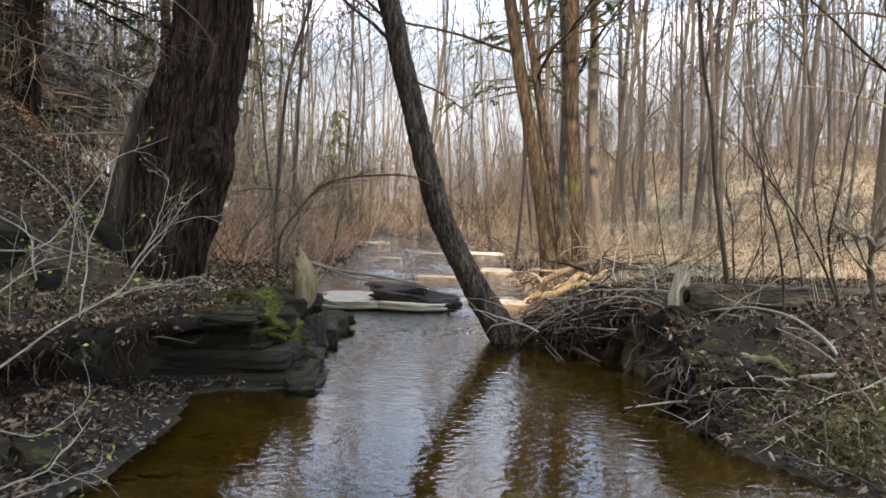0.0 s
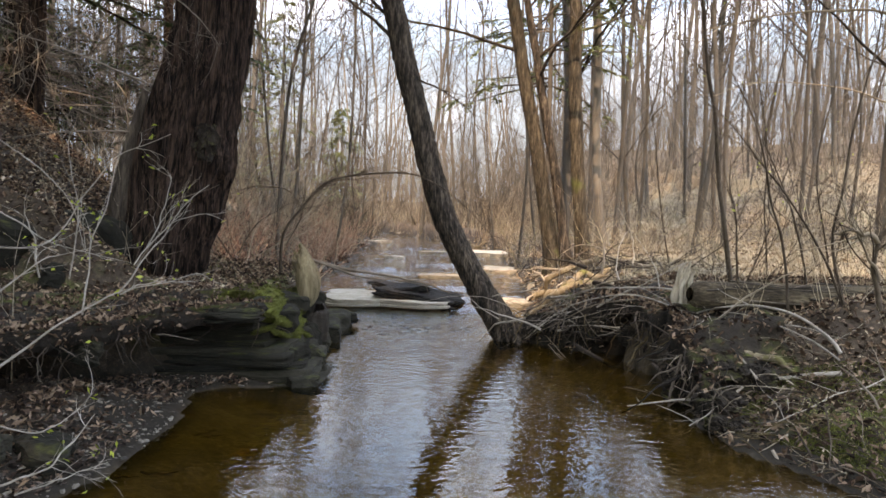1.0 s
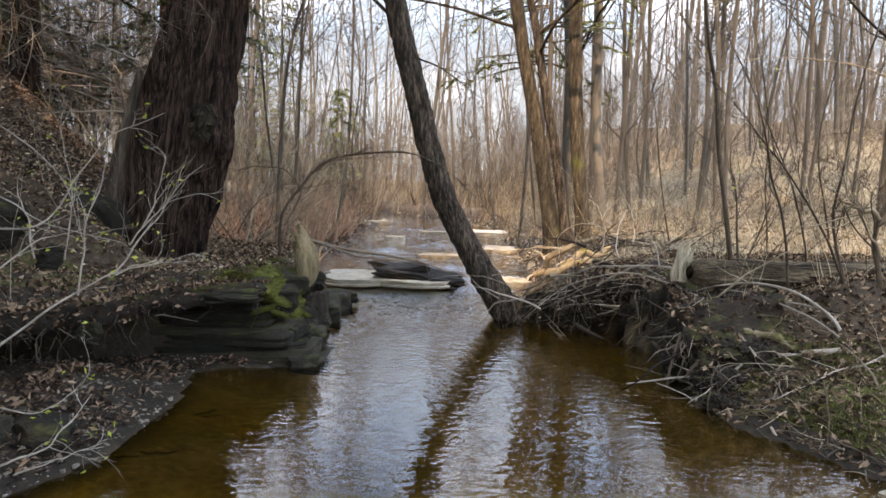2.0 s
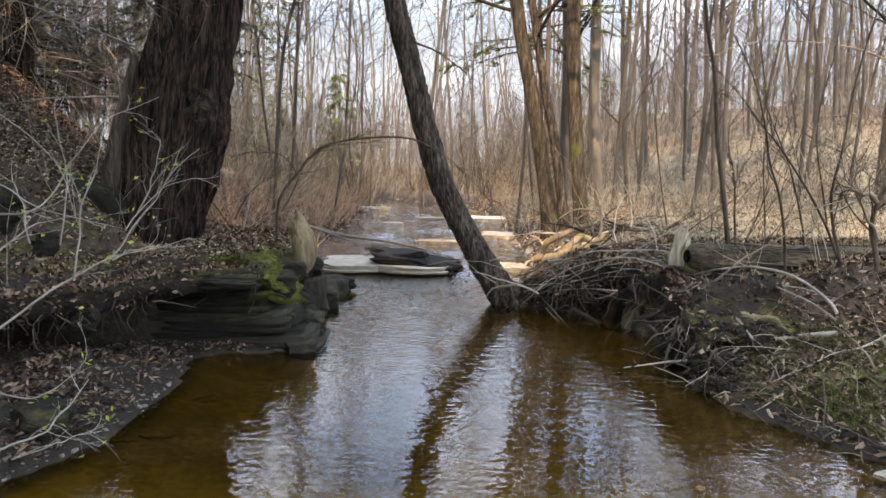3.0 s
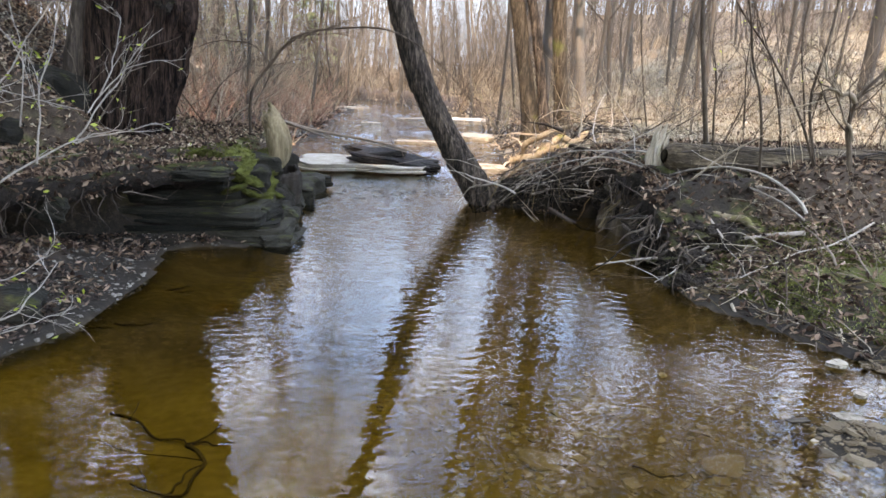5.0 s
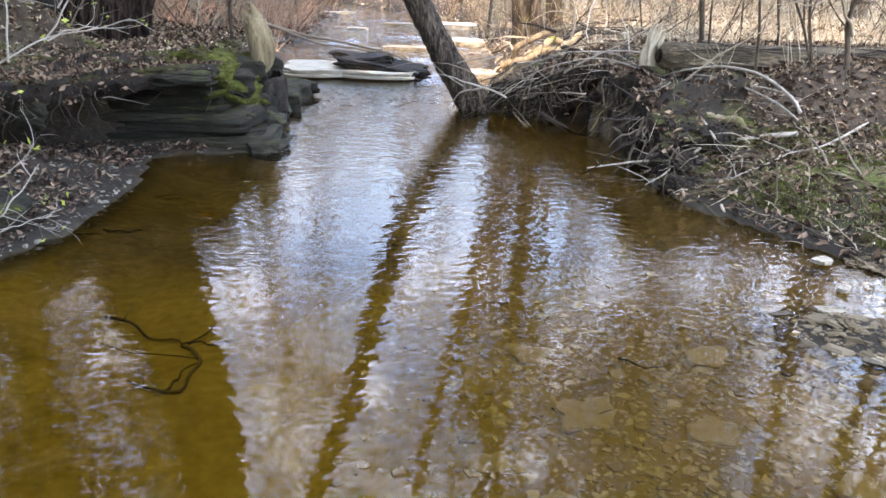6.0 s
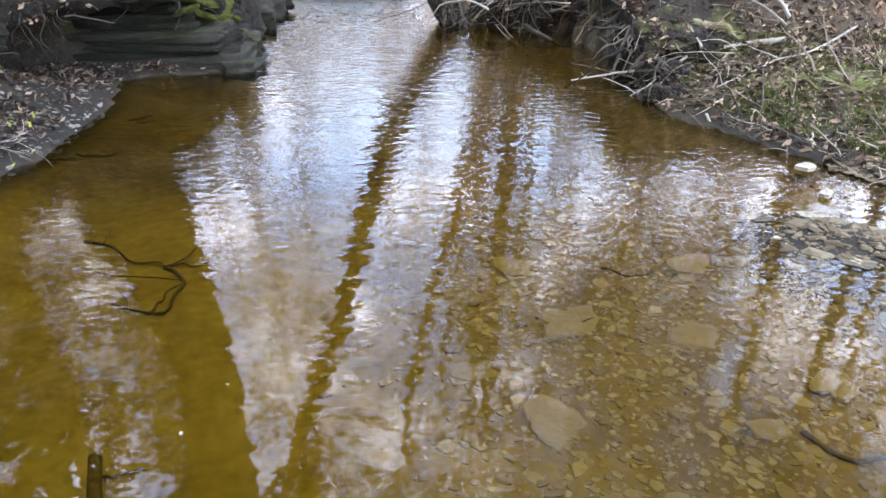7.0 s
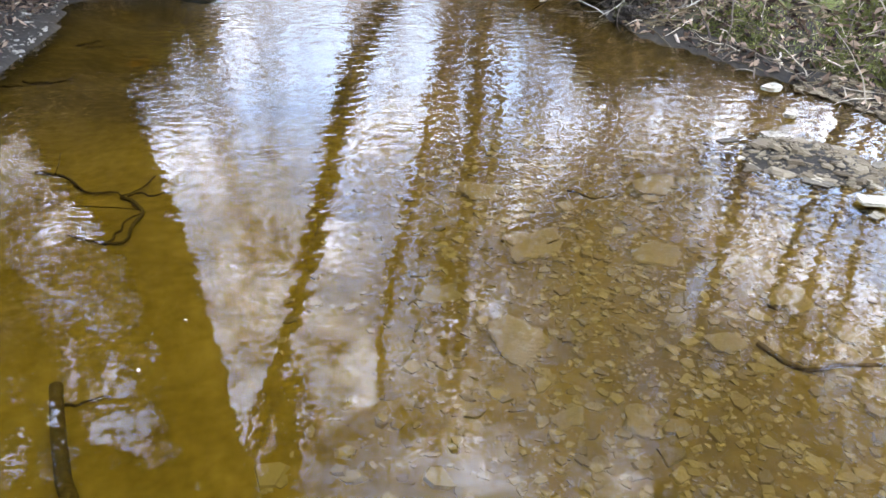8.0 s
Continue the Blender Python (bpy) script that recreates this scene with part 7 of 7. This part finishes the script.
beach_l = scatter(11000, -3.6, -1.6, 2.2, 5.7, lambda x, y, z: (x < at_y(SHORE_L, y) - 0.07) * (z < 0.36) * sstep(0.28, 0.5, fbm(np.stack([x * 2.3, y * 2.3, 0 * x], -1), 3, 26)), rl)
put("leaf_litter", mesh_of("leaf_litter", *leaves(beach_l, rl.uniform(0.02, 0.07, len(beach_l)), 0.45, 0.004, rl), smooth=False), M_leaf_wet, label="wet brown leaves washed onto the muddy beach", category="leaves", kind="stuff")
onright = lambda x, y, z: (x > at_y(SHORE_R, y) + 0.12) * 1.0
near_r = scatter(32000, 1.2, 5.5, 2.0, 8.0, lambda x, y, z: (x > at_y(SHORE_R, y) + 0.02 + 0.16 * (y > 4.8)) * (0.34 + 0.56 * sstep(4.2, 5.2, y)), rl)
put("leaf_litter", mesh_of("leaf_litter", *leaves(near_r, rl.uniform(0.035, 0.085, len(near_r)), 0.6, 0.006, rl), smooth=False), M_leaf, label="matted brown leaves among the brush", category="leaves", kind="stuff")
pale_l = scatter(8000, -5.5, -1.6, 2.4, 8.6, lambda x, y, z: onbank(x, y, z) * (z > 0.4), rl)
put("leaf_litter", mesh_of("leaf_litter", *leaves(pale_l, rl.uniform(0.025, 0.07, len(pale_l)), 0.5, 0.012, rl), smooth=False), M_leaf_pale, label="bleached leaves lying on top of the litter", category="leaves", kind="stuff")
pale_r = scatter(4200, 1.9, 5.0, 2.8, 7.6, lambda x, y, z: (x > at_y(SHORE_R, y) + 0.1 + 0.16 * (y > 4.8)) * (0.1 + 0.7 * sstep(4.3, 5.2, y)), rl)
put("leaf_litter", mesh_of("leaf_litter", *leaves(pale_r, rl.uniform(0.02, 0.055, len(pale_r)), 0.6, 0.012, rl), smooth=False), M_leaf_pale, label="bleached leaves caught among the sticks", category="leaves", kind="stuff")
behind = scatter(15000, -9, 10, -9, 2.4, lambda x, y, z: (np.minimum(x - at_y(SHORE_L, y), at_y(SHORE_R, y) - x) < -0.2) * 1.0, rl)
put("leaf_litter", mesh_of("leaf_litter", *leaves(behind, rl.uniform(0.05, 0.12, len(behind)), 0.5, 0.006, rl), smooth=False), M_leaf, label="brown leaf litter on the banks downstream", category="leaves", kind="stuff")
slope = scatter(62000, 1.0, 26, 6.0, 34, onright, rl)
put("leaf_litter", mesh_of("leaf_litter", *leaves(slope, rl.uniform(0.03, 0.1, len(slope)), 0.5, 0.006, rl), smooth=False), M_leaf_pale, label="sunlit straw-coloured leaves on the slope", category="leaves", kind="stuff")
dry = scatter(26000, 1.4, 22, 6.4, 30, onright, rl)
brown = scatter(26000, -3, 30, 9.0, 50, onright, rl)
put("leaf_litter", mesh_of("leaf_litter", *leaves(brown, rl.uniform(0.04, 0.12, len(brown)), 0.6, 0.006, rl), smooth=False), M_leaf, label="darker oak leaves mixed into the slope's litter", category="leaves", kind="stuff")
put("dry_grass", mesh_of("dry_grass", *blades(dry, rl.uniform(0.05, 0.2, len(dry)), rl.uniform(0.002, 0.006, len(dry)), 1.0, rl), smooth=False), M_dry_stem, label="bleached dry grass and weeds on the slope", category="grass", kind="stuff")
gr = scatter(12000, 2.4, 4.4, 2.4, 4.9, lambda x, y, z: (z > 0.07) * (z < 0.42) * sstep(0.46, 0.58, fbm(np.stack([x * 1.6, y * 1.6, 0 * x], -1), 3, 12)), rl)
put("bank_grass", mesh_of("bank_grass", *blades(gr, rl.uniform(0.008, 0.026, len(gr)), 0.003, 0.9, rl), smooth=False), M_grass, label="mossy green grass on the low bank", category="grass", kind="stuff")
mp_ = lambda x, y: fbm(np.stack([x * 2.6, y * 2.6, 0 * x], -1), 3, 15)
mo = scatter(90000, 2.15, 4.4, 2.6, 5.2, lambda x, y, z: (z > 0.06) * (z < 0.42) * (x > at_y(SHORE_R, y) + 0.12) * sstep(0.4, 0.48, mp_(x, y)), rl)
put("bank_moss", mesh_of("bank_moss", *blades(mo, rl.uniform(0.008, 0.024, len(mo)), 0.0045, 1.0, rl), smooth=False), M_moss, label="soft green moss carpeting the low bank", category="moss", kind="stuff")
lm = scatter(16000, -2.0, -1.05, 5.5, 7.2, lambda x, y, z: sstep(0.42, 0.52, fbm(np.stack([x * 3.1, y * 3.1, 0 * x], -1), 3, 16)) * (z > 0.15), rl)
put("bank_moss", mesh_of("bank_moss", *blades(lm, rl.uniform(0.008, 0.028, len(lm)), 0.0045, 1.0, rl), smooth=False), M_moss, label="moss growing over the rocky shoulder", category="moss", kind="stuff")
ms = scatter(7000, -3.4, -1.4, 3.4, 9, lambda x, y, z: (z > 0.5) * (z < 1.1) * sstep(0.5, 0.6, fbm(np.stack([x * 1.9, y * 1.9, 0 * x], -1), 3, 14)), rl)
put("bank_moss", mesh_of("bank_moss", *blades(ms, rl.uniform(0.015, 0.05, len(ms)), 0.004, 0.9, rl), smooth=False), M_moss, label="tufts of green moss on the bank's edge", category="moss", kind="stuff")


# ---- riffles where the stream drops into the pool ----
def riffle(x, y, sx, sy, seed):
    """A patch of broken water: a small sheet heaped by standing waves, falling towards the pool."""
    gx, gy = np.linspace(-sx / 2, sx / 2, 46), np.linspace(-sy / 2, sy / 2, 60)
    X, Y = np.meshgrid(gx, gy)
    e = np.clip(1 - (2 * X / sx) ** 2, 0, 1) * np.clip(1 - (2 * Y / sy) ** 2, 0, 1)
    Z = -0.02 + 0.055 * e ** 0.5 * (0.5 + 0.5 * Y / sy) + 0.045 * e * (fbm(np.stack([X * 7, Y * 11, 0 * X], -1), 3, seed) - 0.4)
    idx = np.arange(X.size).reshape(X.shape)
    F = np.stack([idx[:-1, :-1], idx[:-1, 1:], idx[1:, 1:], idx[1:, :-1]], -1).reshape(-1, 4)
    ob = put("riffle", mesh_of("riffle", np.stack([X, Y, Z], -1).reshape(-1, 3), F), M_riffle, label="sparkling broken water spilling past the flagstone", category="water", group="riffles")
    return ob, x, y


riffles = [riffle(0.3, 10.35, 0.75, 1.5, 3), riffle(-1.5, 15.5, 1.6, 2.2, 4), riffle(0.2, 17.2, 2.2, 1.8, 5), riffle(-0.9, 23.0, 2.4, 2.6, 6), riffle(0.1, 12.6, 1.6, 1.2, 7)]

# ---- drifting flecks ----
FLECKS = [(-0.42, 1.62), (-0.5, 1.42), (0.1, 3.2), (-0.1, 5.0), (0.6, 4.2), (-0.6, 6.6)]
flecks = []
for k, (x, y) in enumerate(FLECKS):
    v, f = leaves(np.array([(0.0, 0.0, 0.0)]), np.array([0.016 + 0.004 * (k % 3)]), 0.1, 0.002, np.random.default_rng(k))
    flecks.append((put("floating_fleck", mesh_of("floating_fleck", v, f, False), M_leaf_pale, label="tiny pale fleck of leaf drifting on the pool", category="leaf", group="drifting flecks"), x, y))


def motions():
    """The water slides downstream, and the flecks drift with it."""
    walk(pool_water, [(0.0, pose(0, 0.55, 0)), (4.0, pose(0.01, 0.28, 0)), (8.0, pose(0, 0.0, 0))])
    walk(stream_water, [(0.0, pose(0, 0.9, 0.012)), (4.0, pose(0, 0.45, 0.006)), (8.0, pose(0, 0, 0))])
    for k, (ob, x, y) in enumerate(riffles):
        z = float(stream_level(np.array(y))) + 0.004
        walk(ob, [(0.5 * i, pose(x + 0.01 * math.sin(1.9 * i + k), y - 0.025 * math.sin(2.3 * i + 2 * k), z + 0.004 * math.sin(2.9 * i + k))) for i in range(17)])
    for ob, x, y in flecks:
        walk(ob, [(0.0, pose(x + 0.02, y + 0.3, 0.003, 0, 0, 0)), (4.0, pose(x, y + 0.16, 0.003, 0, 0, 12)), (8.0, pose(x, y, 0.003, 0, 0, 20))])


motions()
